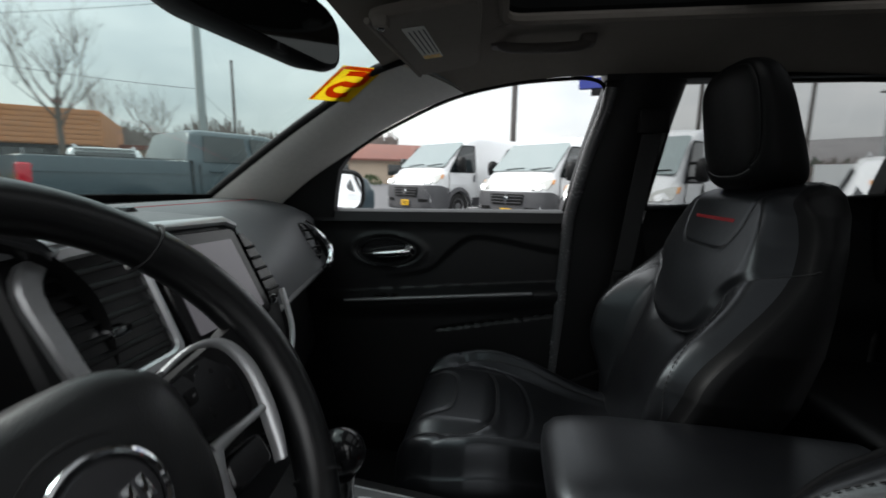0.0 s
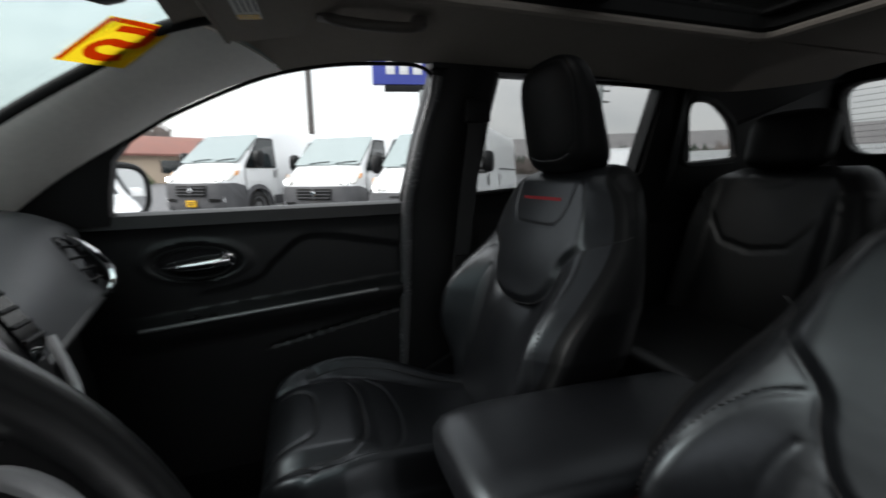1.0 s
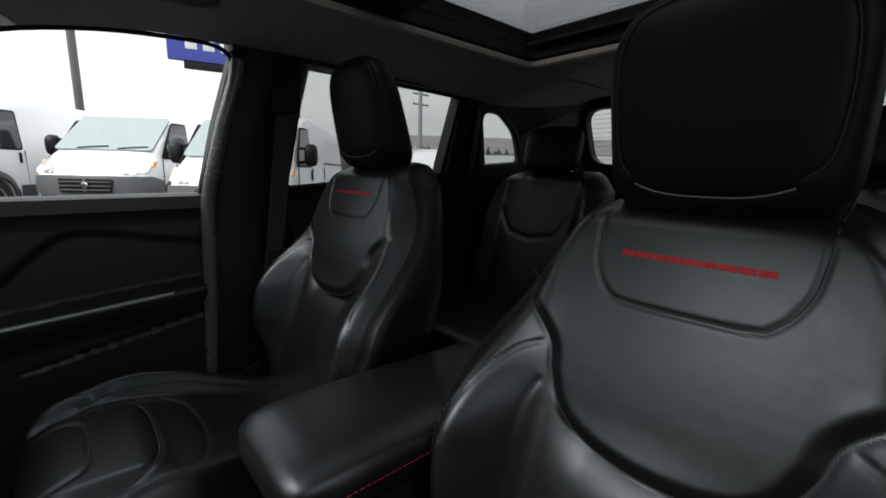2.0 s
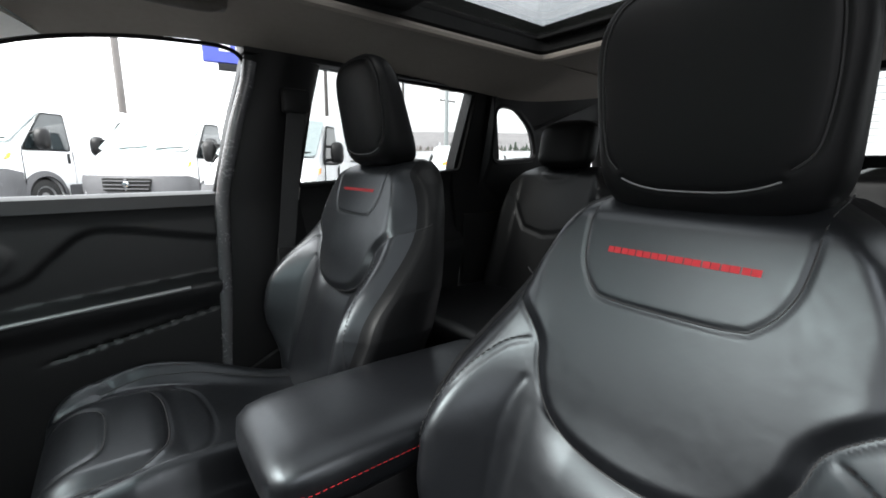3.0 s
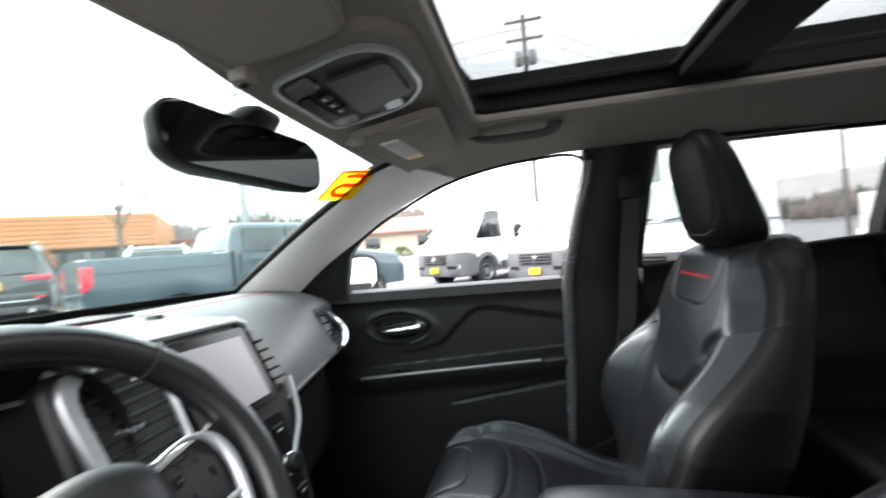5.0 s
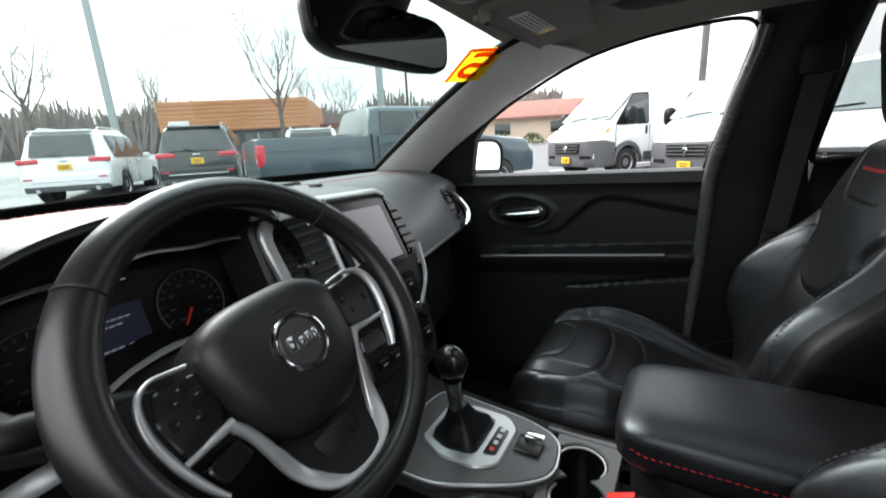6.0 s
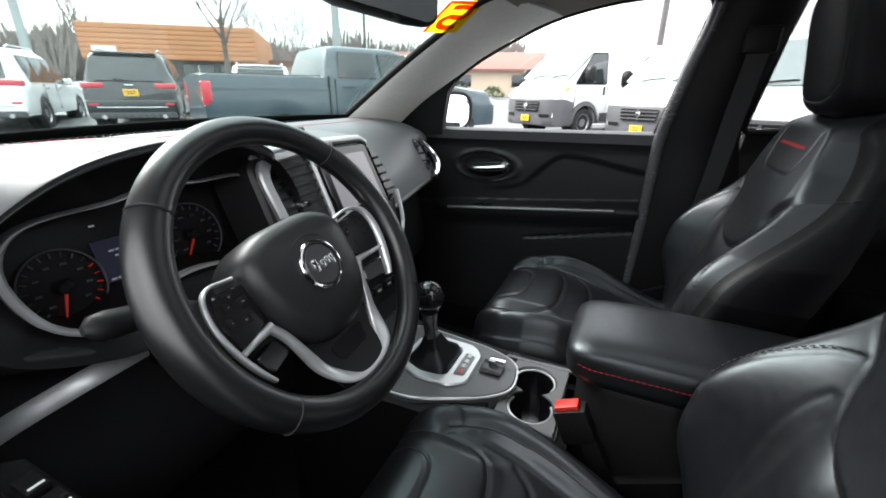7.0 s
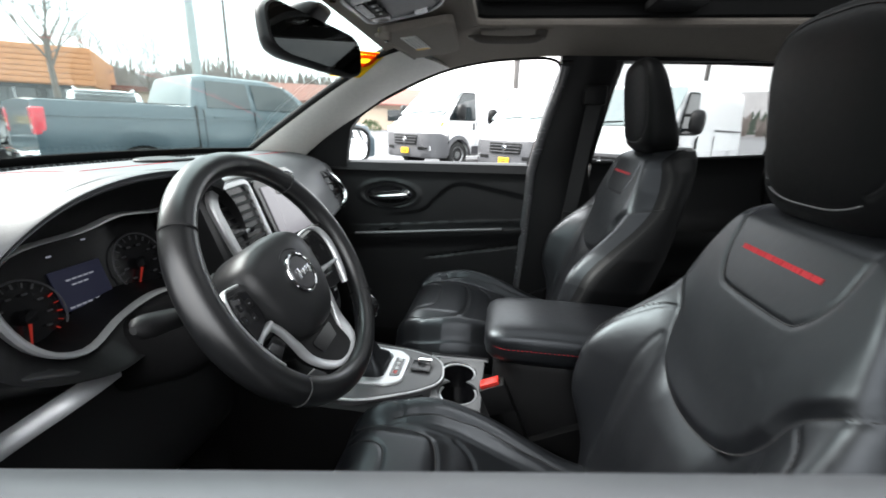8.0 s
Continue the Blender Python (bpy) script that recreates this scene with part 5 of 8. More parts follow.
for k in range(4):
    dpart("slat", tubem([(0.53, 0.738 + 0.01 * k, 1.095 + 0.024 * k), (0.578, 0.726 + 0.01 * k, 1.098 + 0.022 * k)], 0.003, n=6), PLASTIC, ov)
dpart("glove_box", plate(rounded([(0.13, 0.985), (0.56, 1.005), (0.55, 0.80), (0.15, 0.78)], 0.03), lambda a, b, c: (a, 0.690 + 0.19 * (a - 0.13) - c, b), 0.02, 0.004), VINYL, None, "black glove box lid")

# ---- steering wheel ----
WC = Vector((-0.391, 0.414, 1.157))
wheel = new("steering_wheel")
wheel.matrix_world = Matrix.Translation(WC) @ Matrix(((1, 0, 0), (0, 0.515, -0.857), (0, 0.857, 0.515))).to_4x4() @ Matrix.Rotation(radians(5.5), 4, "Z")
tagged(wheel, "black leather steering wheel with satin silver spokes", "steering wheel")
RW = 0.1585
rimpts = [(RW * math.cos(a), RW * math.sin(a) * (0.985 if math.sin(a) < 0 else 1), 0) for a in [2 * math.pi * k / 96 for k in range(96)]]
rim_ob = part("rim", tubem(rimpts, [0.0150 + 0.002 * (abs(math.cos(2 * math.pi * k / 96)) ** 4) for k in range(96)], n=16, closed=True, flat=1.12), LEATHER_W, wheel, "black leather wheel rim", 80)
for deg in (138, -40, 220, 42):
    a = radians(deg)
    part("seam", tubem([((RW + 0.0166 * math.cos(w)) * math.cos(a), (RW + 0.0166 * math.cos(w)) * math.sin(a), 0.0178 * math.sin(w)) for w in [2 * math.pi * k / 24 for k in range(24)]], 0.0011, n=5, closed=True), BLACKT, rim_ob, "stitched rim seam")
padol = rounded([(-0.082, 0.038), (-0.045, 0.062), (0.045, 0.062), (0.082, 0.038), (0.070, -0.035), (0.035, -0.078), (-0.035, -0.078), (-0.070, -0.035)], 0.03, 6)
bm = bmesh.new()
loft(bm, [[Vector((p.x * k, p.y * k - 0.004 * (1 - k), z)) for p in padol] for k, z in ((1.0, -0.030), (1.02, 0.000), (1.0, 0.014), (0.94, 0.024), (0.80, 0.031), (0.5, 0.035), (0.1, 0.036))])
hub = part("airbag_cover", bm, VINYL, wheel, "black airbag cover", 60)
part("badge", lathe([(0.001, 0.040), (0.022, 0.039), (0.0245, 0.036), (0.001, 0.034)], 40), mat("badge_grey", (0.06, 0.06, 0.064), 0.35, metal=0.3), hub, "round grey badge")
part("badge_ring", tubem([(0.0265 * math.cos(a), 0.0265 * math.sin(a), 0.0375) for a in [2 * math.pi * k / 48 for k in range(48)]], 0.0022, n=8, closed=True), CHROME, hub, "chrome badge ring")
for a, b, c, d in ((-0.015, -0.008, -0.006, 0.009), (-0.004, 0.002, -0.005, 0.004), (0.004, 0.010, -0.004, 0.005), (0.012, 0.017, -0.008, 0.005)):
    part("badge_mark", boxm((a, c, 0.0385), (b, d, 0.0412), 0.001), CHROME, hub)
part("badge_groove", tubem([(0.036 * math.cos(a), 0.036 * math.sin(a), 0.0340) for a in [2 * math.pi * k / 48 for k in range(48)]], 0.0012, n=5, closed=True), BLACKT, hub)
for sg in (-1, 1):
    sp = part("spoke", loftm([[Vector((sg * x, y + dy, z)) for dy, z in ((0.026 * k, -0.016), (0.026 * k, 0.008), (-0.034 * k, 0.008), (-0.034 * k, -0.016))]
                              for x, y, k in ((0.060, -0.002, 1.05), (0.10, 0.002, 1.05), (0.135, 0.006, 0.9), (0.166, 0.010, 1.0))]), PLASTIC, wheel, "black spoke")
    pod = part("button_pod", plate(rounded([(sg * 0.070, 0.026), (sg * 0.112, 0.030), (sg * 0.124, 0.006), (sg * 0.118, -0.028), (sg * 0.078, -0.018)], 0.008), lambda a, b, c: (a, b, 0.014 + c), 0.012, 0.002), GLOSSB, sp, "dark button pod")
    for bx, by in ((0.088, 0.012), (0.104, 0.014), (0.096, -0.004), (0.098, 0.022), (0.110, 0.000)):
        part("button", boxm((sg * bx - 0.006, by - 0.005, 0.013), (sg * bx + 0.006, by + 0.005, 0.0165), 0.0015), PLASTIC, sp)
        part("button_mark", boxm((sg * bx - 0.0014, by - 0.0006, 0.0164), (sg * bx + 0.0014, by + 0.0006, 0.0168)), DIMMARK, sp)
    line = smooth_line([(sg * 0.082, 0.035, 0.0145), (sg * 0.108, 0.037, 0.0145), (sg * 0.125, 0.026, 0.014), (sg * 0.131, 0.002, 0.0135), (sg * 0.127, -0.026, 0.0135), (sg * 0.118, -0.052, 0.012), (sg * 0.110, -0.068, 0.010)], 5)
    part("silver_trim", ribbon(line, [0.0035 + 0.0045 * ease(k / 30, 0.2, 0.55) * (1 - 0.6 * ease(k / 30, 0.75, 1)) for k in range(31)], 0.006), SILVER, sp, "satin silver spoke trim", 60)
    part("cross_trim", ribbon(smooth_line([(sg * 0.122, -0.030, 0.0140), (sg * 0.098, -0.026, 0.0155), (sg * 0.076, -0.024, 0.0160)], 5), [0.005 + 0.004 * k / 10 for k in range(11)], 0.006), SILVER, sp, "satin silver bar between the pods", 60)
    part("lower_trim", ribbon(smooth_line([(sg * 0.080, -0.024, 0.016), (sg * 0.070, -0.040, 0.0155), (sg * 0.062, -0.066, 0.014), (sg * 0.052, -0.098, 0.010), (sg * 0.038, -0.121, 0.007), (sg * 0.018, -0.130, 0.006), (0, -0.131, 0.006)], 5),
                              [0.009 + 0.009 * ease(k / 30, 0.15, 0.75) for k in range(31)], 0.007), SILVER, sp, "satin silver lower spoke trim", 60)
    part("lower_pod", plate(rounded([(sg * 0.080, -0.036), (sg * 0.112, -0.040), (sg * 0.106, -0.062), (sg * 0.074, -0.056)], 0.006), lambda a, b, c: (a, b, 0.012 + c), 0.012, 0.002), GLOSSB, sp, "lower button")
low = part("spoke", loftm([[Vector((x * k, y, z)) for x, z in ((-0.044, -0.014), (-0.044, 0.004), (0.044, 0.004), (0.044, -0.014))] for y, k in ((-0.065, 1.2), (-0.100, 1.05), (-0.130, 0.9), (-0.160, 1.1))]), PLASTIC, wheel, "black lower spoke")
part("paddle_slot", plate(rounded([(-0.030, -0.085), (0.030, -0.085), (0.022, -0.112), (-0.022, -0.112)], 0.006), lambda a, b, c: (a, b, 0.0075 + c), 0.004), GLOSSB, low)

# the hub lies deeper than the rim
for o in wheel.children_recursive:
    if o != rim_ob and o.parent != rim_ob:
        for v in o.data.vertices:
            k = 1 - ease(math.hypot(v.co.x, v.co.y), 0.10, 0.158)
            v.co.z -= 0.026 * k
            v.co.y -= 0.006 * k

col = thing("steering_column", "black plastic steering column cover with control stalks", "steering column", at=(-0.389, 0.52, 1.09))
part("cover", loftm([[Vector((0.055 * k * math.copysign(abs(math.cos(a)) ** 0.6, math.cos(a)), y, z + 0.05 * k * math.copysign(abs(math.sin(a)) ** 0.6, math.sin(a)))) for a in [2 * math.pi * j / 28 for j in range(28)]]
                     for y, z, k in ((-0.075, 0.035, 0.8), (-0.06, 0.028, 1.0), (0.04, -0.03, 1.15), (0.13, -0.06, 1.2))]), PLASTIC, col, "black column cover")
for sg, d in ((-1, 0.0), (1, 0.0)):
    part("stalk", tubem(smooth_line([(sg * 0.05, -0.03, 0.02), (sg * 0.10, -0.042, 0.045), (sg * 0.145, -0.05, 0.062), (sg * 0.195, -0.055, 0.074)], 5), [0.007] * 6 + [0.0095 + 0.004 * k / 9 for k in range(8)] + [0.011, 0.004], n=12, flat=0.75), PLASTIC, col, "black control stalk")

# ---- centre console ----
con = thing("centre_console", "black centre console with gear lever and cup holders", "console", at=(-0.03, 0.15, FLOOR_Z))
CO = Vector((-0.03, 0.15, FLOOR_Z))


def cpart(name, bm, m, parent=None, label="", sharp=38):
    bmesh.ops.translate(bm, verts=bm.verts, vec=-CO)
    return part(name, bm, m, parent or con, label, sharp)


cpart("body", loftm([[Vector((x, y, z)) for x, z in ((-0.155 * k - 0.02, 0.43), (-0.140 * k - 0.02, zt), (-0.125 * k - 0.02, zt + 0.012), (0.105 * k - 0.02, zt + 0.012), (0.120 * k - 0.02, zt), (0.135 * k - 0.02, 0.43))]
                     for y, zt, k in ((-0.30, 0.58, 0.90), (0.12, 0.58, 0.90), (0.14, 0.685, 0.95), (0.285, 0.685, 1.0), (0.29, 0.768, 1.0), (0.56, 0.785, 1.15), (0.70, 0.84, 1.15))]), PLASTIC, None, "black console body")
po = rounded([(0.075, 0.53), (0.058, 0.33), (0.030, 0.262), (-0.060, 0.250), (-0.105, 0.300), (-0.165, 0.42), (-0.165, 0.56)], 0.035)
gp = cpart("gear_panel", plate(po, lambda a, b, c: (a, b, 0.796 + 0.03 * max(0, b - 0.30) + c), 0.03, 0.004), CONSOLEP, None, "dark grey gear panel")
cpart("panel_edge", tubem([(p.x, p.y, 0.792 + 0.03 * max(0, p.y - 0.30)) for p in po], 0.0028, n=6, closed=True), SILVER, gp, "thin silver panel edge")
go = rounded([(0.018, 0.490), (0.044, 0.440), (0.040, 0.365), (0.012, 0.338), (-0.085, 0.338), (-0.110, 0.370), (-0.112, 0.440), (-0.085, 0.490)], 0.012)
gi = rounded([(0.004, 0.476), (0.022, 0.438), (0.020, 0.392), (0.008, 0.384), (-0.076, 0.384), (-0.086, 0.396), (-0.090, 0.436), (-0.074, 0.476)], 0.010)
gz = lambda b: 0.802 + 0.03 * max(0, b - 0.30)
cpart("gear_bezel", ringplate(go, gi, lambda a, b, c: (a, b, gz(b) + c), 0.014, 0.003), SILVER, gp, "satin silver gear bezel")
cpart("gear_scale", plate(rounded([(-0.075, 0.372), (0.004, 0.372), (-0.002, 0.350), (-0.069, 0.350)], 0.005), lambda a, b, c: (a, b, gz(b) + 0.0015 + c), 0.003), GLOSSB, gp, "dark gear position window")
for k in range(4):
    cpart("gear_mark", boxm((-0.064 + 0.018 * k, 0.357, gz(0.36) + 0.001), (-0.054 + 0.018 * k, 0.365, gz(0.36) + 0.0022)), WHITEM if k else REDB, gp)
boot = bmesh.new()
loft(boot, [[Vector((-0.036 + (q.x + 0.036) * k + dx, 0.430 + (q.y - 0.430) * k, z)) for q in gi] for k, z, dx in ((1.0, 0.800, 0), (0.9, 0.818, -0.002), (0.55, 0.835, -0.006), (0.42, 0.852, -0.010), (0.30, 0.868, -0.014))])
cpart("gear_boot", boot, LEATHER, gp, "black leather gear boot")
lever = cpart("gear_lever", tubem(smooth_line([(-0.050, 0.430, 0.85), (-0.062, 0.428, 0.90), (-0.074, 0.424, 0.94)], 4), [0.013, 0.013, 0.0135, 0.014, 0.0145, 0.015, 0.0165, 0.018, 0.019], n=14), GLOSSB, gp, "black gear lever")
kb = bmesh.new()
bmesh.ops.create_uvsphere(kb, u_segments=24, v_segments=16, radius=1.0)
for v in kb.verts:
    v.co = Vector((-0.082 + 0.024 * v.co.x, 0.420 + 0.030 * v.co.y, 0.972 + 0.030 * v.co.z))
cpart("gear_knob", kb, GLOSSB, gp, "glossy black gear knob")
cpart("brake_switch_slot", boxm((-0.040, 0.285, gz(0.30) - 0.002), (0.005, 0.330, gz(0.30) + 0.001), 0.002), LENS, gp, "dark switch recess")
cpart("brake_switch", boxm((-0.012, 0.284, gz(0.30) - 0.001), (0.006, 0.318, gz(0.30) + 0.012), 0.003), CHROME, gp, "bright parking brake switch")
# cup holders: two wells in a black tray
cup = cpart("cup_holder", boxm((-0.125, 0.160, 0.700), (0.060, 0.275, 0.712), 0.003), LENS, None, "black double cup holder")
CUPS = [Vector((-0.074, 0.214)), Vector((0.006, 0.222))]
CMID, CR = (CUPS[0] + CUPS[1]) / 2, 0.0435


def cup_edge(d, r):
    """From the middle out to the edge of the two wells, which run into each other."""
    far = []
    for c in CUPS:
        o = c - CMID
        q = o.dot(d)
        h = r * r - (o.length_squared - q * q)
        if h > 0:
            far.append(q + math.sqrt(h))
    return CMID + d * max(far + [0.006])


cdirs = [Vector((math.cos(a), math.sin(a))) for a in [2 * math.pi * k / 96 for k in range(96)]]
well = [cup_edge(d, CR) for d in cdirs]
tray_ol = []
for d in cdirs:
    tx = ((0.064 if d.x > 0 else -0.132) - CMID.x) / d.x if abs(d.x) > 1e-6 else 9
    ty = ((0.274 if d.y > 0 else 0.160) - CMID.y) / d.y if abs(d.y) > 1e-6 else 9
    tray_ol.append(CMID + d * min(tx, ty))
cpart("cup_surround", ringplate(tray_ol, well, lambda a, b, c: (a, b, 0.782 + c), 0.02, 0.003), CONSOLEP, cup, "dark grey cup holder surround")
cpart("cup_wall", loftm([[Vector((CMID.x + (p.x - CMID.x) * k, CMID.y + (p.y - CMID.y) * k, z)) for p in well] for k, z in ((1.0, 0.779), (0.95, 0.715), (0.93, 0.708))], caps=False), LENS, cup, "dark double cup well")
for c, turn in zip(CUPS, (math.pi, 0.0)):
    arc = [(c.x + (CR - 0.003) * math.cos(turn + w), c.y + (CR - 0.003) * math.sin(turn + w), 0.776) for w in [-2.05 + 4.1 * k / 30 for k in range(31)]]
    cpart("cup_rim", tubem(arc, 0.0024, n=6), SILVER, cup, "silver arc inside the cup well")
cpart("tray", boxm((0.060, 0.15, 0.768), (0.088, 0.30, 0.781), 0.004), GLOSSB)
# armrest
def arm_ring(y, k, zt, zb):
    return [Vector((0.0 + 0.110 * k * math.copysign(abs(math.cos(a)) ** 0.5, math.cos(a)), y, (zt + zb) / 2 + (zt - zb) / 2 * math.copysign(abs(math.sin(a)) ** 0.55, math.sin(a)))) for a in [2 * math.pi * j / 40 for j in range(40)]]
arm = cpart("armrest", loftm([arm_ring(y, k, zt, zb) for y, k, zt, zb in ((-0.28, 0.96, 0.950, 0.87), (-0.1, 1.0, 0.956, 0.868), (0.06, 1.0, 0.958, 0.868), (0.115, 0.98, 0.956, 0.870), (0.142, 0.93, 0.951, 0.876), (0.157, 0.82, 0.942, 0.886), (0.163, 0.6, 0.932, 0.898))]), LEATHER, None, "padded black leather armrest", 60)
cpart("stitching", stitches(bmesh.new(), [(-0.1108, y, 0.917) for y in [-0.26 + 0.02 * k for k in range(20)]] + [(-0.100, 0.145, 0.917), (-0.08, 0.158, 0.917)], 0.0006), REDT, arm, "red stitched armrest seam")
cpart("armrest_box", loftm([[Vector((x, y, z)) for x, z in ((-0.085 + d, 0.56), (-0.088 + d, 0.86), (-0.08 + d, 0.874), (0.06 - d, 0.874), (0.078 - d, 0.86), (0.075 - d, 0.56))] for y, d in ((-0.29, 0.0), (0.08, 0.0), (0.12, 0.01), (0.14, 0.035))]), PLASTIC, None, "black box below the armrest")


def buckle(x, y, z, lean):
    b = thing("seat_belt_buckle", "black seat belt buckle with a red release button", "seat belt buckle", "buckles", at=(x, y, z))
    part("stalk", boxm((-0.012, -0.03, -0.20), (0.012, 0.0, -0.02), 0.004, 2, Matrix.Rotation(radians(lean), 4, "X")), PLASTIC, b)
    part("housing", boxm((-0.016, -0.030, -0.06), (0.016, 0.026, 0.004), 0.005, 2, Matrix.Rotation(radians(lean), 4, "X")), PLASTIC, b)
    part("button", boxm((-0.012, -0.020, 0.002), (0.012, 0.020, 0.012), 0.003, 2, Matrix.Rotation(radians(lean), 4, "X")), REDB, b, "red release button")


buckle(-0.112, 0.143, 0.832, -24)

# ---- things at the roof and windscreen ----
mir = thing("rear_view_mirror", "black rear view mirror hanging from the windscreen", "mirror", at=(-0.095, 0.488, 1.484))
mm = Matrix.Rotation(radians(-19), 4, "Z") @ Matrix.Rotation(radians(-9), 4, "X") @ Matrix.Rotation(radians(6), 4, "Y")
ol = rounded([(-0.128, 0.020), (-0.106, 0.039), (0.092, 0.038), (0.114, 0.022), (0.110, -0.030), (0.088, -0.040), (-0.090, -0.044), (-0.120, -0.034)], 0.016)
bm = bmesh.new()
loft(bm, [[mm @ Vector((p.x * k, y, p.y * k)) for p in ol] for k, y in ((0.97, -0.006), (1.0, 0.0), (1.0, 0.012), (0.85, 0.034), (0.5, 0.046), (0.1, 0.048))])
part("housing", bm, PLASTIC, mir, "black mirror housing", 50)
part("glass", plate([p * 0.93 for p in ol], lambda a, b, c: mm @ Vector((a, -0.008 - c, b)), 0.003), DARKMIRROR, mir, "dim mirror glass")
part("stem", tubem(smooth_line([(0.005, 0.030, 0.004), (0.030, 0.046, 0.030), (0.058, 0.058, 0.052)], 4), [0.012, 0.012, 0.013, 0.014, 0.015, 0.016, 0.017, 0.018, 0.018], n=12), PLASTIC, mir, "black mirror stem")
part("mount", loftm([[Vector((0.066 + w * math.copysign(abs(math.cos(a)) ** 0.6, math.cos(a)), y, z + h * math.copysign(abs(math.sin(a)) ** 0.6, math.sin(a)))) for a in [2 * math.pi * q / 24 for q in range(24)]]
                     for y, z, w, h in ((0.015, 0.072, 0.030, 0.006), (0.030, 0.066, 0.040, 0.014), (0.060, 0.056, 0.042, 0.020), (0.090, 0.045, 0.036, 0.017), (0.105, 0.038, 0.024, 0.008))]), PLASTIC, mir, "black sensor cover", 60)
part("button", boxm((0.0, -0.016, -0.046), (0.02, -0.006, -0.038), 0.002), PLASTIC, mir)

ohc = thing("overhead_console", "grey overhead console with map lights and a silver rim", "overhead console", at=(CL, 0.372, 1.585))
oo = rounded([(-0.098, 0.075), (0.098, 0.075), (0.108, -0.055), (0.06, -0.095), (-0.06, -0.095), (-0.108, -0.055)], 0.035)
oi = rounded([(-0.086, 0.064), (0.086, 0.064), (0.096, -0.050), (0.054, -0.083), (-0.054, -0.083), (-0.096, -0.050)], 0.03)
oz = lambda a, b, c: (a, b, -0.023 - 0.21 * b - c)
part("housing", plate(rounded([(-0.135, 0.11), (0.135, 0.11), (0.14, -0.08), (0.08, -0.125), (-0.08, -0.125), (-0.14, -0.08)], 0.04), lambda a, b, c: (a, b, -0.014 - 0.19 * b - c), 0.05, 0.012), LINER, ohc, "grey cloth surround")
part("rim", ringplate(oo, [p.lerp(q, 0.55) for p, q in zip(oo, oi)], oz, 0.01, 0.002), SILVER, ohc, "bright silver rim")
part("panel", plate([p.lerp(q, 0.5) for p, q in zip(oo, oi)], lambda a, b, c: oz(a, b, c - 0.004), 0.02), mat("grey_console_plastic", (0.030, 0.029, 0.028), 0.45), ohc, "dark grey panel")
LENSG = mat("smoked_map_light", (0.16, 0.155, 0.15), 0.25, coat=0.3)
part("storage_lid", plate(rounded([(-0.062, 0.010), (0.062, 0.010), (0.056, -0.074), (-0.056, -0.074)], 0.014), lambda a, b, c: oz(a, b, c + 0.0015), 0.01, 0.002), mat("grey_lid_plastic", (0.040, 0.038, 0.036), 0.42), ohc, "grey storage lid")
part("lid_notch", plate(rounded([(0.062, -0.028), (0.084, -0.026), (0.086, -0.052), (0.064, -0.056)], 0.004), lambda a, b, c: oz(a, b, c + 0.003), 0.006, 0.001), SILVER, ohc, "bright release tab")
for sg in (-1, 1):
    part("map_light", plate(rounded([(sg * 0.048, 0.060), (sg * 0.080, 0.058), (sg * 0.086, 0.022), (sg * 0.052, 0.020)], 0.008), lambda a, b, c: oz(a, b, c + 0.002), 0.008, 0.002), LENSG, ohc, "smoked map light lens")
part("slot", plate(rounded([(-0.042, 0.060), (0.042, 0.060), (0.042, 0.044), (-0.042, 0.044)], 0.004), lambda a, b, c: oz(a, b, c + 0.0012), 0.006), LENS, ohc, "dark microphone slot")
for k in range(3):
    bt = part("button", plate(rounded([(-0.036 + 0.025 * k, 0.038), (-0.015 + 0.025 * k, 0.038), (-0.015 + 0.025 * k, 0.020), (-0.036 + 0.025 * k, 0.020)], 0.003), lambda a, b, c: oz(a, b, c + 0.003), 0.006, 0.001), PLASTIC, ohc, "dark roof switch")
    part("button_mark", plate([Vector(p) for p in ((-0.030 + 0.025 * k, 0.031), (-0.021 + 0.025 * k, 0.031), (-0.021 + 0.025 * k, 0.027), (-0.030 + 0.025 * k, 0.027))], lambda a, b, c: oz(a, b, c + 0.0036), 0.0006), WHITEM, bt)


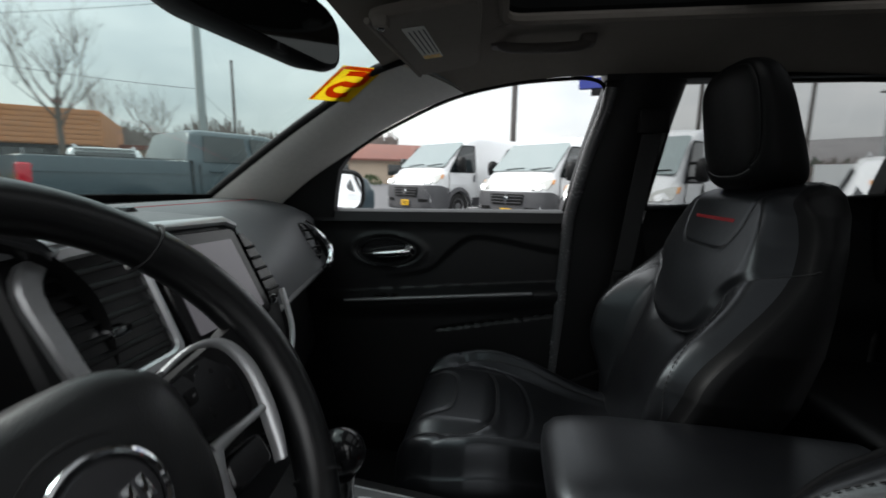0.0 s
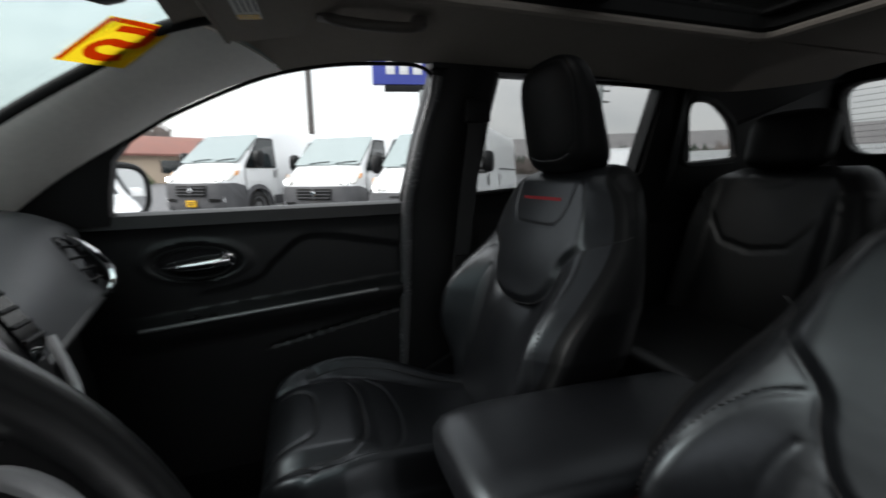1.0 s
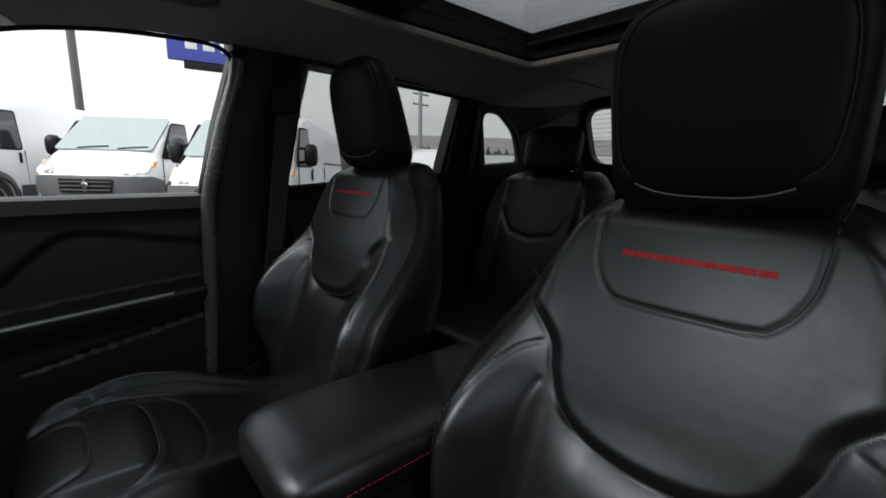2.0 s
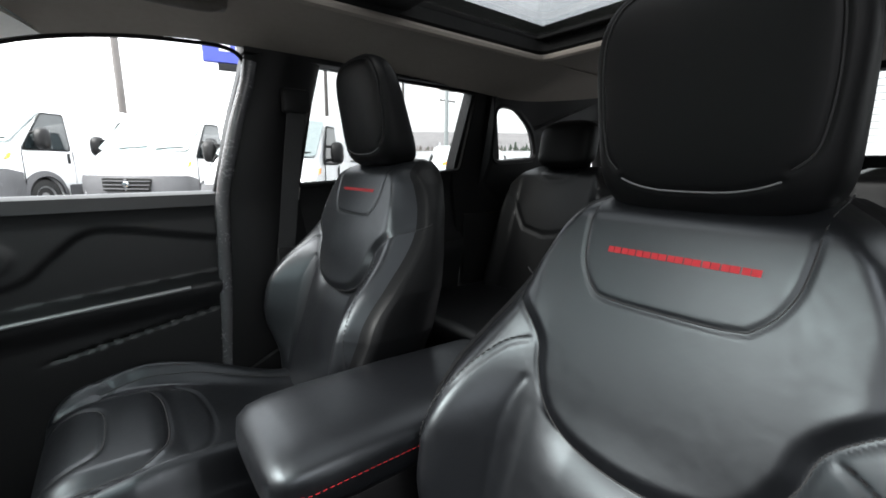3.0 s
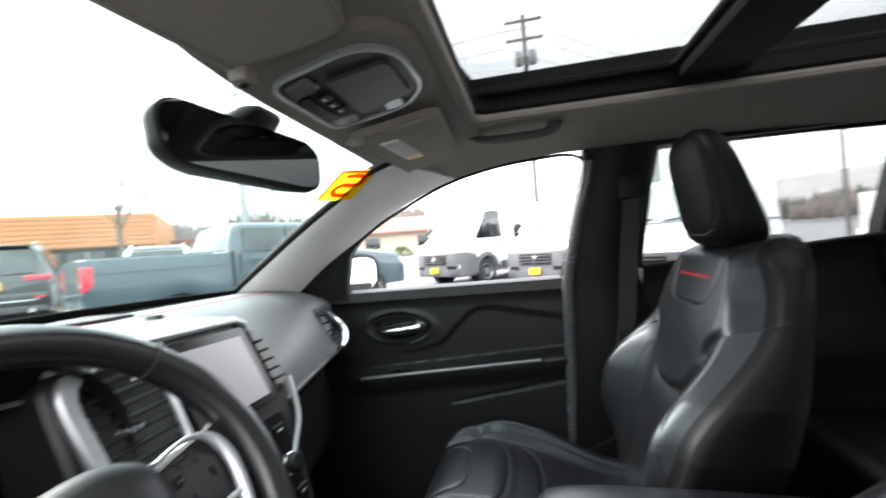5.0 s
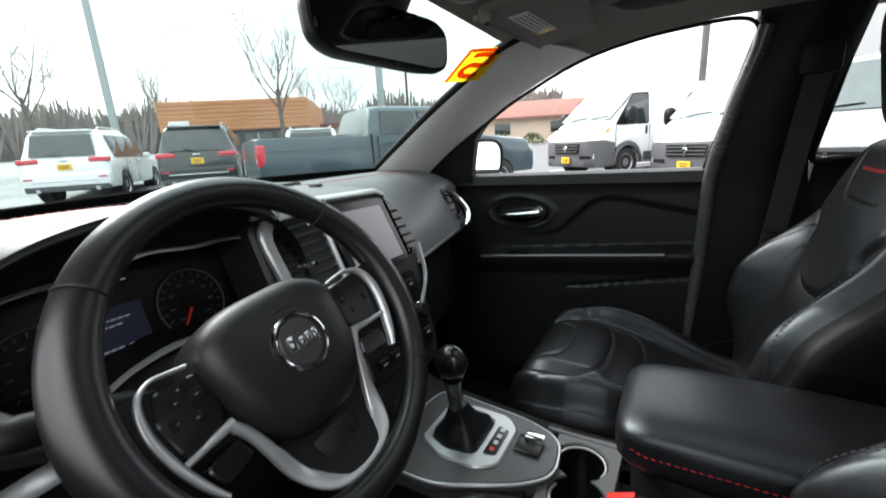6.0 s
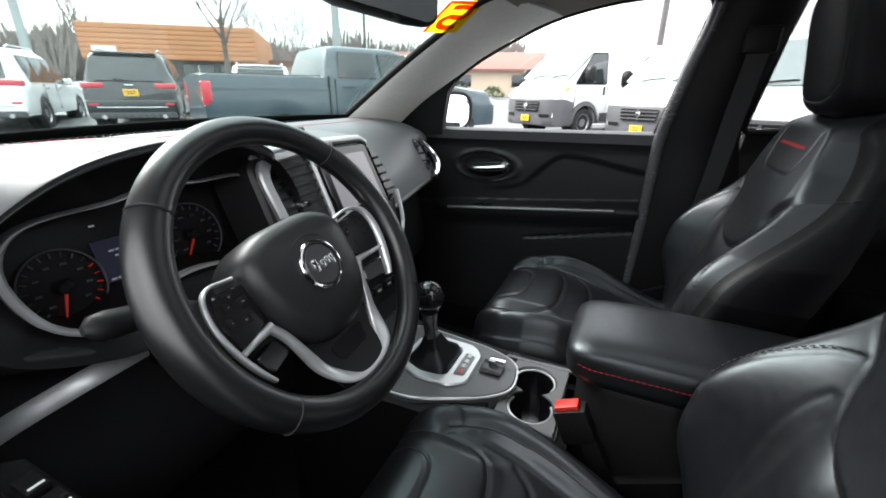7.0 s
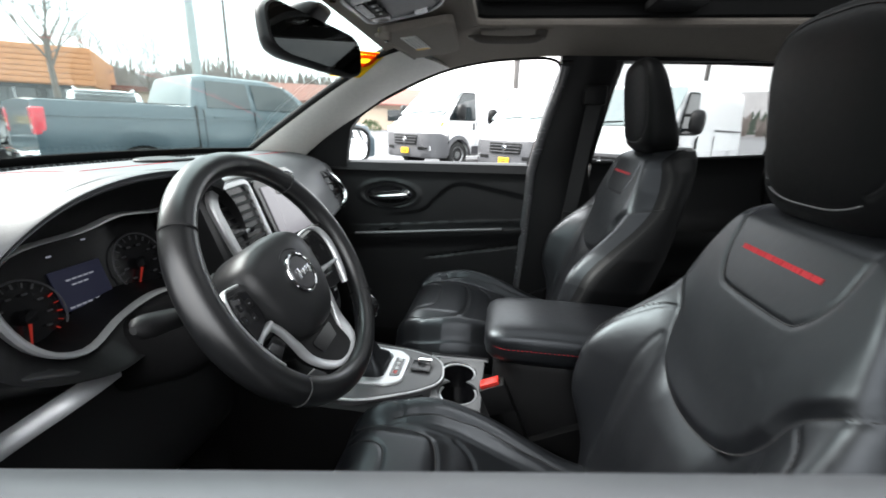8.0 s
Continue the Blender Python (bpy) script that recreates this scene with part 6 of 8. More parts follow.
def visor(x0, x1, label, marked):
    v = thing("sun_visor", label, "sun visor", "sun visors", at=((x0 + x1) / 2, 0.36, 1.572))
    h = (x1 - x0) / 2
    ol = rounded([(-h, 0.088), (h, 0.070), (h, -0.062), (-h, -0.085)], 0.028)
    z = lambda b: -0.022 - 0.16 * b
    part("panel", plate(ol, lambda a, b, c: (a, b, z(b) - c), 0.018, 0.006), LINER, v, "grey cloth visor panel")
    part("hem", tubem([(p.x * 0.985, p.y * 0.985, z(p.y) + 0.004) for p in ol], 0.0035, n=6, closed=True), LINER, v, "stitched cloth hem")
    if marked:
        tag = part("warning_label", plate(rounded([(-0.118, 0.044), (0.050, 0.036), (0.056, 0.000), (-0.112, 0.008)], 0.004), lambda a, b, c: (a, b, z(b) - 0.0012 - c), 0.001), WHITEL, v, "white paper warning label")
        part("label_stripe", plate([Vector(p) for p in ((0.030, 0.036), (0.050, 0.035), (0.055, 0.002), (0.035, 0.003))], lambda a, b, c: (a, b, z(b) - 0.0018 - c), 0.0006), YELLOW, tag, "yellow end of the label")
        for k in range(4):
            part("label_text_bar", plate([Vector(p) for p in ((-0.100, 0.0365 - 0.008 * k), (0.020, 0.0305 - 0.008 * k), (0.020, 0.0285 - 0.008 * k), (-0.100, 0.0345 - 0.008 * k))], lambda a, b, c: (a, b, z(b) - 0.0018 - c), 0.0006), TICK, tag)
    inner = -h if x0 > 0 else h
    clip = part("clip", boxm((inner - 0.011, 0.050, -0.046), (inner + 0.011, 0.074, -0.028), 0.006), LINER, v, "grey pivot clip")
    part("screw", lathe([(0.0005, 0.0), (0.006, 0.0), (0.005, 0.002), (0.0005, 0.0015)], 14, Matrix.Translation((inner, 0.062, -0.0465)) @ Matrix.Rotation(math.pi, 4, "X")), LENS, clip, "dark screw head")
    part("rod", tubem([(-h, 0.084, -0.034), (h, 0.069, -0.030)], 0.005, n=8), LINER, v)
    return v


visor(0.112, 0.452, "folded grey cloth sun visor with a white label", True)
visor(-0.50, -0.195, "folded grey cloth driver's sun visor", False)


GRABM = mat("grey_handle_plastic", (0.12, 0.108, 0.098), 0.6, bump=(300, 0.0002), spec=0.3)


def grab(sg, y):
    g = thing("grab_handle", "grey plastic grab handle folded against the roof", "grab handle", "grab handles", at=(mirrored(sg)(0.455, 0, 0)[0], y, 1.616))
    part("bar", tubem(smooth_line([(0, 0.100, 0.004), (-0.012 * sg, 0.086, -0.018), (-0.016 * sg, 0.05, -0.026), (-0.016 * sg, -0.05, -0.026), (-0.012 * sg, -0.090, -0.018), (0, -0.105, 0.004)], 4), 0.0105, n=12, flat=1.2), GRABM, g, "grey handle bar")
    for s in (-1, 1):
        part("foot", boxm((-0.022, s * 0.095 - 0.016, -0.022), (0.018, s * 0.095 + 0.016, 0.010), 0.008), GRABM, g)


grab(1, 0.16)

# price-year sticker on the windscreen, shown from behind: yellow with red shapes
stk = thing("windscreen_sticker", "yellow sticker with red print on the windscreen", "sticker", at=(0.43, 0.60, 1.53))
def stick(u, v, off):
    """u along the pillar edge, v inwards."""
    a, b = Vector((0.456, 0.605, 1.494)), Vector((0.440, 0.512, 1.562))
    c = a.lerp(b, u)
    c += Vector((-0.040, 0.085, -0.000)) * v * 0.98 + Vector((0, -0.47, -0.88)) * (off + 0.010)
    return c - Vector((0.43, 0.60, 1.53))
part("film", sheet(lambda u, v: stick(u, v, 0), 6, 6), YELLOWF, stk, "yellow film")
# its red print: a border and a bold numeral seen from behind
for line, w in (([(0.03, 0.96), (0.5, 0.965), (0.97, 0.96)], 0.045), ([(0.93, 0.06), (0.95, 0.5), (0.97, 0.96)], 0.05),
                ([(0.80, 0.22), (0.55, 0.20), (0.50, 0.40), (0.52, 0.62), (0.38, 0.76), (0.22, 0.66), (0.18, 0.42), (0.24, 0.24)], 0.075), ([(0.80, 0.22), (0.82, 0.48), (0.80, 0.74)], 0.07)):
    pts = smooth_line([Vector((a, b, 0)) for a, b in line], 6)
    def stroke(u, v):
        k = min(int(u * (len(pts) - 1)), len(pts) - 2)
        f = u * (len(pts) - 1) - k
        p, d = pts[k].lerp(pts[k + 1], f), (pts[k + 1] - pts[k]).normalized()
        return stick(min(1, max(0, p.x - d.y * w * (2 * v - 1))), min(1, max(0, p.y + d.x * w * (2 * v - 1))), 0.0012)
    part("print_mark", sheet(stroke, 24, 2), REDF, stk, "red print")


def belt(sg):
    S = mirrored(sg)
    b = thing("seat_belt", "grey seat belt hanging beside the centre pillar", "seat belt", "seat belts", at=S(0.64, -0.12, 1.0))
    O = Vector(S(0.64, -0.12, 1.0))
    def rib(pts, wdt):
        bm = bmesh.new()
        loft(bm, [[Vector(S(x, y - wdt, z)) - O, Vector(S(x, y + wdt, z)) - O, Vector(S(x + 0.0016, y + wdt, z)) - O, Vector(S(x + 0.0016, y - wdt, z)) - O] for x, y, z in pts])
        return bm
    part("webbing", rib(smooth_line([(0.612, -0.135, 1.44), (0.622, -0.12, 1.30), (0.640, -0.105, 1.12), (0.655, -0.09, 0.95), (0.66, -0.09, 0.60)], 5), 0.023), BELT, b, "grey woven webbing")
    part("guide", boxm(tuple(Vector(sorted((S(0.600, -0.17, 1.43), S(0.630, -0.17, 1.43)))[0]) - O), tuple(Vector(sorted((S(0.600, -0.10, 1.49), S(0.630, -0.10, 1.49)))[1]) - O), 0.008), PLASTIC, b, "black belt guide")
    part("tongue", boxm(tuple(Vector(sorted((S(0.632, -0.12, 1.02), S(0.650, -0.12, 1.02)))[0]) - O), tuple(Vector(sorted((S(0.632, -0.075, 1.07), S(0.650, -0.075, 1.07)))[1]) - O), 0.005), PLASTIC, b, "belt tongue")
    return b


belt(1)
belt(-1)


# ---- the car lot outside ----
SLOPE_X, SLOPE_Y = 0.0205, 0.0305
gz0 = lambda x, y: SLOPE_X * x + SLOPE_Y * y - 0.11 * ease(y, 3.2, 6.0)


def ground_h(u, v):
    a, b = (2 * u - 1), (2 * v - 1)
    x, y = 320 * a * abs(a) ** 0.6, 320 * b * abs(b) ** 0.6
    far = ease(math.hypot(x, y), 45, 120)
    return (x, y, gz0(x, y) * (1 - far) + 1.4 * far + 0.02 * noise.noise(Vector((x * 0.15, y * 0.15, 0))))


solid("ground", sheet(ground_h, 90, 90), ASPHALT, "wet grey asphalt of the car lot", "ground", "structure")


def on_ground(x, y):
    return (x, y, gz0(x, y))


def wheel_parts(parent, x, y, r, w, sg):
    m = Matrix.Translation((x, y, r)) @ Matrix.Rotation(radians(-90 * sg), 4, "X")
    hub = part("wheel", lathe([(r * 0.62, -w / 2), (r * 0.97, -w / 2), (r, -w / 4), (r, w / 4), (r * 0.97, w / 2), (r * 0.66, w / 2), (r * 0.62, w / 3)], 36, m), TYRE, parent, "black tyre on an alloy rim")
    part("rim", lathe([(0.02, -w * 0.3), (r * 0.63, -w * 0.3), (r * 0.64, w * 0.42), (r * 0.58, w * 0.42), (r * 0.52, w * 0.25), (r * 0.2, w * 0.36), (0.02, w * 0.38)], 36, m), STEEL, hub, "grey alloy rim")
    for k in range(8):
        a = 2 * math.pi * k / 8
        part("slot", lathe([(0.004, w * 0.33), (r * 0.085, w * 0.33), (r * 0.085, w * 0.36), (0.004, w * 0.36)], 10, m @ Matrix.Translation((0.40 * r * math.cos(a), 0.40 * r * math.sin(a), 0.0))), TYRE, hub)


def arch_profile(x0, x1, axles, r, zl, n=90):
    """The lower edge of a body side, cut round the wheels."""
    pts = []
    for k in range(n + 1):
        x = x0 + (x1 - x0) * k / n
        z = zl
        for ax in axles:
            d = abs(x - ax)
            if d < r:
                z = max(z, math.sqrt(r * r - d * d) + r * 0.86)
        pts.append((x, z))
    return pts


def body_shell(sections, low, n=90):
    """A car body, x forward: sections of (x, half width at the belt, belt z, roof half width, roof z); low: lower edge points."""
    bm, rings = bmesh.new(), []
    def at(x):
        for a, b in zip(sections, sections[1:]):
            if x <= b[0]:
                w = (x - a[0]) / (b[0] - a[0])
                w = w * w * (3 - 2 * w) * 0.5 + w * 0.5
                return [p + (q - p) * w for p, q in zip(a, b)]
        return list(sections[-1])
    for x, zl in low:
        _, hb, zb, hr, zr = at(x)
        half = [(hb * 0.97, zl), (hb, zl + (zb - zl) * 0.25), (hb * 1.005, zl + (zb - zl) * 0.6), (hb * 0.985, zb), (hr + (hb * 0.985 - hr) * 0.45, zb + (zr - zb) * 0.5), (hr, zr - 0.06 * min(1, (zr - zb) / 0.3)), (hr * 0.80, zr - 0.004), (hr * 0.4, zr + 0.012)]
        half = [(p.y, p.z) for p in smooth_line([Vector((0, a, b)) for a, b in half], 3)]
        rings.append([Vector((x, y, z)) for y, z in half] + [Vector((x, -y, z)) for y, z in half[::-1]])
    loft(bm, rings)
    return bm


def quad(pts, thick=0.012, away=(0, 1, 0), nu=8, nv=6):
    """A slab over four corners, bowed slightly outward."""
    a, b, c, d = (Vector(p) for p in pts)
    n = (b - a).cross(d - a).normalized()
    if n.dot(Vector(away)) < 0:
        n = -n
    return sheet(lambda u, v: a.lerp(b, u).lerp(d.lerp(c, u), v) + n * (0.010 + 0.014 * math.sin(math.pi * u) * math.sin(math.pi * v)), nu, nv, thick, -n)


def glazed(pts, r, thick=0.012, away=(0, 1, 0), lift=0.012):
    """A pane over four corners with rounded corners."""
    a, b, c, d = (Vector(p) for p in pts)
    n = (b - a).cross(d - a).normalized()
    if n.dot(Vector(away)) < 0:
        n = -n
    return plate(rounded([(0, 0), (1, 0), (1, 1), (0, 1)], r, 6), lambda u, v, k: a.lerp(b, u).lerp(d.lerp(c, u), v) + n * (lift + k), thick)


def plate_thing(parent, x, z, sg=1, y=0.0, w=0.15):
    """A yellow dealer plate with bars for its print."""
    p = part("plate", boxm((x - 0.008, y - w, z - 0.075), (x + 0.008, y + w, z + 0.075), 0.004), YELLOW, parent, "yellow dealer plate")
    for dz, l in ((0.025, 0.7), (-0.02, 0.5)):
        part("print_bar", boxm((x + sg * 0.008 - 0.002, y - w * l, z + dz - 0.012), (x + sg * 0.008 + 0.002, y + w * l, z + dz + 0.012)), mat("dark_print", (0.10, 0.06, 0.01), 0.6) if "dark_print" not in bpy.data.materials else bpy.data.materials["dark_print"], p)


def van(x, y, turn, high, label, group="parked vans"):
    """Front axle at the thing's origin, nose towards +x."""
    v = thing("van", label, "van", group, at=on_ground(x, y), turn=turn)
    H = 2.26 if high else 2.24
    sec = [(-4.45, 1.00, 1.30, 0.90, H), (-1.0, 1.02, 1.28, 0.92, H), (-0.62, 1.02, 1.28, 0.90, H - 0.07), (-0.36, 1.02, 1.26, 0.88, 2.03), (0.10, 1.02, 1.22, 0.87, 1.67), (0.48, 0.98, 1.16, 0.86, 1.35), (0.64, 0.97, 1.08, 0.82, 1.22), (0.82, 0.93, 0.96, 0.76, 1.08), (0.93, 0.86, 0.80, 0.70, 0.92)]
    part("body", body_shell(sec, arch_profile(-4.45, 0.93, (0.0, -3.45), 0.42, 0.30), 0), WHITEP, v, "white painted van body", 60)
    # grey bumper that wraps round to the wheel arches
    plan = smooth_line([Vector((x, y, 0)) for x, y in ((0.43, -1.035), (0.62, -1.045), (0.82, -1.00), (0.95, -0.82), (1.01, -0.50), (1.03, 0.0), (1.01, 0.50), (0.95, 0.82), (0.82, 1.00), (0.62, 1.045), (0.43, 1.035))], 6)
    bm = bmesh.new()
    loft(bm, [[Vector((p.x - d * max(0.2, 1 - abs(p.y)), p.y * (1 - 0.5 * d), z - drop * ease(0.75 - p.x, 0, 0.35))) for p in plan]
              for z, d, drop in ((0.26, 0.14, 0), (0.29, 0.03, 0), (0.44, 0.0, 0), (0.50, 0.02, 0), (0.62, 0.0, 0), (0.80, 0.012, 0.02), (0.895, 0.05, 0.06), (0.905, 0.13, 0.06))], closed=False)
    part("bumper", bm, BUMPER, v, "grey plastic front bumper", 50)
    for sg in (-1, 1):
        arc = [radians(-4 + 188 * k / 30) for k in range(31)]
        band = lambda u, w: (Vector((0, sg * (1.045 - 0.03 * w), 0.36)) + (0.395 + 0.105 * w) * Vector((math.cos(arc[round(u * 30)]), 0, math.sin(arc[round(u * 30)]))))
        part("wheel_arch", sheet(band, 30, 3, 0.05, (0, -sg, 0)), BUMPER, v, "grey plastic wheel arch", 60)
        part("wheel_well", lathe([(0.01, -0.2), (0.40, -0.2), (0.40, 0.05), (0.01, 0.05)], 28, Matrix.Translation((0, sg * 0.86, 0.36)) @ Matrix.Rotation(radians(-90 * sg), 4, "X")), RUBBER, v, "dark wheel well")
        part("side_moulding", glazed([(-0.52, sg * 1.02, 0.36), (-2.95, sg * 1.02, 0.36), (-2.95, sg * 1.025, 0.58), (-0.52, sg * 1.025, 0.58)], 0.06, 0.03, (0, sg, 0), 0.025), BUMPER, v, "grey side moulding")
        # door window in its black frame, mirror, handle, seams
        win = [(0.34, sg * 1.000, 1.27), (-0.64, sg * 1.008, 1.27), (-0.64, sg * 0.945, 1.95), (-0.20, sg * 0.912, 1.94)]
        frame_ = part("window_frame", glazed([(0.40, sg * 1.000, 1.24), (-0.68, sg * 1.008, 1.24), (-0.68, sg * 0.940, 1.985), (-0.21, sg * 0.906, 1.975)], 0.10, 0.02, (0, sg, 0.2), 0.006), RUBBER, v, "black window frame")
        part("side_window", glazed(win, 0.10, 0.02, (0, sg, 0.2), 0.012), CARGLASS, frame_, "dark cab side window")
        shell = bmesh.new()
        loft(shell, [[Vector((0.10 + dx, sg * (1.17 + 0.115 * k * math.copysign(abs(math.cos(a)) ** 0.6, math.cos(a))), 1.46 + 0.20 * k * math.copysign(abs(math.sin(a)) ** 0.7, math.sin(a)))) for a in [2 * math.pi * q / 24 for q in range(24)]] for dx, k in ((-0.06, 0.93), (-0.05, 1.0), (0.02, 1.0), (0.07, 0.85), (0.10, 0.45), (0.105, 0.1))])
        mr = part("mirror", shell, PLASTIC, v, "tall black door mirror", 60)
        part("mirror_glass", boxm((0.032, min(sg * 1.08, sg * 1.26), 1.30), (0.038, max(sg * 1.08, sg * 1.26), 1.61), 0.003), MIRROR, mr, "silvered mirror glass")
        for zz in (1.31, 1.55):
            part("mirror_arm", boxm((0.06, min(sg * 0.97, sg * 1.1), zz), (0.12, max(sg * 0.97, sg * 1.1), zz + 0.05), 0.012), PLASTIC, mr)
        part("door_handle", boxm((-0.60, min(sg * 1.02, sg * 1.05), 1.00), (-0.555, max(sg * 1.02, sg * 1.05), 1.20), 0.012), PLASTIC, v, "black door handle")
        for xs in (-0.70, 0.40, -1.85):
            part("door_seam", boxm((xs - 0.004, min(sg * 1.012, sg * 1.028), 0.60), (xs + 0.004, max(sg * 1.012, sg * 1.028), 1.24)), RUBBER, v)
        part("swage", boxm((-4.3, min(sg * 1.01, sg * 1.028), 0.93), (0.36, max(sg * 1.01, sg * 1.028), 0.955), 0.006), WHITEP, v)
        part("slide_rail", boxm((-4.2, min(sg * 1.0, sg * 1.026), 1.33), (-1.9, max(sg * 1.0, sg * 1.026), 1.365), 0.008), BUMPER, v, "grey sliding door rail")
        hl = glazed([(0.945, sg * 0.58, 0.93), (0.80, sg * 0.955, 0.95), (0.56, sg * 0.968, 1.20), (0.80, sg * 0.66, 1.09)], 0.22, 0.03, (1, sg, 0.4), 0.022)
        lamp = part("head_lamp", hl, HEADLAMP, v, "clear head lamp")
        part("reflector", lathe([(0.004, 0.0), (0.055, 0.0), (0.065, 0.012), (0.004, 0.014)], 20, Matrix.Translation((0.915, sg * 0.78, 1.00)) @ Matrix.Rotation(radians(62), 4, "Y")), CHROME, lamp, "bright lamp reflector")
        part("indicator", glazed([(0.69, sg * 0.965, 1.06), (0.60, sg * 0.972, 1.09), (0.55, sg * 0.972, 1.185), (0.63, sg * 0.955, 1.17)], 0.2, 0.02, (0, sg, 0.3), 0.026), AMBER, lamp, "amber indicator")
        part("fog_slot", glazed([(1.015, sg * 0.50, 0.47), (0.955, sg * 0.80, 0.48), (0.96, sg * 0.80, 0.545), (1.02, sg * 0.50, 0.555)], 0.2, 0.02, (1, 0, 0), 0.016), RUBBER, v)
        for ax in (0.0, -3.45):
            wheel_parts(v, ax, sg * 0.90, 0.345, 0.22, sg)
        part("wiper", tubem([(0.475, sg * 0.36 - 0.1, 1.415), (0.445, sg * 0.36 + 0.16, 1.445), (0.415, sg * 0.36 + 0.42, 1.46)], 0.011, n=6), RUBBER, v, "black wiper")
    grille = part("grille", glazed([(1.03, -0.43, 0.60), (1.03, 0.43, 0.60), (0.995, 0.47, 0.845), (0.995, -0.47, 0.845)], 0.08, 0.04, (1, 0, 0), 0.018), RUBBER, v, "black grille")
    for k in range(3):
        part("grille_bar", boxm((1.045 - 0.010 * k, -0.42 - 0.012 * k, 0.640 + 0.072 * k), (1.066 - 0.010 * k, 0.42 + 0.012 * k, 0.660 + 0.072 * k), 0.006), BUMPER, grille, "grey grille bar")
    part("grille_post", boxm((1.040, -0.02, 0.61), (1.066, 0.02, 0.84), 0.008), BUMPER, grille, "grey grille post")
    part("badge", lathe([(0.002, 0), (0.060, 0), (0.050, 0.02), (0.002, 0.025)], 20, Matrix.Translation((1.060, 0, 0.735)) @ Matrix.Rotation(radians(90), 4, "Y")), CHROME, grille)
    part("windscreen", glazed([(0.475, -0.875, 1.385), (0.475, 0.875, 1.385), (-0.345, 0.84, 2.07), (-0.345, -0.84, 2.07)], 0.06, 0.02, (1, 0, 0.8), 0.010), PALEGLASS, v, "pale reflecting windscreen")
    plate_thing(v, 1.048, 0.44, 1)
    return v


h0 = Vector((11.34, 2.15))
step = Vector((-1.10, -2.66))
fwd = Vector((-0.80, 0.60))
hd = math.degrees(math.atan2(fwd.y, fwd.x))
for vx, vy, high, words in ((11.34, 2.15, True, "white cargo van with grey bumper and yellow plate"), (10.24, -0.51, True, "white cargo van with grey bumper and yellow plate"),
                            (7.73, -2.16, False, "white cargo van seen past the seats")):
    van(vx, vy, hd, high, words)


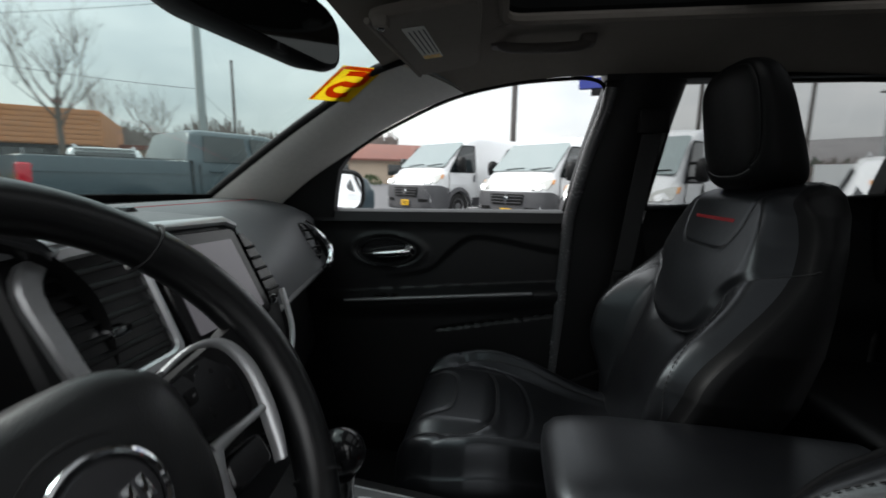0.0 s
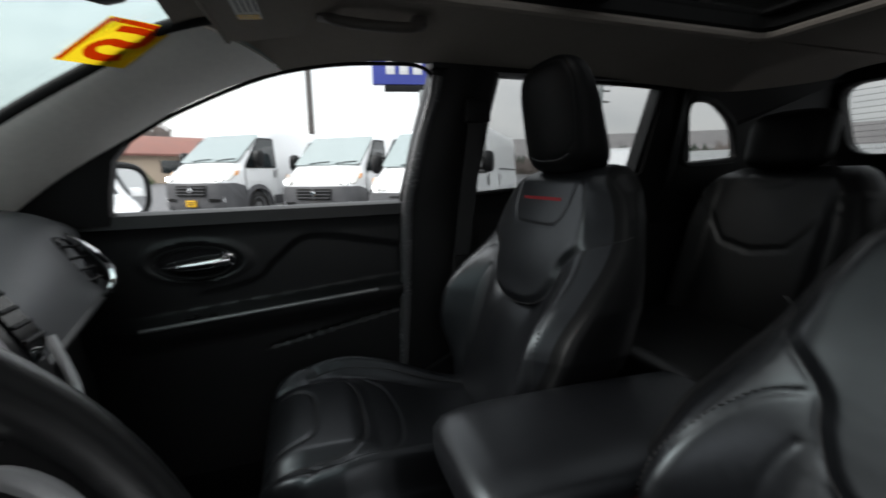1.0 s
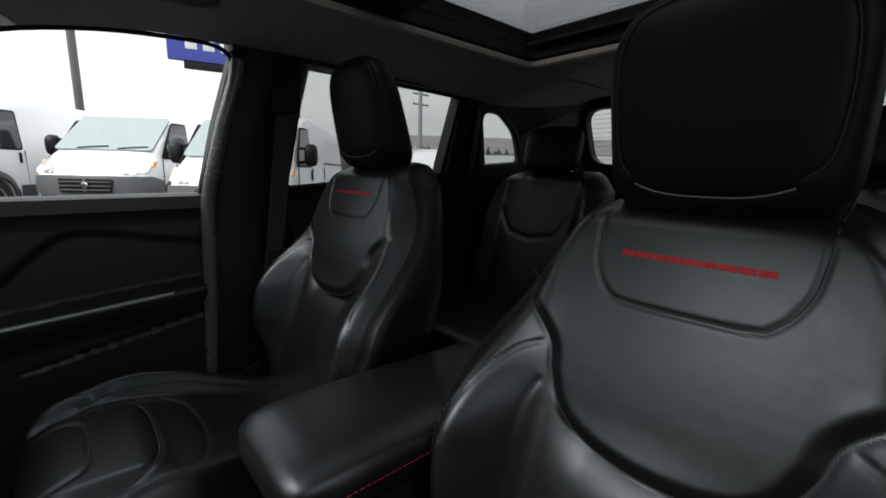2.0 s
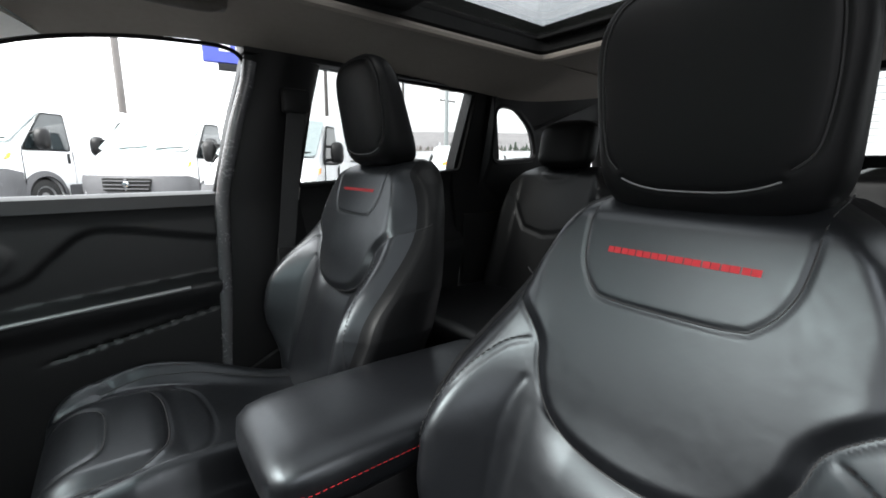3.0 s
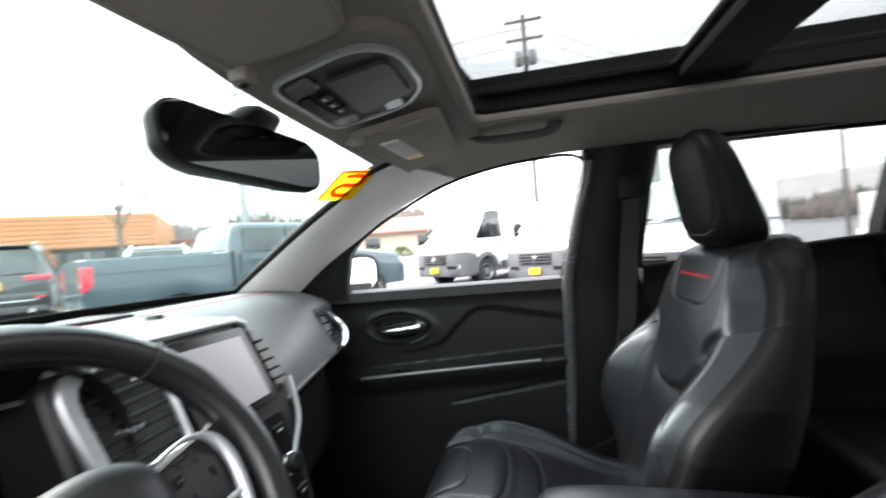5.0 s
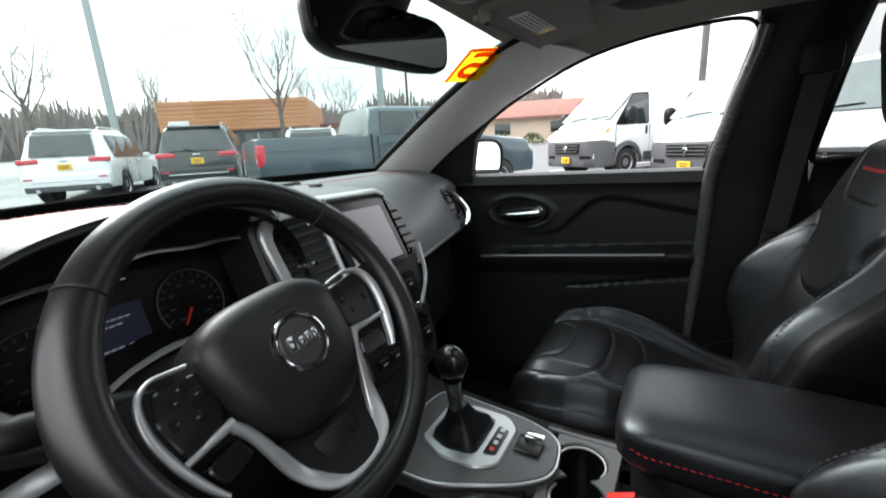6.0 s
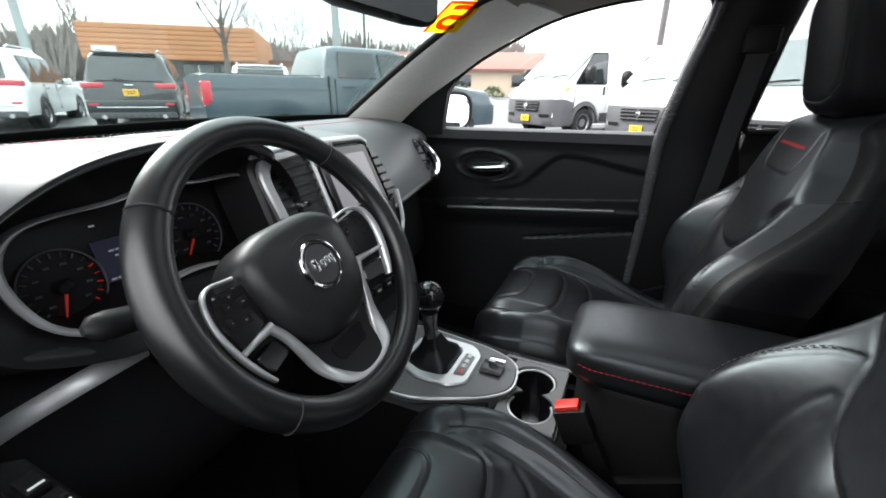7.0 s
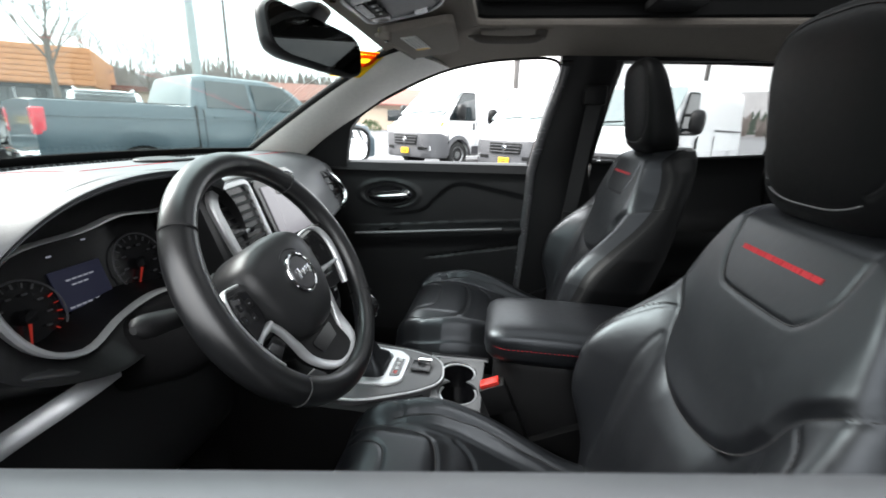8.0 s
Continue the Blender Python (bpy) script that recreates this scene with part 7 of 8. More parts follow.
def suv(x, y, turn, paint, label, group="parked cars", front=False):
    """Rear bumper at the origin, nose towards +x."""
    s = thing("suv", label, "car", group, at=on_ground(x, y), turn=turn)
    sec = [(0.0, 0.86, 0.90, 0.80, 0.98), (0.06, 0.92, 1.00, 0.74, 1.15), (0.30, 0.95, 1.06, 0.70, 1.74), (0.55, 0.96, 1.06, 0.72, 1.80), (1.9, 0.965, 1.04, 0.72, 1.84), (2.6, 0.96, 1.02, 0.68, 1.76), (3.55, 0.95, 1.02, 0.72, 1.10), (4.4, 0.92, 0.94, 0.70, 1.02), (4.75, 0.82, 0.72, 0.66, 0.80)]
    part("body", body_shell(sec, arch_profile(0.0, 4.75, (0.98, 3.85), 0.42, 0.36), 0), paint, s, "painted car body", 32)
    part("rear_window", quad([(0.030, -0.66, 1.16), (0.030, 0.66, 1.16), (0.215, 0.60, 1.67), (0.215, -0.60, 1.67)], 0.02, (-1, 0, 0.3), 10, 6), CARGLASS, s, "dark rear window")
    part("spoiler", boxm((0.16, -0.62, 1.745), (0.55, 0.62, 1.785), 0.02), paint, s, "roof spoiler")
    part("bumper", boxm((-0.07, -0.90, 0.42), (0.20, 0.90, 0.74), 0.05, 3), paint, s, "rear bumper")
    part("lower_bumper", boxm((-0.075, -0.86, 0.32), (0.15, 0.86, 0.47), 0.03, 3), BUMPER, s, "dark lower bumper")
    part("trim_bar", boxm((-0.082, -0.70, 0.560), (-0.060, 0.70, 0.585), 0.006), CHROME, s, "bright bumper trim")
    part("wiper", tubem([(-0.01, 0.0, 1.16), (0.0, 0.28, 1.20)], 0.012, n=6), RUBBER, s)
    part("badge", boxm((-0.03, -0.09, 1.05), (0.03, 0.09, 1.08), 0.008), CHROME, s)
    plate_thing(s, -0.014, 0.90, -1)
    for sg in (-1, 1):
        part("tail_lamp", boxm((-0.005, min(sg * 0.50, sg * 0.93), 0.995), (0.16, max(sg * 0.50, sg * 0.93), 1.115), 0.03, 3), TAILRED, s, "red tail lamp")
        part("reflector", boxm((-0.085, min(sg * 0.66, sg * 0.84), 0.62), (-0.05, max(sg * 0.66, sg * 0.84), 0.66), 0.008), TAILRED, s)
        part("exhaust", tubem([(-0.09, sg * 0.60, 0.36), (0.1, sg * 0.60, 0.36)], 0.05, n=14), CHROME, s)
        for a, b, c, d in ((0.42, 1.12, 0.52, 1.06), (1.18, 1.98, 1.14, 1.92), (2.05, 2.95, 1.98, 2.45)):
            part("side_window", quad([(a, sg * 0.945, 1.08), (b, sg * 0.945, 1.08), (d, sg * 0.770, 1.66 if b < 2.5 else 1.63), (c, sg * 0.770, 1.65)], 0.02, (0, sg, 0.4)), CARGLASS, s, "dark side window")
        part("roof_rail", tubem([(0.6, sg * 0.62, 1.82), (0.8, sg * 0.62, 1.87), (2.2, sg * 0.60, 1.88), (2.4, sg * 0.59, 1.82)], 0.018, n=8), STEEL, s, "roof rail")
        part("mirror", boxm((2.72, min(sg * 0.96, sg * 1.13), 1.04), (2.88, max(sg * 0.96, sg * 1.13), 1.20), 0.04, 3), paint, s, "door mirror")
        for xs in (1.14, 2.02):
            part("door_handle", boxm((xs + 0.10, min(sg * 0.955, sg * 0.985), 0.94), (xs + 0.30, max(sg * 0.955, sg * 0.985), 0.97), 0.008), CHROME, s)
            part("door_seam", boxm((xs, min(sg * 0.955, sg * 0.972), 0.45), (xs + 0.01, max(sg * 0.955, sg * 0.972), 1.05)), RUBBER, s)
        for ax in (0.98, 3.85):
            wheel_parts(s, ax, sg * 0.83, 0.38, 0.24, sg)
            part("wheel_well", lathe([(0.01, -0.2), (0.42, -0.2), (0.42, 0.04), (0.01, 0.04)], 28, Matrix.Translation((ax, sg * 0.84, 0.38)) @ Matrix.Rotation(radians(-90 * sg), 4, "X")), RUBBER, s, "dark wheel well")
        part("head_lamp", quad([(4.70, sg * 0.42, 0.78), (4.50, sg * 0.82, 0.80), (4.45, sg * 0.82, 0.92), (4.62, sg * 0.42, 0.92)], 0.02, (1, sg, 0.3)), HEADLAMP, s, "clear head lamp")
    part("windscreen", quad([(3.45, -0.74, 1.12), (3.45, 0.74, 1.12), (2.66, 0.60, 1.66), (2.66, -0.60, 1.66)], 0.02, (1, 0, 1), 10, 6), CARGLASS, s, "dark windscreen")
    part("grille", quad([(4.775, -0.40, 0.74), (4.775, 0.40, 0.74), (4.72, 0.40, 0.92), (4.72, -0.40, 0.92)], 0.03, (1, 0, 0)), RUBBER, s, "dark grille")
    return s


# rear centres of the cars ahead; turn is counted from +x
az = lambda d: 90 - d
suv(5.9, 11.1, az(40), BLACKP, "black sport utility car with yellow dealer plate, seen from behind")
suv(3.9, 13.3, az(40), WHITEP, "white sport utility car with yellow dealer plate, seen from behind")
suv(7.9, 9.0, az(44), WHITEP, "white small crossover car parked beyond the pickup").scale = (0.9, 0.9, 0.9)
sv = suv(8.24, -7.13, hd, WHITEP, "white sport utility car parked nose out beside the vans")
part("sticker", quad([(3.10, -0.55, 1.405), (3.10, -0.25, 1.405), (2.98, -0.25, 1.485), (2.98, -0.55, 1.485)], 0.01, (1, 0, 1)), AMBER, sv, "orange windscreen sticker")


suv(2.9, -9.6, 101, WHITEP, "white sport utility car parked behind, seen in the mirror")


def pickup(x, y, turn):
    t = thing("pickup_truck", "blue-grey crew cab pickup truck parked side on", "pickup", at=on_ground(x, y), turn=turn)
    sec = [(0.0, 0.99, 1.30, 0.93, 1.36), (0.05, 1.0, 1.32, 0.94, 1.38), (1.92, 1.0, 1.32, 0.94, 1.38), (1.97, 1.0, 1.34, 0.80, 1.84), (2.20, 1.0, 1.34, 0.78, 1.89), (3.3, 1.0, 1.32, 0.78, 1.89), (3.75, 1.0, 1.30, 0.76, 1.79), (4.45, 1.0, 1.26, 0.80, 1.30), (5.6, 0.96, 1.12, 0.78, 1.20), (5.85, 0.90, 0.90, 0.72, 1.00)]
    part("body", body_shell(sec, arch_profile(0.0, 5.85, (1.15, 4.85), 0.42, 0.46), 0), TEALP, t, "blue-grey painted pickup body", 32)
    part("bed", boxm((0.10, -0.80, 1.30), (1.90, 0.80, 1.392), 0.01), RUBBER, t, "dark bed cover")
    part("bumper", boxm((-0.18, -0.95, 0.50), (0.05, 0.95, 0.72), 0.04, 3), CHROME, t, "bright rear bumper")
    for sg in (-1, 1):
        part("tail_lamp", boxm((-0.012, min(sg * 0.80, sg * 1.005), 0.92), (0.13, max(sg * 0.80, sg * 1.005), 1.27), 0.03, 3), TAILRED, t, "red tail lamp")
        part("reverse_lamp", boxm((-0.018, min(sg * 0.83, sg * 0.98), 0.99), (0.05, max(sg * 0.83, sg * 0.98), 1.05), 0.01), HEADLAMP, t)
        for a, b, c, d in ((2.12, 2.86, 2.20, 2.86), (2.96, 3.98, 2.96, 3.56)):
            part("side_window", quad([(a, sg * 0.985, 1.36), (b, sg * 0.985, 1.36), (d, sg * 0.83, 1.78), (c, sg * 0.83, 1.78)], 0.02, (0, sg, 0.35)), CARGLASS, t, "dark cab window")
        for xs in (2.05, 2.91, 4.05):
            part("door_seam", boxm((xs, min(sg * 0.995, sg * 1.012), 0.62), (xs + 0.012, max(sg * 0.995, sg * 1.012), 1.33)), RUBBER, t)
        part("bed_gap", boxm((1.925, min(sg * 0.93, sg * 1.012), 0.60), (1.955, max(sg * 0.93, sg * 1.012), 1.38)), RUBBER, t)
        part("door_handle", boxm((2.20, min(sg * 1.0, sg * 1.03), 1.20), (2.42, max(sg * 1.0, sg * 1.03), 1.235), 0.01), TEALP, t)
        part("swage", boxm((0.12, min(sg * 1.0, sg * 1.012), 1.16), (4.0, max(sg * 1.0, sg * 1.012), 1.175), 0.004), TEALP, t)
        part("rocker_step", tubem([(2.0, sg * 1.0, 0.46), (4.1, sg * 1.0, 0.46)], 0.05, n=10), RUBBER, t)
        for ax in (1.15, 4.85):
            wheel_parts(t, ax, sg * 0.86, 0.37, 0.27, sg)
            part("wheel_well", lathe([(0.01, -0.2), (0.42, -0.2), (0.42, 0.04), (0.01, 0.04)], 28, Matrix.Translation((ax, sg * 0.87, 0.42)) @ Matrix.Rotation(radians(-90 * sg), 4, "X")), RUBBER, t, "dark wheel well")
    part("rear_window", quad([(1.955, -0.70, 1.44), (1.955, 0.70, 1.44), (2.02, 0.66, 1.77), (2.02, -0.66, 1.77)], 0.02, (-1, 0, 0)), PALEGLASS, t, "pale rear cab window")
    part("windscreen", quad([(4.42, -0.78, 1.32), (4.42, 0.78, 1.32), (3.70, 0.66, 1.80), (3.70, -0.66, 1.80)], 0.02, (1, 0, 1)), CARGLASS, t, "dark windscreen")
    return t


pk_h = Vector((0.866, -0.50))
pk_r = Vector((-0.50, -0.866))  # its right side faces the car
o = Vector((3.82, 5.98)) - pk_r * 1.0
pickup(o.x, o.y, math.degrees(math.atan2(pk_h.y, pk_h.x)))

# ---- buildings ----
def shop():
    a, b = Vector((13.2, 31.5)), Vector((21.2, 21.5))
    d = (b - a)
    L = d.length
    turn = math.degrees(math.atan2(d.y, d.x))
    s = thing("shop_building", "low shop with orange wood cladding over dark windows", "building", at=(a.x, a.y, 0.80), turn=turn)
    part("wall", boxm((2.8, 0.6, 0.0), (L - 1.2, 9.0, 4.0)), DARKW, s, "dark shop wall")
    part("fascia", boxm((2.6, 0.0, 2.15), (L - 1.0, 9.2, 4.05), 0.03), ORANGEW, s, "orange wood fascia")
    for k in range(7):
        part("board", boxm((2.55, -0.05, 2.20 + 0.26 * k), (L - 0.95, 0.02, 2.44 + 0.26 * k), 0.02), ORANGEW, s, "orange cladding board")
    for k in range(1, 5):
        w = part("window", boxm((1.2 + 2.1 * k, 0.52, 0.4), (2.9 + 2.1 * k, 0.62, 1.95), 0.02), CARGLASS, s, "dark shop window")
        part("mullion", boxm((2.02 + 2.1 * k, 0.49, 0.4), (2.08 + 2.1 * k, 0.55, 1.95)), STEEL, w)
    part("sign", boxm((3.3, -0.5, 2.45), (4.5, -0.35, 2.80), 0.03), WHITEM, s, "small white roof sign")
    part("end_wall", boxm((L - 2.0, 0.3, 0.0), (L - 1.1, 9.0, 2.2)), BEIGEW, s, "pale end wall")


shop()


def beige_building(x, y, turn, L, label, pitched=True):
    s = thing("low_building", label, "building", at=(x, y, 0.9), turn=turn)
    part("wall", boxm((0, 0, 0), (L, 8, 2.4)), BEIGEW, s, "beige stucco wall")
    bm = bmesh.new()
    loft(bm, [[Vector((x0, y0, z)) for x0 in (-0.5, L + 0.5)] for y0, z in (((-0.6, 2.2), (-0.6, 2.38), (2.0, 3.9), (6.0, 3.9), (8.6, 2.3)) if pitched else ((-0.3, 2.25), (-0.3, 2.55), (8.3, 2.6)))], closed=False)
    part("roof", bm, BROWNR, s, "brown shingle roof")
    for k in range(int(L // 5)):
        part("window", boxm((2 + 5 * k, -0.06, 0.9), (3.4 + 5 * k, 0.05, 1.9), 0.02), CARGLASS, s, "dark window")
    return s


beige_building(34.0, 22.0, -68, 34, "long low beige building with a brown roof")
beige_building(24.0, 29.5, -60, 9, "small pale building with a flat roof", False)


def bush(x, y, r, n, m, name, label, category, squash=0.8):
    """A shrub: a cloud of many small leaf clumps."""
    rnd = random.Random(int(x * 13 + y * 7))
    bm = bmesh.new()
    for _ in range(n):
        a, e, d = rnd.uniform(0, 6.28), rnd.uniform(-0.2, 1.4), r * rnd.uniform(0.55, 1.0)
        c = Vector((d * math.cos(a) * math.cos(e), d * math.sin(a) * math.cos(e), abs(d * math.sin(e)) * squash + 0.1))
        k = rnd.uniform(0.08, 0.16) * r
        vs = [bm.verts.new(c + Vector((rnd.uniform(-k, k), rnd.uniform(-k, k), rnd.uniform(-k, k)))) for _ in range(3)]
        bm.faces.new(vs)
    ob = tagged(part(name, bm, m), label, category, "hedge bushes")
    ob.location = (x, y, gz0(x, y) if math.hypot(x, y) < 45 else 1.4)
    return ob


for k in range(7):
    bush(29.5 + 1.1 * k, 17.6 - 2.3 * k, 1.0, 420, HEDGE, "bush", "clipped green bush before the beige building", "bush")


def bare_tree(x, y, h, seed, label):
    rnd = random.Random(seed)
    t = thing("bare_tree", label, "tree", "bare trees", at=(x, y, (gz0(x, y) if math.hypot(x, y) < 45 else 1.0) - 0.1))
    limbs = bmesh.new()
    twigs = bmesh.new()
    trunk = bmesh.new()
    top = Vector((rnd.uniform(-0.2, 0.2), rnd.uniform(-0.2, 0.2), h * 0.42))
    tube(trunk, [Vector((0, 0, 0)), top * 0.5 + Vector((rnd.uniform(-0.1, 0.1), 0, 0)), top], [h * 0.016, h * 0.013, h * 0.009], n=8)
    def grow(p, d, length, r, level):
        pts, q = [p], p.copy()
        dd = d.copy()
        for _ in range(4):
            dd = (dd + Vector((rnd.uniform(-0.22, 0.22), rnd.uniform(-0.22, 0.22), 0.10))).normalized()
            q = q + dd * length / 4
            pts.append(q.copy())
        tube(limbs if level < 2 else twigs, pts, [r * (1 - 0.2 * k) for k in range(5)], n=5 if level < 2 else 3)
        if level < 4:
            for k in range(4 if level < 3 else 3):
                b = pts[rnd.randint(1, 4)]
                side = Vector((rnd.uniform(-1, 1), rnd.uniform(-1, 1), rnd.uniform(0.1, 0.9))).normalized()
                grow(b, (dd * 0.55 + side * 0.7).normalized(), length * rnd.uniform(0.50, 0.72), r * 0.52, level + 1)
    for k in range(6):
        a = k * 1.05 + rnd.uniform(-0.3, 0.3)
        grow(top * rnd.uniform(0.65, 1.0), Vector((math.cos(a) * 0.55, math.sin(a) * 0.55, 0.85)).normalized(), h * 0.30, h * 0.0060, 1)
    part("trunk", trunk, BARK, t, "grey bark trunk")
    part("limb", limbs, BARK, t, "bare grey limb")
    part("twig", twigs, FARWOOD, t, "fine bare twigs")
    return t


bare_tree(16.3, 19.8, 9.4, 3, "tall bare street tree in winter")
bare_tree(26.5, 24.2, 7.6, 5, "bare street tree beside the shop")
bare_tree(25.0, 26.6, 7.0, 8, "bare street tree beside the shop")
bare_tree(6.5, 33.0, 10.0, 9, "tall bare tree behind the parked cars")
bare_tree(19.0, 37.0, 9.0, 14, "tall bare tree behind the shop")
bare_tree(10.5, 36.0, 10.5, 12, "tall bare tree behind the parked cars")

# far wooded hills: bare woods with fir tops, many small blades of branches
def far_wood(r, a0, a1, h, n, m, name, label, seed, pointed):
    rnd = random.Random(seed)
    verts, faces = [], []
    for _ in range(n):
        a = radians(rnd.uniform(a0, a1))
        d = r * rnd.uniform(0.9, 1.15)
        x, y = d * math.sin(a), d * math.cos(a)
        hh = h * rnd.uniform(0.55, 1.0) * (0.75 + 0.35 * noise.noise(Vector((a * 9, seed, 0))))
        w = hh * (0.10 if not pointed else 0.22)
        z0 = 1.2
        c, s = math.cos(a), -math.sin(a)
        if pointed:
            for lev in range(4):
                zb, zt, ww = z0 + hh * (0.12 + 0.2 * lev), z0 + hh * (0.45 + 0.19 * lev), w * (1 - 0.2 * lev)
                i = len(verts)
                verts += [(x - ww * c, y - ww * s, zb), (x + ww * c, y + ww * s, zb + rnd.uniform(-0.1, 0.1) * hh), (x, y, zt)]
                faces.append((i, i + 1, i + 2))
        else:
            for _b in range(6):
                l = rnd.uniform(-1, 1)
                i = len(verts)
                zt = z0 + hh * rnd.uniform(0.6, 1.0)
                verts += [(x - 0.16 * c, y - 0.16 * s, z0 + hh * 0.05), (x + 0.16 * c, y + 0.16 * s, z0 + hh * 0.05), (x + (l * w * 2 + 0.14) * c, y + (l * w * 2 + 0.14) * s, zt * 0.96), (x + l * w * 2 * c, y + l * w * 2 * s, zt)]
                faces.append((i, i + 1, i + 2, i + 3))
    me = bpy.data.meshes.new(name)
    me.from_pydata(verts, [], faces)
    me.materials.append(m)
    return tagged(new(name, me), label, "woods", "", "stuff")


far_wood(70, -40, 75, 10.5, 3400, FARWOOD, "far_woods", "far belt of bare grey-brown winter woods", 21, False)
far_wood(85, -40, 80, 6.0, 60, FIR, "far_firs", "far scattered dark firs among bare woods", 22, True)
far_wood(110, 60, 150, 8.0, 900, FIR, "far_fir_belt", "far belt of dark firs above the roofs", 23, True)
far_wood(95, -40, 150, 7.0, 2600, FARWOOD, "far_wood_belt", "far belt of bare woods along the horizon", 24, False)
# far hill, its haze mixed into a pale grey colour
hill = bmesh.new()
loft(hill, [[(d * math.sin(radians(a)), d * math.cos(radians(a)), z + 1.5 * noise.noise(Vector((a * 0.05, d, 0)))) for a in range(-60, 171, 5)] for d, z in ((100, 0.8), (125, 8.5), (150, 13.5), (170, 15.0))], closed=False)
solid("backdrop_hill", hill, mat("hazy_hill_woods", (0.20, 0.19, 0.19), 0.95, vary=0.35, vscale=0.2), "far hazy wooded hill", "hill", "structure")

# ---- poles, wires, sign ----
def pole(x, y, h, r, m, label, lamp=False, cross=False, transformer=False, kind="utility pole"):
    z = gz0(x, y)
    p = thing("street_lamp" if lamp else "utility_pole", label, "street lamp" if lamp else "utility pole", "poles", at=(x, y, z - 0.2))
    part("shaft", lathe([(r, 0), (r * 0.95, h * 0.4), (r * 0.75, h)], 16), m, p, "pole shaft")
    if cross:
        for k, zz in enumerate((h - 0.4, h - 1.5)):
            part("crossarm", boxm((-0.06, -1.1, zz), (0.06, 1.1, zz + 0.14), 0.01), POLEM, p, "timber crossarm")
            for s in (-0.95, -0.4, 0.4, 0.95):
                part("insulator", lathe([(0.03, 0), (0.05, 0.05), (0.02, 0.15)], 10, Matrix.Translation((0, s, zz + 0.14))), POLEG, p)
    if transformer:
        for s in (-0.42, 0.42):
            part("transformer", lathe([(0.02, 0), (0.22, 0.0), (0.24, 0.06), (0.24, 0.75), (0.20, 0.82), (0.02, 0.84)], 20, Matrix.Translation((0.1, s, h - 2.9))), POLEG, p, "grey transformer can")
    if lamp:
        for s in (-1, 1):
            part("lamp_arm", tubem([(0, 0, h), (0, s * 0.5, h + 0.05)], 0.04, n=8), POLEG, p)
            part("lamp_head", boxm((-0.18, min(s * 0.45, s * 1.0), h - 0.02), (0.18, max(s * 0.45, s * 1.0), h + 0.14), 0.03), PLASTIC, p, "dark lamp head")
    return p


pole(25.0, -0.35, 14.5, 0.17, POLEM, "dark timber utility pole with transformers", cross=True, transformer=True)
pole(28.4, 22.0, 17.0, 0.30, POLEG, "tall grey steel pole behind the pickup")
pole(9.0, 22.0, 11.0, 0.16, POLEG, "tall grey steel lamp pole", lamp=True)
pole(36.0, 24.5, 10.5, 0.14, POLEM, "dark timber utility pole behind the lot")
pole(20.5, -16.2, 11.0, 0.13, POLEG, "grey steel lamp pole with two heads", lamp=True)
pole(30.0, -12.5, 10.5, 0.15, POLEM, "dark timber utility pole with crossarms", cross=True)
pole(33.0, -21.0, 10.5, 0.15, POLEM, "dark timber utility pole with crossarms", cross=True)
pole(38.0, -30.0, 10.5, 0.15, POLEM, "dark timber utility pole with crossarms", cross=True)


def wire(a, b, sag, label="thin black overhead cable"):
    a, b = Vector(a), Vector(b)
    w = solid("overhead_cable", tubem([a.lerp(b, k / 14) - Vector((0, 0, sag * 4 * (k / 14) * (1 - k / 14))) for k in range(15)], 0.016, n=5), WIRE, label, "cable", "", "overhead cables")
    return w


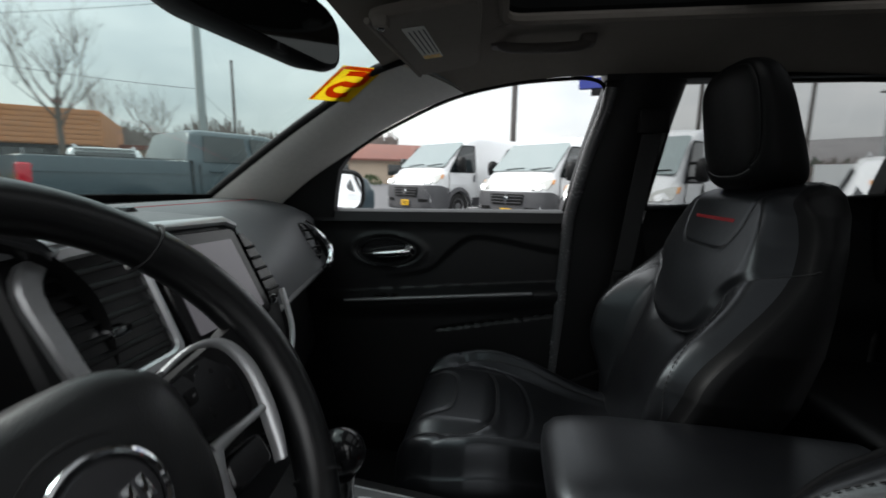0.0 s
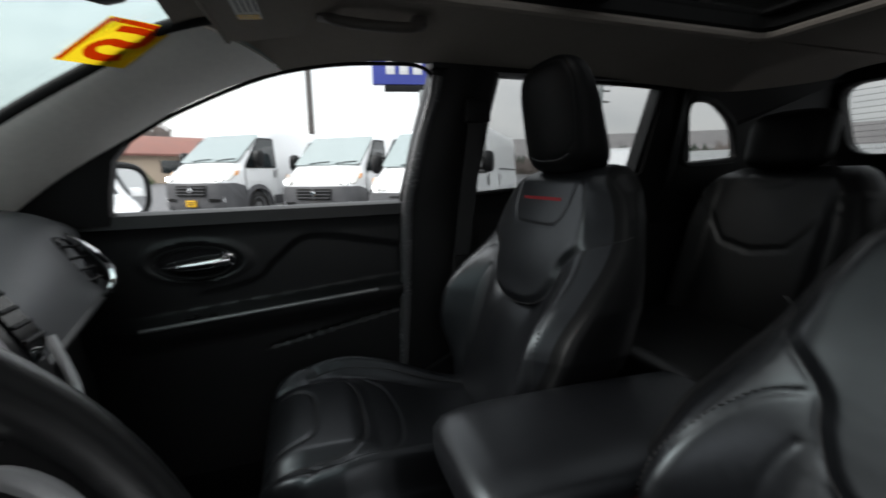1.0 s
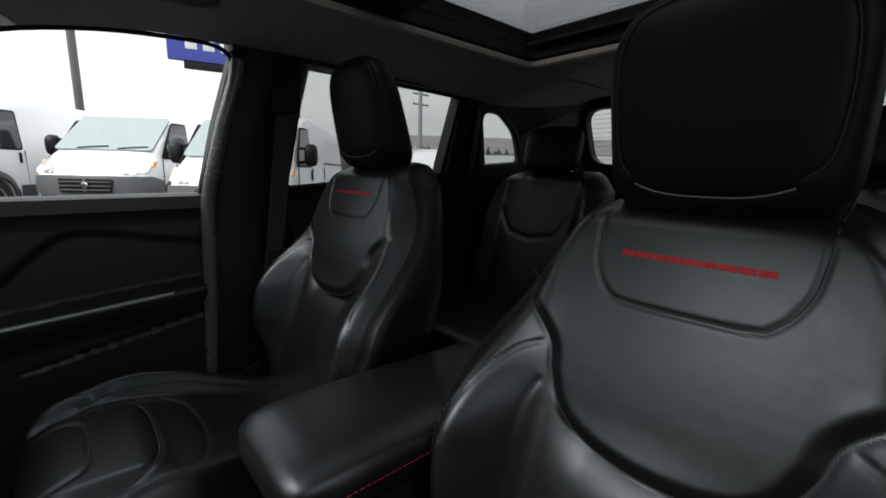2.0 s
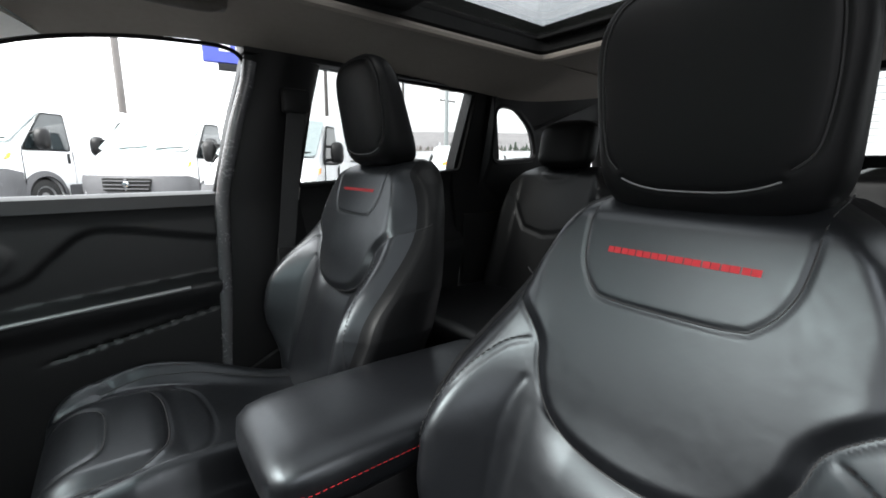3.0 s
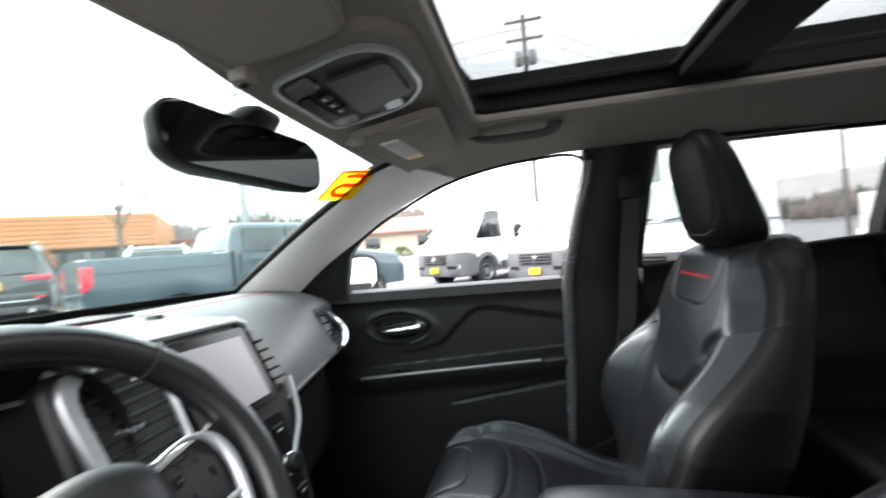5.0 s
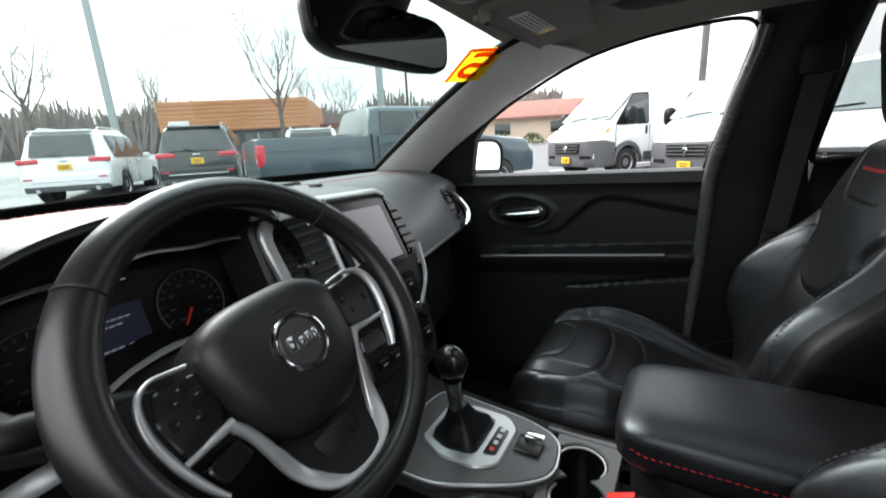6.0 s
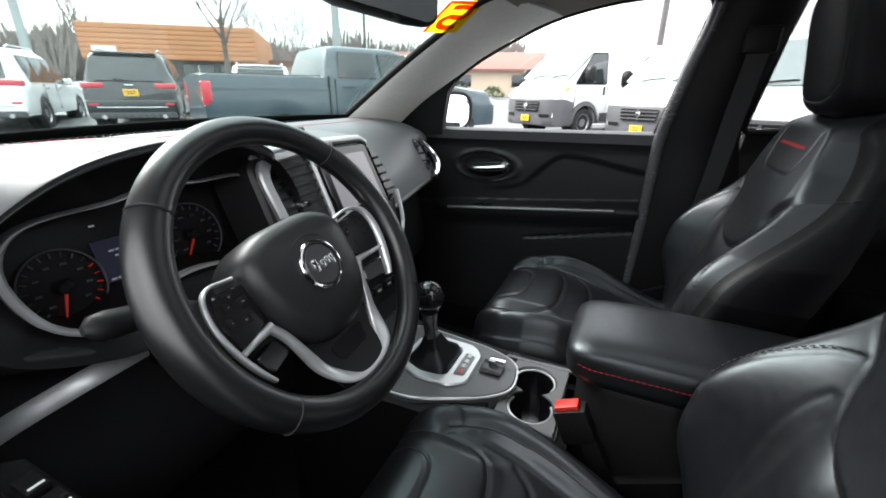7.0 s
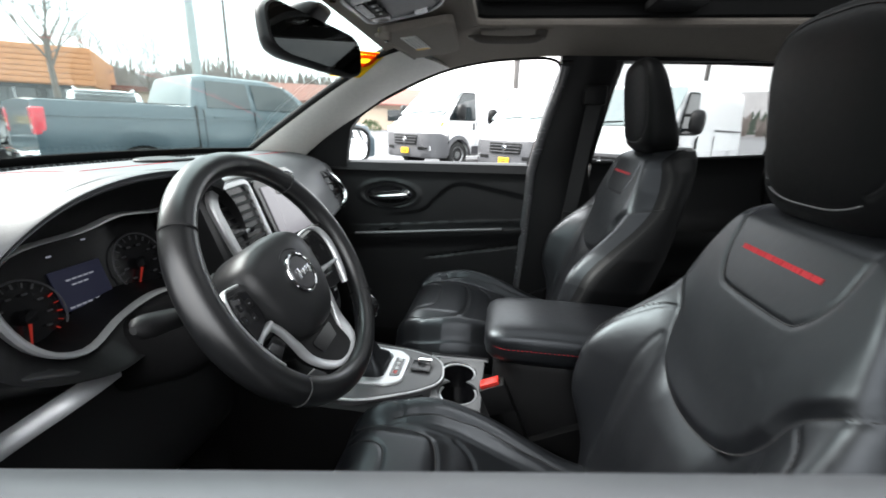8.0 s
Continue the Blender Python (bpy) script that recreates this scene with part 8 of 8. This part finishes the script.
for dy, zz in ((-0.95, 13.9), (0.4, 13.9), (0.95, 12.8)):
    wire((25 + 0.0, -0.05 + dy, zz + 0.2), (28.0, 60.0 + dy, zz + 1.0), 0.9)
    wire((25 + 0.0, -0.05 + dy, zz + 0.2), (30.0, -12.5 + dy, 10.3), 0.3)
    wire((30.0, -12.5 + dy, 10.3), (33.0, -21.0 + dy, 10.3), 0.2)
    wire((33.0, -21.0 + dy, 10.3), (38.0, -30.0 + dy, 10.3), 0.3)
    wire((38.0, -30.0 + dy, 10.3), (-10.0, -60.0 + dy, 12.0), 1.2)
wire((28.4, 22.0, 7.6), (36.0, 24.5, 6.4), 0.2)
wire((28.4, 22.0, 7.6), (9.0, 40.0, 8.8), 0.6)

sign = thing("blue_sign", "blue roadside sign box with pale lettering bars on posts", "sign", at=(24.0, -4.4, gz0(24, -4.4) - 0.2), turn=-12)
part("panel", boxm((-0.2, -2.75, 6.2), (0.2, 0.65, 9.0), 0.04), BLUES, sign, "blue sign panel")
part("base", boxm((-0.15, -2.5, 5.85), (0.15, 0.0, 6.18), 0.02), PLASTIC, sign, "dark strip below the sign")
for k in range(3):
    part("lettering_bar", boxm((-0.23, -2.1 + 0.75 * k, 6.72), (-0.19, -1.6 + 0.75 * k, 7.45), 0.02), WHITEM, sign)
part("post", lathe([(0.28, 0), (0.28, 5.9)], 18, Matrix.Translation((0, -2.2, 0))), POLEG, sign, "pale sign post")
# far dealership roof with a blue stripe, behind the lot
dl = thing("dealer_building", "white dealership building with a blue stripe", "building", at=(26.0, -34.0, -1.4), turn=35)
part("wall", boxm((-12, 0, 0), (12, 8, 4.2)), mat("white_metal_wall", (0.6, 0.62, 0.63), 0.5), dl, "white metal wall")
part("stripe", boxm((-12.05, -0.12, 3.3), (12.05, 0.0, 4.0), 0.02), BLUES, dl, "blue stripe")

# painted parking lines
for k in range(5):
    p = h0 + step * (k - 0.5) - fwd * 2.5
    bm = sheet(lambda u, v: (u * 5.2 - 2.6, v * 0.12 - 0.06, 0), 12, 1, 0.004, (0, 0, -1))
    for vv in bm.verts:
        w = Vector((p.x, p.y)) + fwd * vv.co.x + Vector((-fwd.y, fwd.x)) * vv.co.y
        vv.co = Vector((w.x, w.y, gz0(w.x, w.y) + 0.03 + vv.co.z))
    solid("parking_line", bm, LINEP, "worn white parking line on the asphalt", "parking line", "structure")
